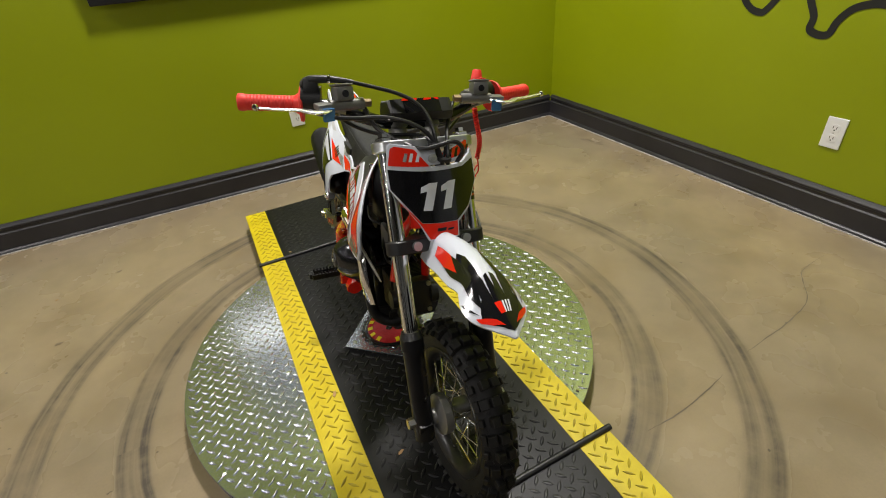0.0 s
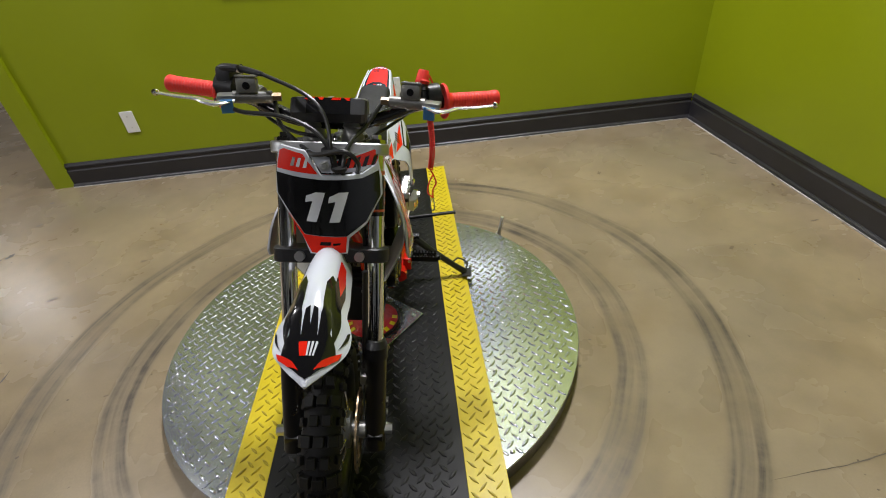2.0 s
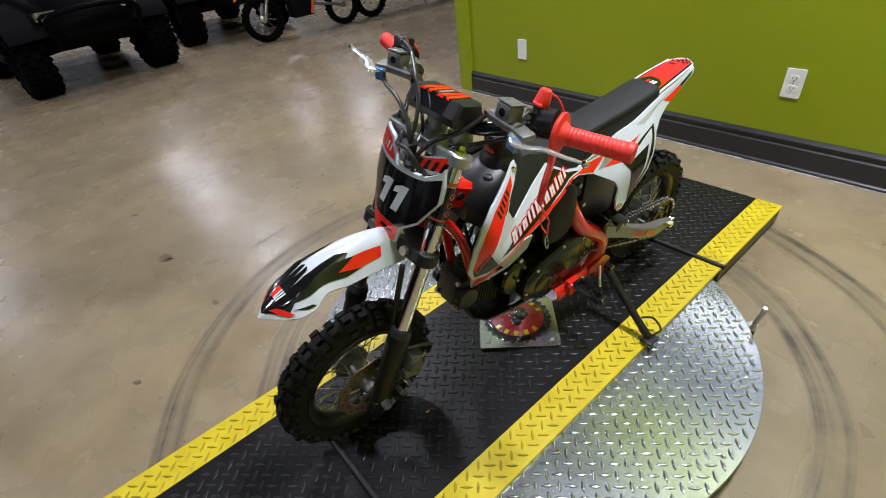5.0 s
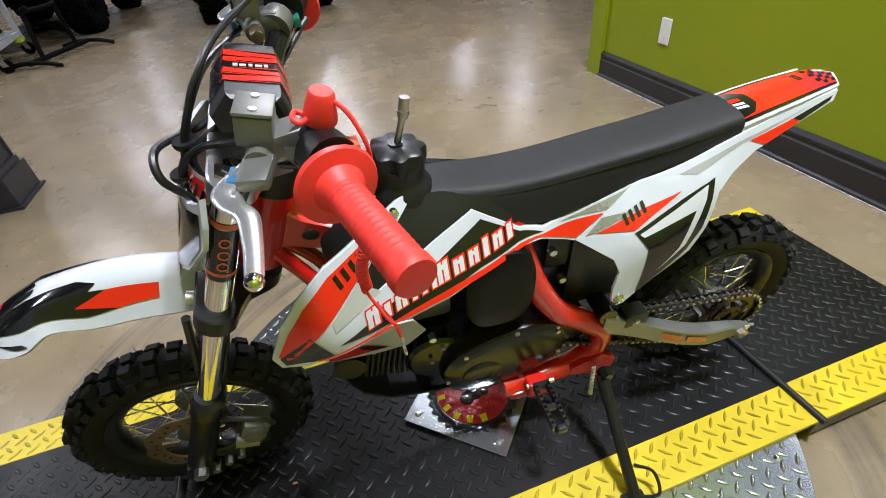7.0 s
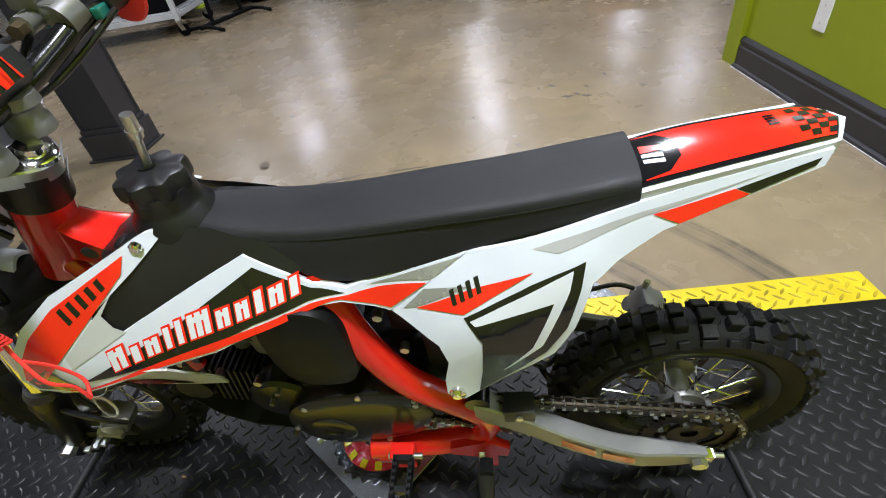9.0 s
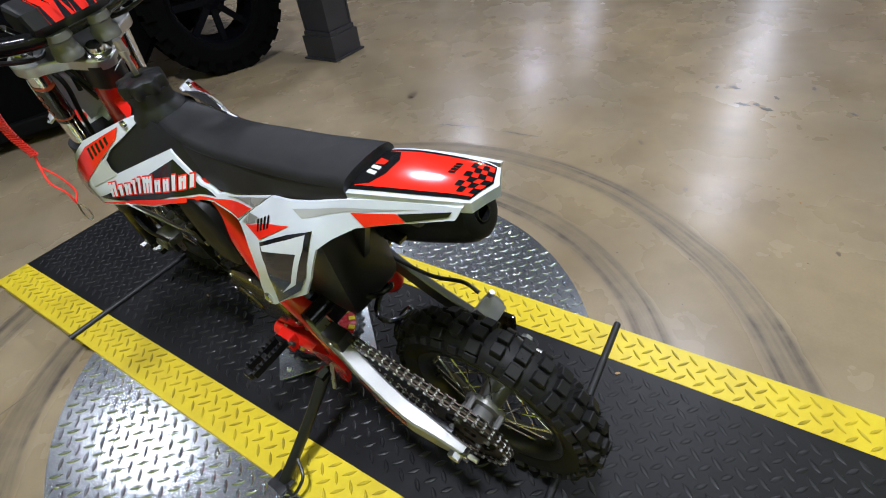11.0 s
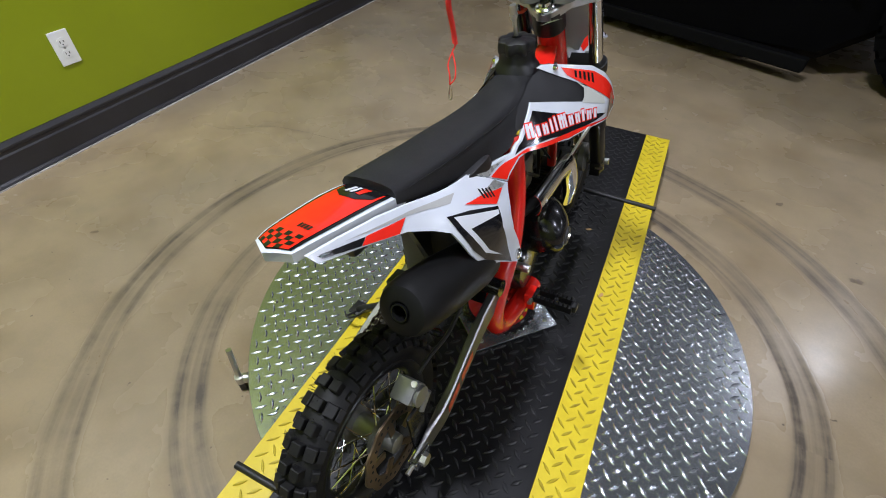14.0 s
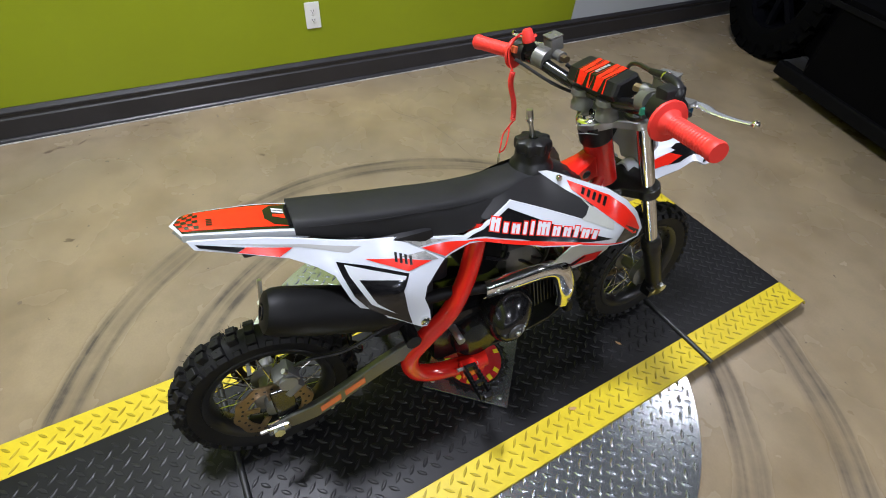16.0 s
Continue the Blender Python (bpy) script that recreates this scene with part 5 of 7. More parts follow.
for sg in (1, -1):
    x = sg * .079
    leg = bp("fork_leg", cyl(bmesh.new(), fork_pt(x, .325), fork_pt(x, .690), .0152, n=24), M_CHROME, "chrome fork tube with a black slider", front=True)
    bm = cyl(bmesh.new(), fork_pt(x, .150), fork_pt(x, .335), .0200, .0212, n=24)
    cyl(bm, fork_pt(x, .325), fork_pt(x, .345), .0238, .0228, n=24)
    box(bm, x - .016, x + .016, -.527, -.481, .145, .19, .006)
    bp("slider", bm, M_SLIDER, "black fork slider", parent=leg)
    bp("dust_seal", cyl(bmesh.new(), fork_pt(x, .345), fork_pt(x, .358), .0235, .019, n=24), M_CABLE, parent=leg)
    if sg > 0:
        bp("decal_band", cyl(bmesh.new(), fork_pt(x, .575), fork_pt(x, .640), .0159, n=24, caps=False), M_BLK, parent=leg)
        for z, h, mt in ((.642, .006, M_ORANGE), (.582, .004, M_ORANGE)):
            bp("decal_ring", cyl(bmesh.new(), fork_pt(x, z), fork_pt(x, z + h), .0162, n=24, caps=False), mt, parent=leg)
        for z in (.596, .611, .626):
            bm = ring_plate(bmesh.new(), .0062, .0042, 0, .0004, 18)
            bmesh.ops.transform(bm, matrix=Matrix.Translation(fork_pt(x + sg * .0163, z)), verts=bm.verts[:])
            bp("mark", bm, M_ORANGE, parent=leg)
    bp("fork_cap", lathe(bmesh.new(), [(.017, -.004), (.017, .003), (.010, .005), (.0095, .012), (.0001, .012)], 6, Matrix.Translation(fork_pt(x, .694)) @ AX.to_track_quat("Z", "Y").to_matrix().to_4x4()), M_CHROME, parent=leg, smooth=False)
    bp("axle_nut", cyl(bmesh.new(), (sg * .096, -.504, .186), (sg * .112, -.504, .186), .0105, n=6), M_STEEL, parent=leg, smooth=False)
    for y, z in ((-.486, .170), (-.462, .182), (-.440, .192)) if sg > 0 else ((-.486, .172),):
        bp("pinch_bolt", cyl(bmesh.new(), (sg * .080, y, z), (sg * .102, y, z), .0062, n=6), M_STEEL, parent=leg, smooth=False)
bp("front_axle", cyl(bmesh.new(), (-.1, -.504, .186), (.1, -.504, .186), .0075, n=12), M_STEEL, front=True)

# triple clamps and stem
def clamp_outline(r, yo):
    pts = []
    for q in range(13):
        a = radians(-90 + 180 * q / 12)
        pts.append((.079 + r * math.cos(a), yo + r * math.sin(a)))
    pts += [(.045, yo + .040), (.026, yo + .066)]
    for q in range(7):
        a = radians(40 + 100 * q / 6)
        pts.append((.026 * math.cos(a), yo + .058 + .022 * math.sin(a)))
    full = pts + [(-x, y) for x, y in pts[::-1] if x > 1e-4]
    return full


TOPM = Matrix.Translation((0, -.285, .672)) @ pose(0, 0, 0, -24, 0, 0)
top = bp("upper_clamp", slab(bmesh.new(), clamp_outline(.024, 0), .020, TOPM, .002), M_POLISH, "cast aluminium upper fork clamp", front=True)
bp("stem_nut", lathe(bmesh.new(), [(.022, .018), (.022, .023), (.017, .026), (.013, .026), (.012, .033), (.0001, .033)], 24, TOPM @ pose(0, .058, 0)), M_CHROME, parent=top)
LOWM = Matrix.Translation(fork_pt(0, .498)) @ pose(0, 0, 0, -24, 0, 0)
low = bp("lower_clamp", slab(bmesh.new(), clamp_outline(.025, 0), .026, LOWM, .002), M_TANK, "black lower fork clamp", front=True)
for sg in (1, -1):
    bp("clamp_bolt", cyl(bmesh.new(), LOWM @ Vector((sg * .052, -.018, .013)), LOWM @ Vector((sg * .052, -.034, .013)), .009, n=12), M_POLISH, parent=low)
bp("stem_bearing", cyl(bmesh.new(), (0, -.2395, .660), (0, -.257, .620), .033, n=24), M_TANK, front=True)
bp("stem", cyl(bmesh.new(), (0, -.235, .67), (0, -.312, .50), .014, n=16), M_ENG, front=True)

# handlebar, risers and pad
BAR = [(-.304, -.150, .7446), (-.26, -.162, .7440), (-.20, -.179, .7430), (-.145, -.200, .738), (-.105, -.217, .725), (-.06, -.230, .714), (0, -.233, .711), (.06, -.231, .714), (.105, -.219, .725), (.145, -.205, .738), (.20, -.189, .7430), (.26, -.172, .7440), (.304, -.160, .7446)]
hb = bp("handlebar", tube(bmesh.new(), BAR, .0125, 16, 6), M_ENG, "dark steel handlebar with red grips", front=True)
for sg in (1, -1):
    bm = lathe(bmesh.new(), [(.022, -.022), (.021, -.010), (.018, -.006), (.018, .004), (.022, .008), (.020, .018)], 20, pose(sg * .034, -.232, .698, -10, 0, 0))
    bp("riser", bm, M_ALU, parent=hb)
    # grip with flange and rings
    prof = [(.0125, 0), (.0310, 0), (.0325, .003), (.0310, .006), (.020, .008), (.0156, .014)]
    for k in range(14):
        s = .018 + k * .0058
        prof += [(.0138, s), (.0146, s + .0022), (.0138, s + .0044)]
    prof += [(.0146, .1015), (.0155, .105), (.0155, .111), (.0142, .114), (.0001, .1145)]
    g0 = Vector((sg * .199, -.183 - sg * .005, .743))
    gd = Vector((sg * .103, .028, .0015)).normalized()
    bp("grip", lathe(bmesh.new(), prof, 32, Matrix.Translation(g0) @ gd.to_track_quat("Z", "Y").to_matrix().to_4x4()), M_GRIP, "red ribbed rubber grip with a round flange", parent=hb)
PADM = pose(0, -.242, .740, -14, 0, 0) @ Matrix.Diagonal((.92, .74, .64, 1))
hexa = [(-.050, -.010), (-.040, -.034), (.036, -.034), (.048, -.006), (.034, .026), (-.030, .028)]
rings = [[PADM @ Vector((x, a * s, b * s)) for a, b in hexa] for x, s in ((-.070, .80), (-.066, .96), (-.060, 1), (.060, 1), (.066, .96), (.070, .80))]
pad = bp("bar_pad", loft(rings), M_TANK, "black handlebar pad with a red streaked cover", front=True, smooth=False)


def pad_strip(x0, x1, mt, off, skew=0.0):
    """A band wrapped over the pad's faces."""
    bm = bmesh.new()
    front = tuple(p + (q - p) * .85 for p, q in zip(hexa[0], hexa[5]))
    order = [front if mt == M_RED else hexa[0], hexa[5], hexa[4], hexa[3]]
    rows = []
    for i, (a, b) in enumerate(order):
        k = 1 + off / .036
        f = i / 3 - .5
        rows.append((bm.verts.new(PADM @ Vector((x0 + skew * f, a * k, b * k))), bm.verts.new(PADM @ Vector((x1 + skew * f * .4, a * k, b * k)))))
    for (a, b), (c, d) in zip(rows, rows[1:]):
        bm.faces.new((a, b, d, c))
    bp("cover_band", bm, mt, parent=pad, smooth=False)


pad_strip(-.040, .040, M_BLK, .0010)
for x0, x1, sk in ((-.036, -.026, .016), (-.022, -.012, -.012), (.010, .020, .012), (.025, .036, -.018)):
    pad_strip(x0, x1, M_RED, .0018, sk)
for x0, x1, sk in ((-.040, -.0385, -.006), (-.0245, -.0230, .020), (-.009, -.0075, .012), (.006, .0072, -.016), (.0225, .0238, .010), (.038, .0392, .006)):
    pad_strip(x0, x1, M_RED, .0022, sk)
for k, (y0, y1) in enumerate(((-.020, -.014), (-.012, -.004), (-.001, .004), (.007, .016), (.018, .023))):
    bp("name_mark", box(bmesh.new(), -.003 + .001 * (k % 2), .004, y0, y1, 0, .0012, 0, PADM @ pose(0, 0, .0285)), M_GREYP, parent=pad, smooth=False)

# number plate
def plate_y(x, z):
    return -.395 + .41 * (z - .535) + 3.3 * x * x


def plate_part(name, outline, mt, off, parent, label=""):
    return bp(name, sheet(outline, lambda x, z: Vector((x, plate_y(x, z) - off, z)), .015), mt, label, parent=parent)


PLATE = [(-.083, .6914), (-.078, .697), (-.036, .6933), (-.010, .6579), (.058, .6579), (.080, .669), (.084, .6765), (.091, .6467), (.092, .6206), (.066, .5777), (.036, .5582), (.033, .533), (-.031, .533), (-.044, .561), (-.090, .6206), (-.089, .6467)]
bm = sheet(PLATE, lambda x, z: Vector((x, plate_y(x, z), z)), .015)
ex = bmesh.ops.extrude_face_region(bm, geom=bm.faces[:])
bmesh.ops.translate(bm, vec=(0, .006, 0), verts=[g for g in ex["geom"] if isinstance(g, bmesh.types.BMVert)])
bmesh.ops.recalc_face_normals(bm, faces=bm.faces)
plate = bp("number_plate", bm, M_WP, "white front number plate with black field", front=True)
bm = sheet([(-.036, .6925), (-.028, .6935), (.014, .6790), (.078, .6935), (.088, .6900), (.084, .669), (.058, .6588), (-.010, .6588)], lambda x, z: Vector((x, plate_y(x, z) + .010, z)), .015)
bp("upper_shell", bm, M_WP, parent=plate)
plate_part("decal", [(-.080, .6895), (-.072, .6933), (-.040, .6895), (-.015, .6607), (-.086, .6607), (-.085, .669)], M_RED, .0016, plate)
plate_part("decal", [(-.088, .6541), (-.006, .6523), (.058, .6523), (.086, .6607), (.088, .643), (.089, .6206), (.064, .5815), (.032, .5619), (-.040, .5647), (-.087, .6206)], M_BLK, .0014, plate)
plate_part("decal", [(-.072, .5982), (-.040, .5642), (.032, .5614), (.030, .5358), (-.028, .5358), (-.044, .5628)], M_RED, .0018, plate)
bm = sheet([(.010, .6765), (.078, .6914), (.084, .6858), (.084, .669), (.016, .6653)], lambda x, z: Vector((x, plate_y(x, z) + .007, z)), .02)
stripes = bp("striped_insert", bm, M_RED, parent=plate)
for k in range(5):
    a = .014 + k * .0145
    bm = sheet([(a, .6672), (a + .007, .6672), (a + .013, .684), (a + .006, .6821)], lambda x, z: Vector((x, plate_y(x, z) + .006, z)), .02)
    bp("mark", bm, M_BLK, parent=plate)
for dx in (-.036, .003):
    num = plate_part("numeral", [(dx, .586), (dx + .0175, .586), (dx + .033, .633), (dx + .0160, .633)], M_PALE, .0024, plate)
    plate_part("numeral_flag", [(dx + .0170, .633), (dx + .0010, .6265), (dx - .0015, .6165), (dx + .0118, .6190)], M_PALE, .0025, num)
for k, x0 in enumerate((-.062, -.052, -.040)):
    plate_part("mark", [(x0, .669), (x0 + .006, .669), (x0 + .010, .683), (x0 + .005, .683)], M_PALE if k else M_GREY, .0024, plate)
plate_part("mark", [(-.014, .5488), (.004, .5488), (.006, .5544), (-.012, .5544)], M_BLK, .0026, plate)
plate_part("mark", [(.008, .5488), (.020, .5488), (.022, .5521), (.009, .5521)], M_BLK, .0026, plate)
bp("plate_bolt", lathe(bmesh.new(), [(.0001, .004), (.004, .004), (.0055, .002), (.0085, .0015), (.0085, -.002)], 18, pose(-.004, -.334, .671, 70, 0, 0)), M_POLISH, parent=plate)

# front fender
FEN = [(-.650, .497), (-.63, .510), (-.60, .526), (-.565, .543), (-.545, .551), (-.50, .5585), (-.45, .5580), (-.40, .5480), (-.36, .536)]
FEN_W = [(-.650, .003), (-.640, .014), (-.628, .028), (-.60, .052), (-.572, .057), (-.555, .053), (-.54, .0475), (-.50, .047), (-.45, .044), (-.40, .040), (-.36, .034)]
FEN_D = [(-.650, .002), (-.628, .012), (-.60, .024), (-.572, .034), (-.545, .034), (-.50, .052), (-.45, .058), (-.40, .060), (-.36, .056)]


def fender_place(y, v, off=0.0):
    w, d = curve(FEN_W, y), curve(FEN_D, y)
    a = abs(v)
    x = w * (a if a < .55 else .55 + (a - .55) * .96)
    drop = d * (.22 * (a / .55) ** 2 if a < .55 else .22 + .78 * ((a - .55) / .45))
    n = Vector((.6 * v, 0, 1)).normalized()
    return Vector((math.copysign(x, v), y, curve(FEN, y) - drop)) + n * off


rings = []
for i in range(50):
    y = -.650 + .290 * i / 49
    vs = [-1, -.85, -.7, -.58, -.52, -.4, -.2, 0, .2, .4, .52, .58, .7, .85, 1]
    topr = [fender_place(y, v) for v in vs]
    lowr = [fender_place(y, v, -.0045) for v in vs[::-1]]
    rings.append(topr + lowr)
fender = bp("front_fender", loft(rings), M_WP, "white front fender with red and black decals", front=True)


def fen_decal(outline, mt, off=.0012, name="decal"):
    bp(name, sheet(outline, lambda v, y: fender_place(y * .1, v, off), .08), mt, parent=fender)


def fen(outline, mt, off=.0012, name="decal"):
    """outline in (across -1..1, y)."""
    fen_decal([(v, y * 10) for v, y in outline], mt, off, name)


# black front field with white spikes left open in the middle
fen([(-.86, -.612), (-.50, -.585), (-.52, -.53), (-.56, -.490), (-.44, -.480), (-.30, -.50), (-.30, -.548), (-.24, -.560), (-.20, -.59), (-.17, -.552), (-.05, -.548), (0, -.575), (.05, -.548), (.17, -.552), (.20, -.59), (.24, -.560), (.30, -.548),
     (.30, -.50), (.44, -.480), (.56, -.490), (.52, -.53), (.50, -.585), (.86, -.612), (.80, -.624), (.50, -.638), (0, -.643), (-.50, -.638), (-.80, -.624)], M_BLK)
for s in (1, -1):
    fen([(s * v, y) for v, y in ((.60, -.418), (.78, -.424), (.82, -.468), (.72, -.510), (.58, -.472))], M_RED, .0016)
    fen([(s * v, y) for v, y in ((.58, -.472), (.72, -.508), (.82, -.466), (.85, -.500), (.80, -.545), (.60, -.602), (.48, -.57), (.52, -.52))], M_BLK, .0014)
    fen([(s * v, y) for v, y in ((.88, -.572), (.96, -.566), (.92, -.580), (.76, -.603))], M_BLK, .0016)
    fen([(s * v, y) for v, y in ((.90, -.602), (.94, -.612), (.80, -.624), (.40, -.633), (.55, -.620))], M_RED, .0019)
fen([(-.24, -.598), (-.02, -.598), (-.02, -.616), (-.24, -.616)], M_RED, .0022, "mark")
for v in (.0, .10, .20):
    fen([(v, -.598), (v + .06, -.598), (v + .03, -.616), (v - .03, -.616)], M_PALE, .0024, "mark")

# levers, reservoirs, switches
M_LEVER = mat("polished_aluminium", (0.78, 0.79, 0.80), 0.24, metal=0.85, spread=0.06, scale=40, bump=0.02)
for sg in (1, -1):
    m = pose(sg * .140, -.234, .7690, -14, 0, -sg * 8) @ Matrix.Diagonal((.86, .86, .86, 1))
    bm = box(bmesh.new(), -.0195, .0195, -.016, .016, -.012, .017, .005, m)
    res = bp("brake_master", bm, M_ALU, "cast grey brake fluid reservoir", front=True, parent=None)
    bp("cover", box(bmesh.new(), -.0200, .0200, -.0165, .0165, .0175, .0215, .002, m), M_ALU, parent=res)
    bp("sight_glass", cyl(bmesh.new(), m @ Vector((0, -.0145, .002)), m @ Vector((0, -.0175, .002)), .0062, n=16), M_ENG, parent=res)
    for sx in (-.012, .012):
        bp("screw", cyl(bmesh.new(), m @ Vector((sx, 0, .0210)), m @ Vector((sx, 0, .0228)), .0032, n=10), M_STEEL, parent=res)
    bm = cyl(bmesh.new(), m @ Vector((-sg * .045, .004, -.020)), m @ Vector((sg * .030, .004, -.020)), .0105, n=16)
    cyl(bm, (sg * .126, -.209, .744), (sg * .150, -.201, .749), .0185, n=18)
    box(bm, -.014, .014, -.022, .020, -.010, .012, .004, pose(sg * .140, -.218, .752, 0, 0, sg * 14))
    bp("lever_perch", bm, M_ALU, parent=res)
    bp("banjo_bolt", cyl(bmesh.new(), m @ Vector((-sg * .045, .004, -.020)), m @ Vector((-sg * .062, .004, -.020)), .0075, n=6), M_BRONZE, parent=res, smooth=False)
    bm = box(bmesh.new(), -.016, .018, -.014, .010, -.0055, .0055, .004, pose(sg * .176, -.238, .752, 0, 0, -sg * 14))
    bp("lever_pivot", bm, M_ALU, parent=res)
    lv = [(sg * .166, -.244, .748), (sg * .186, -.262, .747), (sg * .204, -.259, .748), (sg * .222, -.249, .750), (sg * .255, -.246, .752), (sg * .285, -.2450, .756)]
    lever = bp("brake_lever", tube(bmesh.new(), lv, [.0115, .0112, .0096, .0078, .0062, .0056], 14, 6, squash=.36), M_LEVER, "polished aluminium brake lever", front=True)
    bp("lever_ball", ball(bmesh.new(), (sg * .290, -.2450, .757), .0058, 14), M_CHROME, parent=lever)
    bp("protective_film", box(bmesh.new(), -.010, .010, -.004, .004, -.014, .008, .001, pose(sg * .172, -.257, .744, 0, 0, -sg * 14)), M_BLUE, "blue protective film", parent=lever, smooth=False)
# left: kill switch with red cap
bm = cyl(bmesh.new(), (.168, -.192, .7525), (.192, -.185, .755), .0205, n=20)
cyl(bm, (.165, -.197, .746), (.160, -.187, .776), .0120, .0110, n=18)
cyl(bm, (.163, -.195, .757), (.162, -.190, .762), .0145, n=18)
ks = bp("switch_housing", bm, M_TANK, "black engine stop switch with a red cap", front=True)
KM = pose(.1600, -.187, .774, -12, 10, 12) @ Matrix.Diagonal((.70, .70, .64, 1))
bp("stop_cap", lathe(bmesh.new(), [(.014, -.002), (.0182, 0), (.0185, .004), (.0172, .012), (.0138, .034), (.0115, .0375), (.0001, .038)], 20, KM), M_GRIP, "red pull cap", parent=ks)
bp("cap_tab", tube(bmesh.new(), [KM @ Vector(p) for p in ((.004, -.016, .006), (.010, -.026, .007), (.002, -.030, .008), (-.008, -.024, .008), (-.006, -.016, .006))], .0022, 8), M_GRIP, parent=ks)
bp("start_button", box(bmesh.new(), .172, .188, -.172, -.164, .750, .764, .002), M_ORANGE, parent=ks, smooth=False)
# right: throttle
bm = cyl(bmesh.new(), (-.170, -.192, .7525), (-.203, -.182, .755), .024, n=24)
box(bm, -.014, .014, -.02, .014, .0, .034, .006, pose(-.186, -.188, .756, -10, 0, -12))
th = bp("throttle_housing", bm, M_TANK, "black twist throttle housing", front=True)
bp("throttle_elbow", tube(bmesh.new(), [(-.197, -.188, .772), (-.196, -.190, .782), (-.184, -.197, .789), (-.153, -.208, .791), (-.116, -.220, .787)], [.0085, .0085, .0078, .0062, .0045], 14), M_TANK, parent=th)
bp("elbow_ring", cyl(bmesh.new(), (-.158, -.2065, .7905), (-.154, -.208, .7905), .0085, n=16), M_CHROME, parent=th)
bp("control_lens", box(bmesh.new(), -.168, -.148, -.186, -.176, .734, .746, .002), M_GLASSY, parent=th, smooth=False)
# cables
runs = [([(-.116, -.220, .787), (-.050, -.262, .775), (-.015, -.285, .758), (.002, -.305, .730), (.008, -.326, .680), (.010, -.31, .60), (.015, -.24, .52)], .0036),
        ([(-.200, -.228, .742), (-.15, -.262, .735), (-.075, -.288, .738), (-.02, -.308, .722), (.008, -.325, .69), (.018, -.335, .65), (.03, -.33, .60)], .0040),
        ([(-.100, -.226, .744), (-.085, -.262, .712), (-.04, -.305, .690), (-.015, -.335, .692), (.030, -.346, .704), (.052, -.345, .686), (.050, -.328, .655), (.046, -.322, .620), (.056, -.335, .56), (.062, -.37, .45), (.062, -.43, .30), (.055, -.44, .22)], .0042),
        ([(.086, -.226, .744), (.06, -.262, .715), (.040, -.300, .705), (.028, -.330, .68), (.026, -.336, .64), (.02, -.31, .58)], .0040),
        ([(.172, -.166, .740), (.11, -.21, .706), (.07, -.245, .690), (.045, -.285, .685), (.03, -.315, .66), (.02, -.30, .60)], .0034),
        ([(-.166, -.168, .738), (-.12, -.21, .708), (-.07, -.24, .694), (-.01, -.285, .700), (.012, -.320, .68), (.02, -.31, .62)], .0036)]
for i, (pts, r) in enumerate(runs):
    bp("cable", tube(bmesh.new(), pts, r, 9, 8), M_CABLE, "black control cable", front=True)
for p in ((.020, -.334, .668), (.004, -.322, .694)):
    bp("cable_tie", lathe(bmesh.new(), [(.013, -.003), (.014, 0), (.013, .003)], 14, Matrix.Translation(p)), M_CABLE, front=True)
bp("brake_line", tube(bmesh.new(), [(.062, -.40, .50), (.060, -.43, .38), (.058, -.445, .30)], .0055, 9), M_TANK, front=True)
bp("line_guide", box(bmesh.new(), .05, .07, -.47, -.44, .275, .30, .003), M_ALU, front=True)
c = calliper(None, pose(.066, -.408, .222, 30, 0, 180) @ Matrix.Diagonal((.72, .80, .85, 1)), "brake_calliper")
c.matrix_basis = STEER
bp("calliper_hose", tube(bmesh.new(), [(.058, -.445, .28), (.085, -.44, .30), (.10, -.38, .285), (.085, -.375, .235)], .004, 9), M_CABLE, front=True)
bp("calliper_bracket", box(bmesh.new(), .070, .082, -.495, -.395, .178, .202, .004), M_TANK, front=True, smooth=False)

# red coiled lanyard hanging from the stop switch, in upright room axes
INV = BIKE.inverted()


def hang(name, bm, mt, label="", parent=None):
    bmesh.ops.transform(bm, matrix=INV, verts=bm.verts[:])
    return bp(name, bm, mt, label, parent=parent)


coil_a, coil_b = Vector((.232, -.176, .752)), Vector((.222, -.196, .640))
pts = []
turns = 30
for k in range(turns * 10 + 1):
    f = k / (turns * 10)
    a = 2 * math.pi * k / 10
    c = coil_a.lerp(coil_b, f) + Vector((.006 * math.sin(f * 3), .004 * math.sin(f * 7), 0))
    pts.append(c + Vector((.0050 * math.cos(a), .0050 * math.sin(a), .0012 * math.sin(a * 2))))
lan = hang("lanyard", tube(bmesh.new(), pts, .0014, 6, 1, False), M_GRIP, "red coiled safety lanyard with a wire clip")
hang("cord", tube(bmesh.new(), [(.226, -.196, .832), (.240, -.180, .822), (.247, -.170, .795), (.241, -.170, .770), (.232, -.176, .752)], .0018, 7), M_GRIP, parent=lan)
hang("cord", tube(bmesh.new(), [(.222, -.196, .640), (.227, -.190, .625), (.232, -.180, .600), (.224, -.172, .580), (.222, -.170, .560)], .0017, 7), M_GRIP, parent=lan)
hang("cord", tube(bmesh.new(), [(.226, -.189, .622), (.216, -.182, .600), (.212, -.174, .575), (.222, -.170, .560)], .0017, 7), M_GRIP, parent=lan)
hang("clip", tube(bmesh.new(), [(.222, -.170, .560), (.216, -.168, .549), (.215, -.167, .532), (.219, -.167, .526), (.223, -.169, .533), (.223, -.170, .548), (.221, -.170, .559)], .0012, 6), M_STEEL, parent=lan)

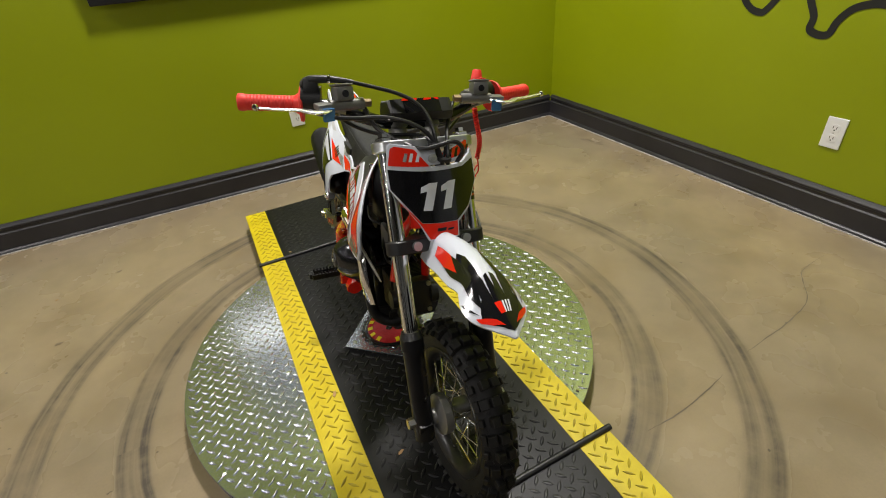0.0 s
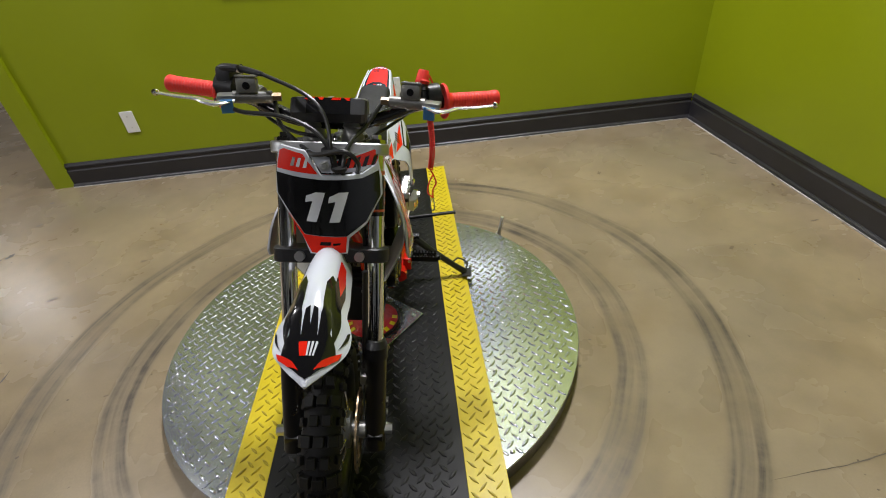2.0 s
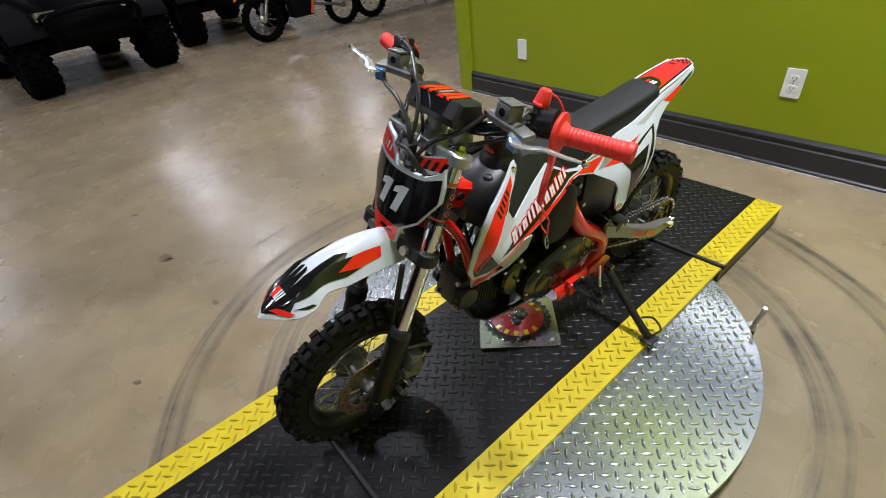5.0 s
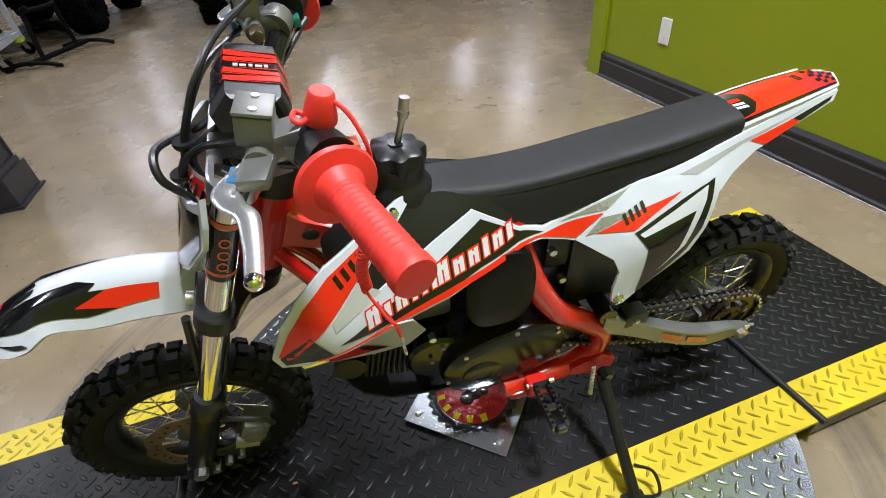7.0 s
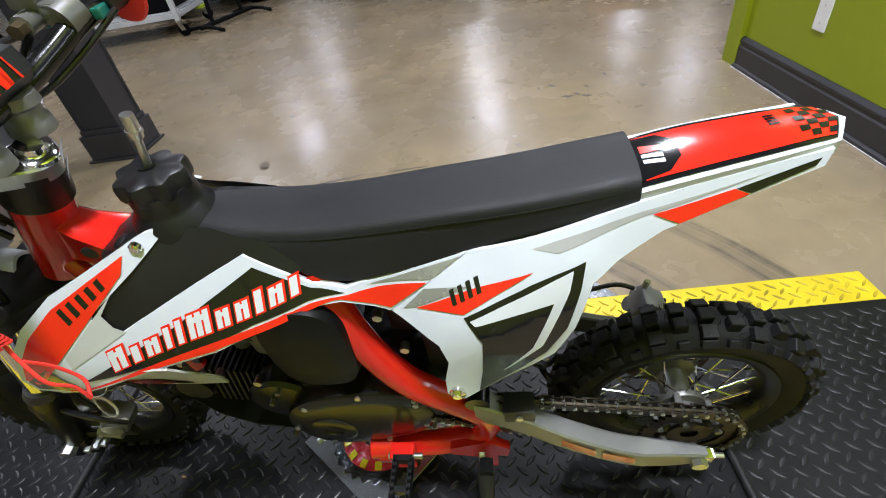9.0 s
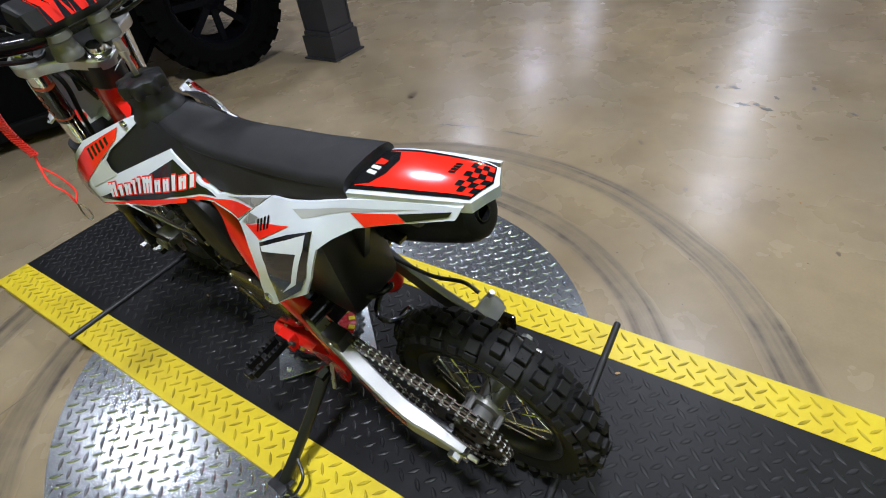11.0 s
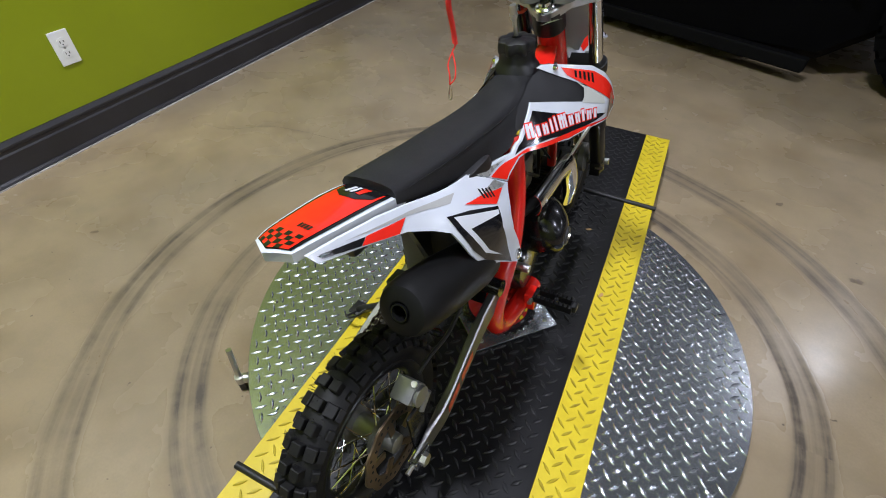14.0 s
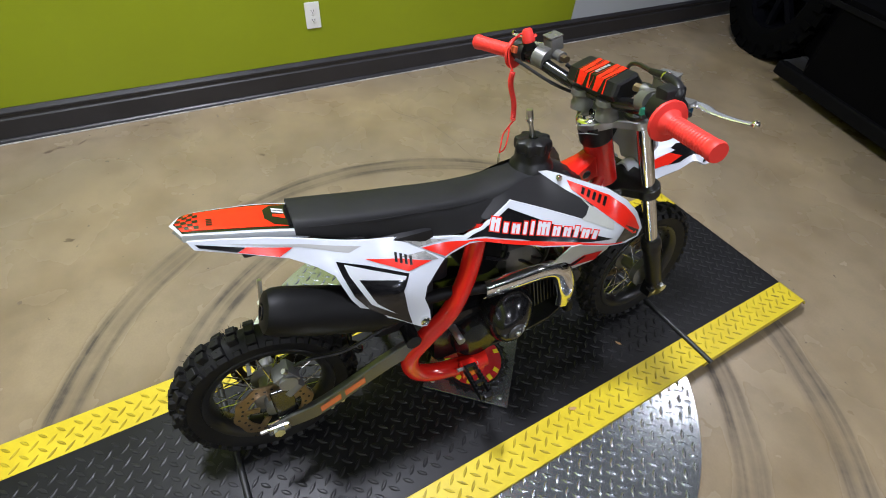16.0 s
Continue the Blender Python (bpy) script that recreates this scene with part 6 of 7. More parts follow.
# ---- things on and round the turntable ----
M_RUBBER = mat("vehicle_tyre_rubber", (0.0028, 0.0028, 0.0030), 0.9, spread=0.3, scale=14, fine=120, bump=0.3, spec=0.04)
M_BLACKBODY = mat("black_vehicle_body", (0.002, 0.002, 0.0025), 0.5, spread=0.2, scale=5, bump=0.03, spec=0.04)
M_VINYL = mat("black_vinyl", (0.003, 0.003, 0.0035), 0.7, spread=0.2, scale=12, spec=0.10)
M_WHITESTEEL = mat("white_painted_steel", (0.55, 0.56, 0.57), 0.4, spread=0.12, scale=12)
M_ORANGEP = mat("orange_plastic", (0.80, 0.12, 0.015), 0.3, spread=0.05, scale=10, bump=0.02)
M_GREENP = mat("green_plastic", (0.05, 0.42, 0.03), 0.28, spread=0.06, scale=10, bump=0.02)
M_GOLD = mat("gold_anodised", (0.72, 0.42, 0.08), 0.3, metal=1.0, spread=0.06)
M_TAN = mat("dry_leaf", (0.42, 0.25, 0.11), 0.8, spread=0.25, scale=60)
M_STAIN = mat("brown_floor_stain", (0.135, 0.096, 0.058), 0.5, spread=0.35, scale=40)
M_SCUFF = mat("dark_floor_scuff", (0.060, 0.053, 0.047), 0.55, spread=0.4, scale=50)
M_CRACK = mat("concrete_crack", (0.115, 0.092, 0.066), 0.9, spread=0.4, scale=30)
M_STICKER = mat("red_domed_sticker", (0.42, 0.02, 0.025), 0.16, spread=0.2, scale=18, fine=38, bump=0.9, depth=0.012, coat=0.8)
M_STICKBLACK = mat("black_domed_sticker", (0.012, 0.011, 0.012), 0.16, spread=0.2, scale=18, fine=38, bump=0.9, depth=0.012, coat=0.8)
M_STICKYELLOW = mat("yellow_domed_print", (0.72, 0.55, 0.02), 0.2, spread=0.06, scale=18, fine=38, bump=0.6, depth=0.010, coat=0.6)
M_MURAL = mat("black_mural_paint", (0.012, 0.012, 0.012), 0.5, spread=0.2, scale=8)
M_SLOT = mat("outlet_slot", (0.02, 0.02, 0.02), 0.7)
rng = random.Random(11)

# plate with a round badge in the middle of the runway
logo = thing("logo_plate", pose(-0.0015, -0.0165, DECK_Z, 0, 0, 47), "square tread plate with a round red domed badge on the runway", "badge plate")
plate = part("plate", box(bmesh.new(), -.110, .110, -.110, .110, .0035, .0095, .0006, seg=1), M_GALV, logo)
bm = bmesh.new()
treads(bm, lambda x, y: x * x + y * y > .106 ** 2, -.100, .100, -.100, .100, .0095, .0245, .0125, .0036, .0011)
part("tread", bm, M_TREAD, plate, kind="stuff")
for sx in (-1, 1):
    for sy in (-1, 1):
        part("standoff", cyl(bmesh.new(), (sx * .085, sy * .085, 0), (sx * .085, sy * .085, .0035), .006, n=10), M_STEEL, logo)
        part("bolt", lathe(bmesh.new(), [(.0001, .0135), (.004, .013), (.0062, .0105), (.0062, .0092)], 12, pose(sx * .088, sy * .088, 0)), M_STEEL, logo, smooth=True)
badge = part("badge", lathe(bmesh.new(), [(.0001, .0185), (.03, .0182), (.06, .0170), (.080, .0145), (.0815, .0120), (.0815, .0095)], 48, pose(0, 0, 0)), M_STICKER, logo, "red domed plastic badge", smooth=True)
bm = bmesh.new()
out = []
for k in range(112):
    a = 2 * math.pi * k / 112
    out.append(((.094 + .0042 * math.cos(28 * a)) * math.cos(a), (.094 + .0042 * math.cos(28 * a)) * math.sin(a)))
slab(bm, out, .0026, pose(0, 0, .0096))
part("sprocket_edge", bm, M_STICKBLACK, badge, "black toothed badge edge")
bm = lathe(bmesh.new(), [(.0780, .0149), (.0800, .0152), (.0860, .0135), (.0850, .0118), (.0780, .0138)], 48)
part("ring", bm, M_STICKBLACK, badge, smooth=True)
for k in range(12):
    a = radians(-47 + (68 + k * 24 if k < 7 else 262 + (k - 7) * 24))
    bm = box(bmesh.new(), -.0062, .0062, -.0075, .0075, 0, .0022, .0007, Matrix.Translation((.0675 * math.cos(a), .0675 * math.sin(a), .0162)) @ Matrix.Rotation(a - radians(90), 4, "Z") @ Matrix.Rotation(radians(-12), 4, "X"), seg=1)
    part("print_bar", bm, M_STICKYELLOW, badge, "yellow print on the badge")
bm = bmesh.new()
for x, y, r in ((-.004, -.022, .016), (.006, -.002, .019), (.010, .022, .015), (.022, .008, .011), (-.016, .004, .010)):
    ball(bm, (x, y, .0180), r, 14, (1, 1, .16))
part("emblem_shape", bm, M_STICKBLACK, badge, "dark raised shape in the badge", smooth=True)

# crank at the disc's edge
ca = radians(40.6)
crank = thing("crank_handle", pose(.605 * math.cos(ca), .605 * math.sin(ca), 0, 0, 0, 40.6), "zinc plated crank handle at the turntable's edge", "crank handle")
part("stub", tube(bmesh.new(), [(-.03, .022, .041), (.0, .022, .041), (.028, .022, .041)], .0085, 14, 3), M_STEEL, crank, smooth=True)
part("collar", cyl(bmesh.new(), (.010, .022, .041), (.018, .022, .041), .0120, n=20), M_STEEL, crank, smooth=True)
part("clevis", cyl(bmesh.new(), (.028, .022, .031), (.028, .022, .052), .0105, n=16), M_STEEL, crank)
part("handle", tube(bmesh.new(), [(.028, .022, .038), (.0285, .016, .066), (.029, .008, .095), (.029, .001, .130)], .0064, 14), M_STEEL, crank, smooth=True)
part("base_pad", box(bmesh.new(), .021, .035, .015, .029, 0, .033, .001), M_BLACKROD, crank)

# screws in the disc
for k, (x, y) in enumerate([(sx * x, y) for sx in (1, -1) for x, y in ((.330, -.486), (.332, -.251), (.330, -.015), (.330, .220), (.330, .455), (.529, -.253), (.580, -.014), (.529, .222))]):
    part("screw", lathe(bmesh.new(), [(.0001, .0032), (.003, .0030), (.0055, .0012), (.0058, 0)], 12, pose(x, y, DISC_Z)), M_CHROME, turntable, smooth=True)


# ---- floor marks ----
def blotch(name, x, y, rx, ry, turn, material, label, n=22, rough=0.28):
    bm = bmesh.new()
    pts = []
    for k in range(n):
        a = 2 * math.pi * k / n
        r = 1 + rng.uniform(-rough, rough)
        pts.append((rx * r * math.cos(a), ry * r * math.sin(a)))
    slab(bm, pts, .0005, pose(x, y, .0003, 0, 0, turn))
    return part(name, bm, material, floor, label)


def streak(name, pts, w, material, label):
    """A thin flat line on the floor, ragged along its edges."""
    line = spline([(x, y, 0) for x, y in pts], 7)
    a, b = [], []
    for i, p in enumerate(line):
        t = (line[min(i + 1, len(line) - 1)] - line[max(i - 1, 0)]).normalized()
        s = Vector((-t.y, t.x, 0))
        taper = min(1.0, 4 * min(i, len(line) - 1 - i) / len(line) + .15)
        p = p + s * rng.uniform(-.3, .3) * w
        q = w * taper * rng.uniform(.5, 1.2) * .5
        a.append((p.x + s.x * q, p.y + s.y * q))
        b.append((p.x - s.x * q, p.y - s.y * q))
    bm = bmesh.new()
    lo = [bm.verts.new((x, y, .0006)) for x, y in a]
    hi = [bm.verts.new((x, y, .0006)) for x, y in b]
    for i in range(len(lo) - 1):
        bm.faces.new((lo[i], lo[i + 1], hi[i + 1], hi[i]))
    bmesh.ops.recalc_face_normals(bm, faces=bm.faces)
    return part(name, bm, material, floor, label)


blotch("stain", -1.392, -.700, .040, .022, 20, M_STAIN, "brown dried stain")
blotch("stain", -1.36, -.69, .018, .012, 70, M_STAIN, "brown dried stain")
streak("scuff", [(-1.155, -.41), (-1.17, -.33), (-1.195, -.22)], .013, M_SCUFF, "dark scuff mark")
streak("scuff", [(-1.19, -.125), (-1.192, -.04), (-1.195, .055)], .008, M_SCUFF, "dark scuff mark")
for x, y, rx, ry, tn in ((-1.882, .667, .022, .010, 60), (-1.818, .826, .018, .008, 30), (-1.72, .708, .030, .010, 75), (-1.735, .76, .016, .009, 20), (-1.70, .80, .020, .010, 70), (-1.87, .60, .014, .006, 0),
                         (-1.836, 1.333, .012, .008, 10), (-1.745, 1.078, .014, .007, 40), (-1.944, -.714, .018, .007, 50), (-1.764, -.154, .012, .006, 90), (-1.62, .25, .010, .005, 30), (-1.95, .95, .018, .007, 10)):
    blotch("scuff", x, y, rx, ry, tn, M_SCUFF, "dark scuff spot", 14, .4)
for pts in ([(0.742, -0.612), (0.641, -0.628), (0.531, -0.638), (0.429, -0.635)], [(1.577, -0.431), (1.393, -0.444), (1.325, -0.481), (1.23, -0.549), (1.086, -0.577), (0.977, -0.585), (0.874, -0.592)]):
    streak("crack", pts, .0030, M_CRACK, "hairline crack in the concrete")
for k in range(7):
    a = rng.uniform(-1.5, 1.3)
    u = UE - rng.uniform(.02, .16)
    m2 = room(u, a, 0)
    blotch("scuff", m2.translation.x, m2.translation.y, rng.uniform(.006, .02), rng.uniform(.003, .008), rng.uniform(0, 180), M_STAIN, "dark smudge by the baseboard", 12, .5)
for x, y, rx, ry in ((-.914, -.641, .016, .010), (-1.02, .62, .012, .008), (-.86, 1.02, .010, .006), (1.05, .92, .014, .008), (1.28, .22, .012, .007), (-1.28, .42, .016, .009), (-.72, -.95, .014, .008), (.82, 1.05, .010, .006)):
    blotch("stain", x, y, rx, ry, rng.uniform(0, 90), M_STAIN, "brown dried stain", 12, .4)


def leaf_scrap(x, y, z, r, turn):
    bm = slab(bmesh.new(), [(-r, -.2 * r), (-.3 * r, -.45 * r), (.9 * r, -.1 * r), (.4 * r, .35 * r), (-.5 * r, .3 * r)], .0016, pose(x, y, z + .0016, 3, 2, turn))
    tagged(part("leaf_scrap", bm, M_TAN), "small tan scrap of dry leaf lying flat", "leaf scrap", "scraps of dry leaf")


for x, y, z, r, tn in ((-.235, -.171, DECK_Z + .0004, .012, 60), (-.145, -.42, DECK_Z, .010, 20), (-.19, .62, DECK_Z, .007, 120), (.05, -.40, DECK_Z, .006, 75), (-1.52, .14, 0, .008, 40), (-1.07, .93, 0, .006, 10)):
    leaf_scrap(x, y, z, r, tn)


# ---- on the walls ----
def wall_plate(m, label, sockets):
    """Face plate in the plane of x and z, its front towards -y."""
    t = thing("wall_outlet" if sockets else "blank_wall_plate", m, label, "outlet" if sockets else "wall plate")
    bm = bmesh.new()
    box(bm, -.035, .035, -.0055, 0, -.058, .058, .0028)
    pl = part("face_plate", bm, M_WHITE, t)
    for s in ((1, -1) if sockets else ()):
        z = s * .0195
        so = part("socket", loft([[(.0165 * math.copysign(abs(math.cos(a)) ** .8, math.cos(a)), y, z + .0140 * math.copysign(abs(math.sin(a)) ** .6, math.sin(a))) for a in [2 * math.pi * k / 24 for k in range(24)]] for y in (-.005, -.0072)]), M_WHITE, t)
        bm = bmesh.new()
        for dx, w in ((-.0062, .0013), (.0062, .0013)):
            box(bm, dx - w, dx + w, -.0078, -.0071, z - .002, z + .006)
        cyl(bm, (0, -.0078, z - .0075), (0, -.0071, z - .0075), .0026, n=10)
        part("slot", bm, M_SLOT, so)
    for z in ((0,) if sockets else (.03, -.03)):
        part("screw", cyl(bmesh.new(), (0, -.0068, z), (0, -.005, z), .0032, n=12), M_STEEL, t)
    return t


def on_north(x, z):
    """Pose on the north wall's face."""
    a = radians(ROOM_TURN)
    u = (x + WN * math.sin(a)) / math.cos(a)
    return room(u, WN - .0006, z)


def on_east(y, z):
    a = radians(ROOM_TURN)
    v = (y - WE * math.sin(a)) / math.cos(a)
    return room(WE - .0006, v, z) @ pose(0, 0, 0, 0, 0, -90)


wall_plate(on_north(.102, .348), "white duplex power outlet on the green wall", True)
wall_plate(on_north(-1.353, .328), "blank white wall plate on the green wall", False)
wall_plate(on_east(-.212, .344), "white duplex power outlet on the green wall", True)

tv = thing("wall_screen", on_north(.042, 1.458), "large flat black screen glowing on the green wall", "screen")
part("housing", box(bmesh.new(), -.645, .645, -.042, -.012, -.505, .505, .005), M_TANK, tv, "thin black screen frame")
part("bracket", box(bmesh.new(), -.2, .2, -.012, 0, -.2, .2), M_STEEL, tv)
part("picture", box(bmesh.new(), -.63, .63, -.0445, -.0415, -.33, .49), glow("screen_picture", (.10, .115, .16), .45), tv, "glowing grey blue screen picture")
part("picture_band", box(bmesh.new(), -.63, .63, -.0445, -.0415, -.465, -.332), glow("screen_band", (.90, .93, 1.0), 4.6), tv, "glowing white band of the picture")


def ribbon(bm, pts, w, m):
    line = spline([(a, b, 0) for a, b in pts], 10)
    lo, hi = [], []
    for i, p in enumerate(line):
        t = (line[min(i + 1, len(line) - 1)] - line[max(i - 1, 0)]).normalized()
        s = Vector((-t.y, t.x, 0)) * w * .5
        lo.append(m @ Vector((p.x + s.x, -.0012, p.y + s.y)))
        hi.append(m @ Vector((p.x - s.x, -.0012, p.y - s.y)))
    lo, hi = [bm.verts.new(p) for p in lo], [bm.verts.new(p) for p in hi]
    for i in range(len(lo) - 1):
        bm.faces.new((lo[i], hi[i], hi[i + 1], lo[i + 1]))
    return bm


# outline of a great toothed wheel painted on the east wall (along the wall southwards, height)
ME = room(WE - .0006, -.003, .006) @ pose(0, 0, 0, 0, 0, -90)
gear = [(-.39, 1.033), (-.37, .868), (-.314, .781), (-.269, .736), (-.226, .723), (-.204, .732), (-.165, .786), (-.126, .855), (-.089, .867), (-.05, .78), (-.020, .722), (-.021, .681), (.012, .665), (.047, .670), (.064, .715),
        (.095, .753), (.139, .771), (.181, .775), (.241, .766), (.314, .733), (.378, .675), (.422, .687), (.453, .759), (.525, .821), (.588, .925), (.671, 1.007)]
bm = ribbon(bmesh.new(), gear, .026, ME)
mural = tagged(part("wall_mural", bm, M_MURAL), "thick black painted outline on the green wall", "mural", kind="structure")

# ---- the column ----
col = thing("column", pose(-1.792, -1.565, 0, 0, 0, ROOM_TURN), "charcoal square column with a stepped flared base", "column", kind="structure")
part("shaft", box(bmesh.new(), -.095, .095, -.095, .095, .16, CEIL, .004), M_COLUMN, col)
for i, (hw, z0, z1) in enumerate(((.135, 0, .012), (.120, .012, .135), (.108, .135, .160))):
    bm = box(bmesh.new(), -hw, hw, -hw, hw, z0, z1, .003)
    part("base_step", bm, M_COLUMN, col)
for sx in (-1, 1):
    part("corner_strip", box(bmesh.new(), sx * .0955 - .006, sx * .0955 + .006, -.1015, -.0895, .162, CEIL - .002), M_COLUMN, col)
    part("corner_strip", box(bmesh.new(), sx * .0955 - .006, sx * .0955 + .006, .0895, .1015, .162, CEIL - .002), M_COLUMN, col)


# ---- the showroom's vehicles ----
def big_wheel(parent, c, R, half, side, rim_mat, spoke=8):
    """An off-road wheel, its axle along local y; side says which way its face looks."""
    m = pose(*c) @ pose(0, 0, 0, -90 * side, 0, 0)
    prof = [(R * .58, -half * .75), (R * .66, -half * .98), (R * .84, -half), (R * .93, -half * .90), (R * .965, -half * .6), (R * .975, 0), (R * .965, half * .6), (R * .93, half * .90), (R * .84, half), (R * .66, half * .98), (R * .58, half * .75)]
    bm = bmesh.new()
    for k in range(22):
        for j, (w, off) in enumerate(((-.72, 0), (-.24, .5), (.24, 0), (.72, .5))):
            a = 2 * math.pi * (k + off) / 22
            lm = m @ Matrix.Rotation(a, 4, "Z") @ Matrix.Translation((R * (.975 if abs(w) < .5 else .955), 0, half * w))
            box(bm, -.02, .024, -R * .095, R * .095, -half * .20, half * .20, 0, lm)
        a = 2 * math.pi * k / 22
        for w in (-1, 1):
            box(bm, -.03, .03, -R * .05, R * .05, -.008, .008, 0, m @ Matrix.Rotation(a, 4, "Z") @ Matrix.Translation((R * .89, 0, half * w)))
    w = part("wheel", lathe(bmesh.new(), [(R * .16, -half * .5), (R * .2, half * .5), (.02, half * .62), (.0001, half * .62)], 20, m), rim_mat, parent)
    part("tyre", lathe(bmesh.new(), prof, 40, m, True), M_RUBBER, w, "black knobby off-road tyre")
    part("tread_block", bm, M_RUBBER, w, kind="stuff")
    bm = lathe(bmesh.new(), [(R * .60, -half * .8), (R * .61, half * .78), (R * .57, half * .78), (R * .53, half * .3), (R * .53, -half * .8)], 40, m, True)
    for k in range(spoke):
        box(bm, R * .12, R * .55, -R * .045, R * .045, half * .35, half * .6, 0, m @ Matrix.Rotation(2 * math.pi * k / spoke, 4, "Z"))
    part("rim", bm, rim_mat, w, smooth=False)
    return w


def side_by_side(m, label, trim, wheelbase=2.1, width=1.5, R=.36, rims=None, bulge=0.0, low=.28):
    """A black off-road buggy, its nose towards local +x."""
    t = thing("off_road_buggy", m, label, "off-road vehicle")
    hb, hw = wheelbase / 2, width / 2
    rims = rims or M_BLACKBODY
    hull = [(-hb - .35, .55, .42, .62), (-hb + .2, .62, .36, .80), (-hb + .55, hw - .10 + bulge * .8, low + .02, .62), (-.2, hw - .05 + bulge, low, .58), (hb - .60, hw - .05 + bulge, low, .60), (hb - .42, hw - .16 + bulge * .6, min(.34, low + .03), .98), (hb + .1, hw - .22, min(.40, low + .08), .95), (hb + .42, hw - .34, .45, .78), (hb + .5, hw - .42, .5, .66)]
    rings = []
    for x, w, z0, z1 in hull:
        rings.append([(x, -w * .92, z0), (x, -w, z0 + .05), (x, -w, z1 - .08), (x, -w * .86, z1), (x, w * .86, z1), (x, w, z1 - .08), (x, w, z0 + .05), (x, w * .92, z0)])
    body = part("body", loft(rings), M_BLACKBODY, t, smooth=True)
    for s in (-1, 1):
        part("sill", box(bmesh.new(), -hb + .55, hb - .42, s * (hw - .06 + bulge) - .03, s * (hw - .06 + bulge) + .03, low - .01, low + .06, .012), M_VINYL, t)
        part("trim_strip", box(bmesh.new(), -hb + .50, hb - .45, s * (hw - .045 + bulge) - .006, s * (hw - .045 + bulge) + .006, .47, .495, .003), trim, t)
        for sx in (-1, 1):
            x = sx * hb
            fl = [(x + (R + .10) * math.cos(a), s * (hw - .20), R + .06 + (R + .06) * math.sin(a)) for a in [radians(20 + 140 * k / 10) for k in range(11)]]
            rr = [[(p[0], p[1] - .16 * s, p[2] + .012), (p[0], p[1] + .20 * s, p[2] - .01), (p[0], p[1] + .20 * s, p[2] - .03), (p[0], p[1] - .16 * s, p[2] - .012)] for p in fl]
            part("wheel_arch", loft(rr), M_VINYL, t, smooth=True)
            big_wheel(t, (x, s * (hw - .13), R), R, .13, s, rims)
            part("shock", tube(bmesh.new(), [(x - .05, s * (hw - .45), .95), (x, s * (hw - .33), .42)], .035, 12, 2), trim, t)
            part("suspension_arm", tube(bmesh.new(), [(x - .12, s * .25, .36), (x, s * (hw - .22), R)], .022, 10, 2), M_VINYL, t)
        part("cage_tube", tube(bmesh.new(), [(hb - .45, s * (hw - .18), .95), (hb - .95, s * (hw - .22), 1.62), (-.1, s * (hw - .22), 1.78), (-hb + .65, s * (hw - .22), 1.72), (-hb + .15, s * (hw - .30), .80)], .027, 12, 6), M_BLACKBODY, t, smooth=True)
        part("seat", loft([[(x + .26 * a, s * .32 + .23 * b, z) for a, b in ((-1, -1), (1, -1), (1, 1), (-1, 1))] for x, z in ((-.10, .55), (-.12, .70), (-.16, .74))]), M_VINYL, t)
        part("backrest", loft([[(x + d * a, s * .32 + w * b, z) for a, b in ((-1, -1), (1, -1), (1, 1), (-1, 1))] for x, z, d, w in ((-.38, .68, .07, .23), (-.47, 1.0, .06, .23), (-.54, 1.28, .05, .17))]), M_VINYL, t)
        part("headlight", box(bmesh.new(), hb + .36, hb + .47, s * .34 - .10, s * .34 + .10, .66, .74, .02), M_CHROME, t)
    part("cross_tube", cyl(bmesh.new(), (-.1, -hw + .22, 1.78), (-.1, hw - .22, 1.78), .025, n=12), M_BLACKBODY, t, smooth=True)
    part("roof", box(bmesh.new(), -hb + .62, hb - .95, -hw + .22, hw - .22, 1.79, 1.815, .008), M_BLACKBODY, t)
    part("bumper", tube(bmesh.new(), [(hb + .5, -.36, .45), (hb + .60, -.34, .70), (hb + .60, .34, .70), (hb + .5, .36, .45)], .024, 12, 5), M_BLACKBODY, t, smooth=True)
    part("steering_wheel", loft([[(hb - .78 + .04 * math.cos(a) * .4 + .05 * math.cos(q) * 0, -.32 + (.16 + .014 * math.cos(a)) * math.cos(q), 1.02 + (.16 + .014 * math.cos(a)) * math.sin(q)) for a in [2 * math.pi * k / 8 for k in range(8)]] for q in [2 * math.pi * j / 20 for j in range(21)]], True, False), M_VINYL, t, smooth=True)
    return t


M_REDTRIM = mat("red_trim", (0.5, 0.02, 0.02), 0.3, spread=0.1)
# the low, bulged hull and sill also fill in the dark floor shadow
side_by_side(pose(-.38, -3.22, 0, 0, 0, -20.2), "large black off-road buggy parked beside the green wall", M_VINYL, 2.72, 1.62, .39, mat("black_blue_rim", (0.0012, 0.0014, 0.003), 0.6, spread=0.3, scale=6, spec=0.1), .17, .07)
side_by_side(pose(-6.65, -.35, 0, 0, 0, 8), "black off-road buggy parked on the showroom floor", M_VINYL, 1.95, 1.42, .35)
side_by_side(pose(-7.06, -2.69, 0, 0, 0, -3), "black off-road buggy with red and yellow straps on the showroom floor", M_REDTRIM, 1.70, 1.42, .39)
side_by_side(pose(-7.55, 1.55, 0, 0, 0, 0), "black off-road buggy behind the orange dirt bike", M_VINYL, 1.95, 1.42, .34)


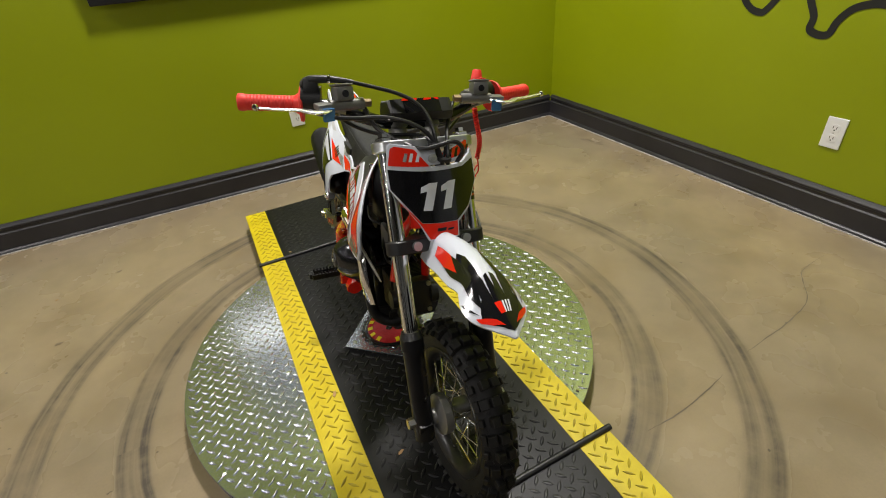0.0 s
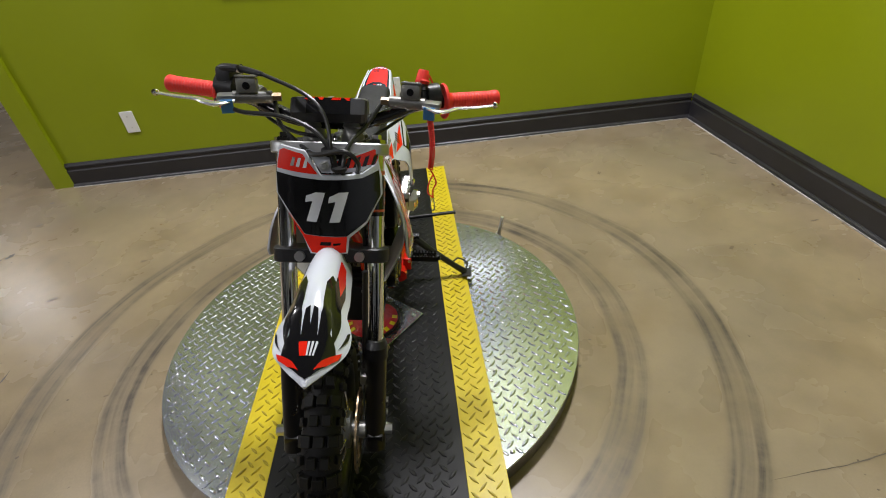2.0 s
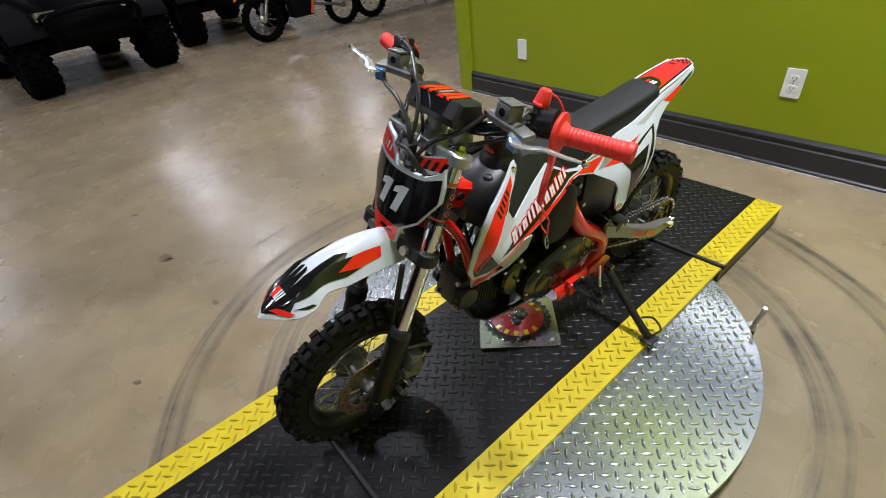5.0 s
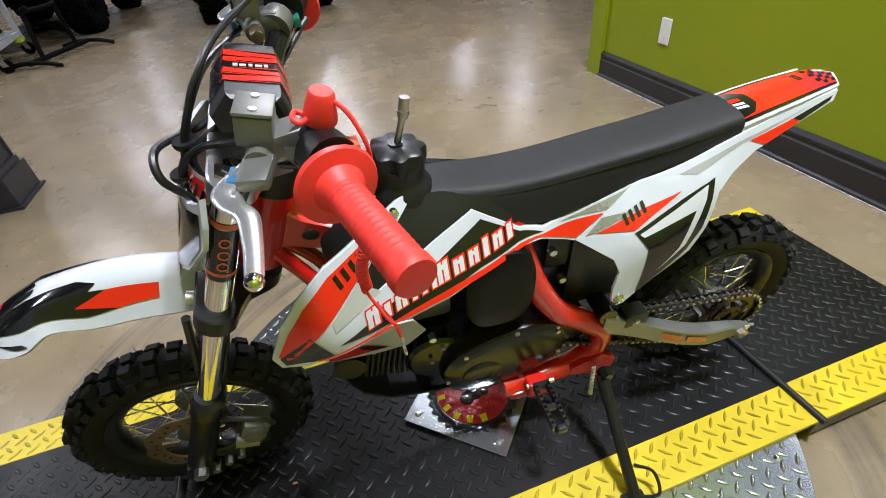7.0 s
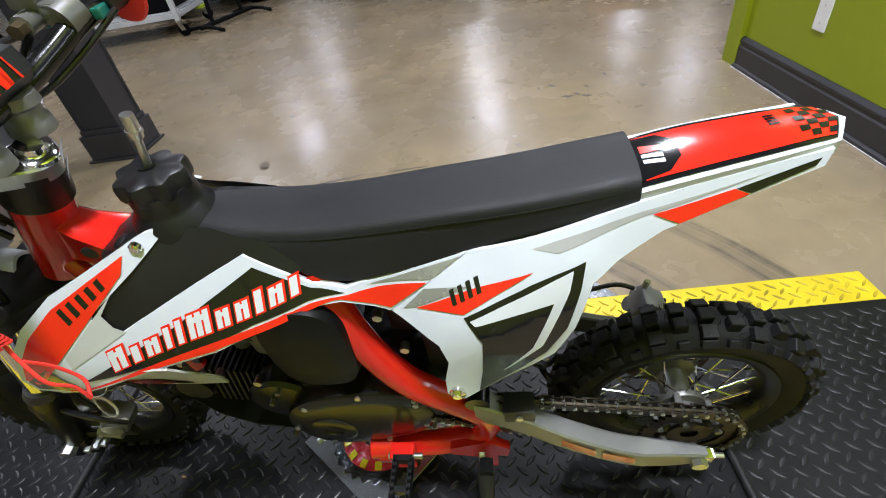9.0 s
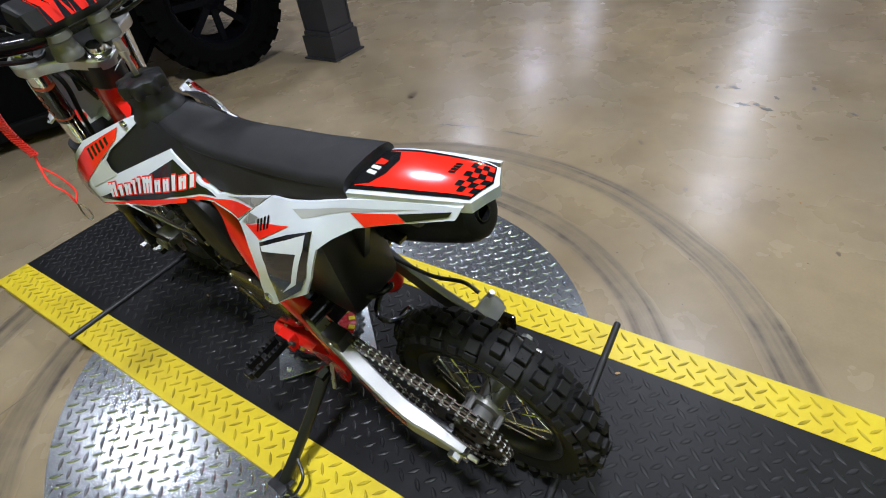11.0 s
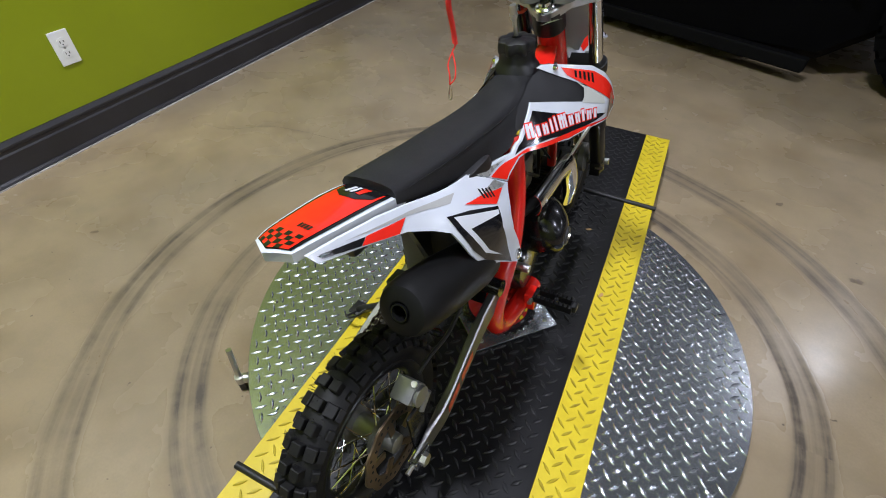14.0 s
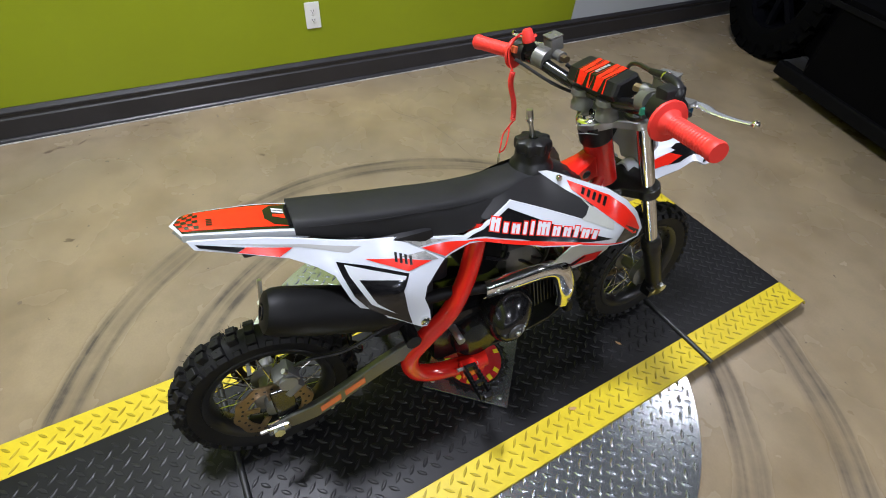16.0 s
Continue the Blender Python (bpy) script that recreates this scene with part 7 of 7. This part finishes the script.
def spoked(parent, c, R, half, hub_mat, name="wheel"):
    """Spoked wheel with its axle along local x."""
    m = pose(*c) @ pose(0, 0, 0, 0, 90, 0)
    w = part(name, lathe(bmesh.new(), [(.02, -half * .8), (.035, -half * .7), (.022, 0), (.035, half * .7), (.02, half * .8)], 16, m), hub_mat, parent, smooth=True)
    part("tyre", lathe(bmesh.new(), [(R * .74, -half * .6), (R * .80, -half), (R * .92, -half * .9), (R * .97, -half * .4), (R * .97, half * .4), (R * .92, half * .9), (R * .80, half), (R * .74, half * .6)], 36, m, True), M_RUBBER, w)
    bm = bmesh.new()
    for k in range(26):
        for z in (-.6, 0, .6):
            box(bm, -.008, .010, -R * .06, R * .06, -half * .22, half * .22, 0, m @ Matrix.Rotation(2 * math.pi * (k + (.5 if z == 0 else 0)) / 26, 4, "Z") @ Matrix.Translation((R * .965, 0, half * z)))
    part("tread_block", bm, M_RUBBER, w, kind="stuff")
    part("rim", lathe(bmesh.new(), [(R * .70, -half * .55), (R * .76, -half * .6), (R * .76, half * .6), (R * .70, half * .55)], 36, m, True), M_BLACKBODY, w)
    bm = bmesh.new()
    for k in range(20):
        a = 2 * math.pi * k / 20
        b = a + (.5 if k % 2 else -.5)
        s = 1 if k % 4 < 2 else -1
        cyl(bm, m @ Vector((.03 * math.cos(a), .03 * math.sin(a), s * half * .6)), m @ Vector((R * .72 * math.cos(b), R * .72 * math.sin(b), 0)), .0016, n=5)
    part("spoke", bm, M_CHROME, w, kind="stuff")
    return w


def small_bike(m, label, plastic, fork_mat, frame_mat, arm_mat, rear_mat, base=1.02, Rf=.26, Rr=.24, fairing=False):
    """A small motorcycle, its nose towards local -y, standing upright on its side stand."""
    t = thing("motorcycle", m, label, "motorcycle")
    yf, yr = -base / 2, base / 2
    spoked(t, (0, yf, Rf), Rf, .045, M_STEEL)
    spoked(t, (0, yr, Rr), Rr, .055, M_STEEL)
    for s in (-1, 1):
        part("fork_leg", tube(bmesh.new(), [(s * .07, yf, Rf), (s * .07, yf + .13, .58), (s * .07, yf + .21, .78)], [.022, .020, .016], 12, 4), fork_mat, t, smooth=True)
        part("swing_arm", tube(bmesh.new(), [(s * .075, yr, Rr), (s * .07, .14, .32), (s * .06, .05, .34)], [.016, .022, .02], 10, 4), arm_mat, t, smooth=True)
        part("frame_tube", tube(bmesh.new(), [(s * .03, yf + .24, .70), (s * .09, -.08, .60), (s * .10, .10, .42), (s * .09, .06, .22)], .018, 10, 5), frame_mat, t, smooth=True)
        part("shroud", loft([[(s * (.05 + w), y, z0), (s * (.062 + w), y, z0), (s * (.062 + w), y, z1), (s * (.05 + w), y, z1)] for y, z0, z1, w in ((-.30, .54, .66, .07), (-.20, .50, .72, .08), (-.06, .56, .74, .05), (.08, .60, .70, .04))]), plastic, t, smooth=True)
        part("side_panel", loft([[(s * (.05 + w), y, z0), (s * (.06 + w), y, z0), (s * (.06 + w), y, z1), (s * (.05 + w), y, z1)] for y, z0, z1, w in ((.06, .52, .66, .05), (.20, .46, .70, .055), (.36, .62, .72, .03))]), rear_mat, t, smooth=True)
        part("grip", cyl(bmesh.new(), (s * .24, yf + .26, .93), (s * .35, yf + .28, .93), .016, n=12), M_VINYL, t, smooth=True)
    part("handlebar", tube(bmesh.new(), [(-.33, yf + .28, .93), (-.14, yf + .24, .90), (-.06, yf + .22, .82), (.06, yf + .22, .82), (.14, yf + .24, .90), (.33, yf + .28, .93)], .012, 10, 5), M_STEEL, t, smooth=True)
    fz = Rf * 2 + .10
    part("front_fender", loft([[(-w, y, z - .02), (-w * .5, y, z), (w * .5, y, z), (w, y, z - .02), (w * .5, y, z - .012), (-w * .5, y, z - .012)] for y, z, w in ((yf - .28, fz - .10, .02), (yf - .20, fz - .03, .055), (yf - .05, fz, .07), (yf + .10, fz - .02, .065), (yf + .2, fz - .05, .05))]), plastic, t, smooth=True)
    part("rear_fender", loft([[(-w, y, z - .02), (-w * .6, y, z), (w * .6, y, z), (w, y, z - .02), (w * .6, y, z - .014), (-w * .6, y, z - .014)] for y, z, w in ((.18, .72, .06), (.36, .75, .085), (.52, .80, .07), (.66, .85, .03))]), rear_mat, t, smooth=True)
    part("seat", loft([[(-w, y, z - .07), (-w, y, z - .02), (-w * .6, y, z), (w * .6, y, z), (w, y, z - .02), (w, y, z - .07)] for y, z, w in ((-.16, .78, .04), (-.05, .76, .07), (.15, .745, .09), (.36, .785, .09), (.46, .80, .07))]), M_VINYL, t, smooth=True)
    part("fuel_tank", loft([[(-w, y, .58), (-w, y, z - .03), (-w * .5, y, z), (w * .5, y, z), (w, y, z - .03), (w, y, .58)] for y, z, w in ((-.30, .72, .05), (-.2, .80, .09), (-.08, .79, .08))]), plastic if fairing else M_VINYL, t, smooth=True)
    part("engine", box(bmesh.new(), -.10, .10, -.18, .10, .20, .48, .03), M_VINYL, t, smooth=True)
    part("exhaust", tube(bmesh.new(), [(-.08, -.18, .34), (-.12, -.12, .26), (-.12, .10, .34), (-.13, .30, .50), (-.13, .48, .58)], [.016, .018, .022, .04, .038], 12, 5), M_VINYL if fairing else M_STEEL, t, smooth=True)
    part("number_plate", loft([[(-w, y, z), (w, y, z), (w * .9, y + .02, z), (-w * .9, y + .02, z)] for y, z, w in ((yf + .10, .66, .06), (yf + .11, .76, .10), (yf + .17, .88, .08))]), plastic, t, smooth=True)
    part("side_stand", tube(bmesh.new(), [(.10, .08, .24), (.19, .13, .012)], .010, 8, 2), M_STEEL, t, smooth=True)
    if fairing:
        for s in (-1, 1):
            part("belly_pan", loft([[(s * .06, y, z0), (s * .13, y, z0 + .05), (s * .135, y, z1), (s * .07, y, z1 + .02)] for y, z0, z1 in ((-.34, .46, .66), (-.2, .26, .62), (.02, .20, .46), (.14, .24, .36))]), M_VINYL, t, smooth=True)
    return t


small_bike(pose(-5.44, 2.09, 0, 0, 0, -3.5), "orange and white dirt bike on the showroom floor", M_ORANGEP, M_STEEL, M_ORANGEP, M_ALU, M_WHITE, 1.06, .25, .23)
small_bike(pose(-5.37, 3.715, 0, 0, 0, -3.5), "green and black street bike with a gold fork", M_GREENP, M_GOLD, M_VINYL, M_WHITESTEEL, M_VINYL, 1.31, .235, .23, True)

# white rolling rack and black stand
cart = thing("rolling_rack", pose(-4.90, -3.20, 0, 0, 0, 5.7), "white steel rolling rack loaded with black cases", "rolling rack")
for x, y in ((-.40, -.68), (.40, -.68), (-.40, .68), (.40, .68)):
    leg = part("upright", box(bmesh.new(), x - .024, x + .024, y - .024, y + .024, .145, 1.25, .003), M_WHITESTEEL, cart)
    part("caster_fork", loft([[(x + a * .018, y + b * .022 + d, z) for a, b in ((-1, -1), (1, -1), (1, 1), (-1, 1))] for z, d in ((.147, 0), (.12, 0), (.055, .02))]), M_STEEL, cart)
    part("caster", lathe(bmesh.new(), [(.02, -.016), (.052, -.016), (.056, -.010), (.056, .010), (.052, .016), (.02, .016)], 24, pose(x, y + .02, .056, 0, 90, 0), True), M_RUBBER, cart, smooth=True)
for y in (-.68, .68):
    for z in (.19, .72):
        part("cross_rail", box(bmesh.new(), -.375, .375, y - .018, y + .018, z - .022, z + .022, .002), M_WHITESTEEL, cart)
for x in (-.40, .40):
    for z in (.19, .72):
        part("side_rail", box(bmesh.new(), x - .018, x + .018, -.655, .655, z - .022, z + .022, .002), M_WHITESTEEL, cart)
part("shelf", box(bmesh.new(), -.38, .38, -.66, .66, .214, .226), M_WHITESTEEL, cart)
part("shelf", box(bmesh.new(), -.38, .38, -.66, .66, .744, .756), M_WHITESTEEL, cart)
CM = pose(-4.90, -3.20, 0, 0, 0, 5.7)
for x, y, z, a, b, c in ((-.02, -.33, .226, .34, .28, .40), (0, .36, .226, .33, .24, .36), (0, .02, .756, .32, .50, .34)):
    cs = thing("storage_case", CM @ pose(x, y, z), "black plastic storage case on the rolling rack", "case", "cases on the rack")
    part("shell", box(bmesh.new(), -a, a, -b, b, 0, c * .8, .02), M_VINYL, cs)
    part("lid", box(bmesh.new(), -a - .008, a + .008, -b - .008, b + .008, c * .8 + .001, c, .015), M_VINYL, cs)
    part("handle", tube(bmesh.new(), [(-.06, b + .008, c * .7), (-.05, b + .035, c * .68), (.05, b + .035, c * .68), (.06, b + .008, c * .7)], .007, 8, 4), M_BLACKBODY, cs)
strap = part("strap", box(bmesh.new(), -.385, -.25, .645, .72, .130, .162, .006), mat("lime_strap", (0.45, 0.6, 0.03), 0.7), cart, "lime green tie strap")
st = thing("bike_stand", pose(-4.95, -2.15, 0, 0, 0, -19), "black tubular floor stand with splayed legs", "stand")
part("spine", tube(bmesh.new(), [(-.42, 0, .05), (.42, 0, .05)], .022, 10, 2), M_VINYL, st)
for x in (-.40, .40):
    part("foot", tube(bmesh.new(), [(x, -.26, .016), (x, -.1, .048), (x, .1, .048), (x, .26, .016)], .018, 10, 4), M_VINYL, st)
    part("post", tube(bmesh.new(), [(x * .6, 0, .06), (x * .5, 0, .42)], .02, 10, 2), M_VINYL, st)
part("cradle", tube(bmesh.new(), [(-.25, -.1, .46), (-.2, 0, .42), (.2, 0, .42), (.25, .1, .46)], .018, 10, 4), M_VINYL, st)
copy_thing(st, pose(-10.05, -1.95, 0, 0, 0, 70))
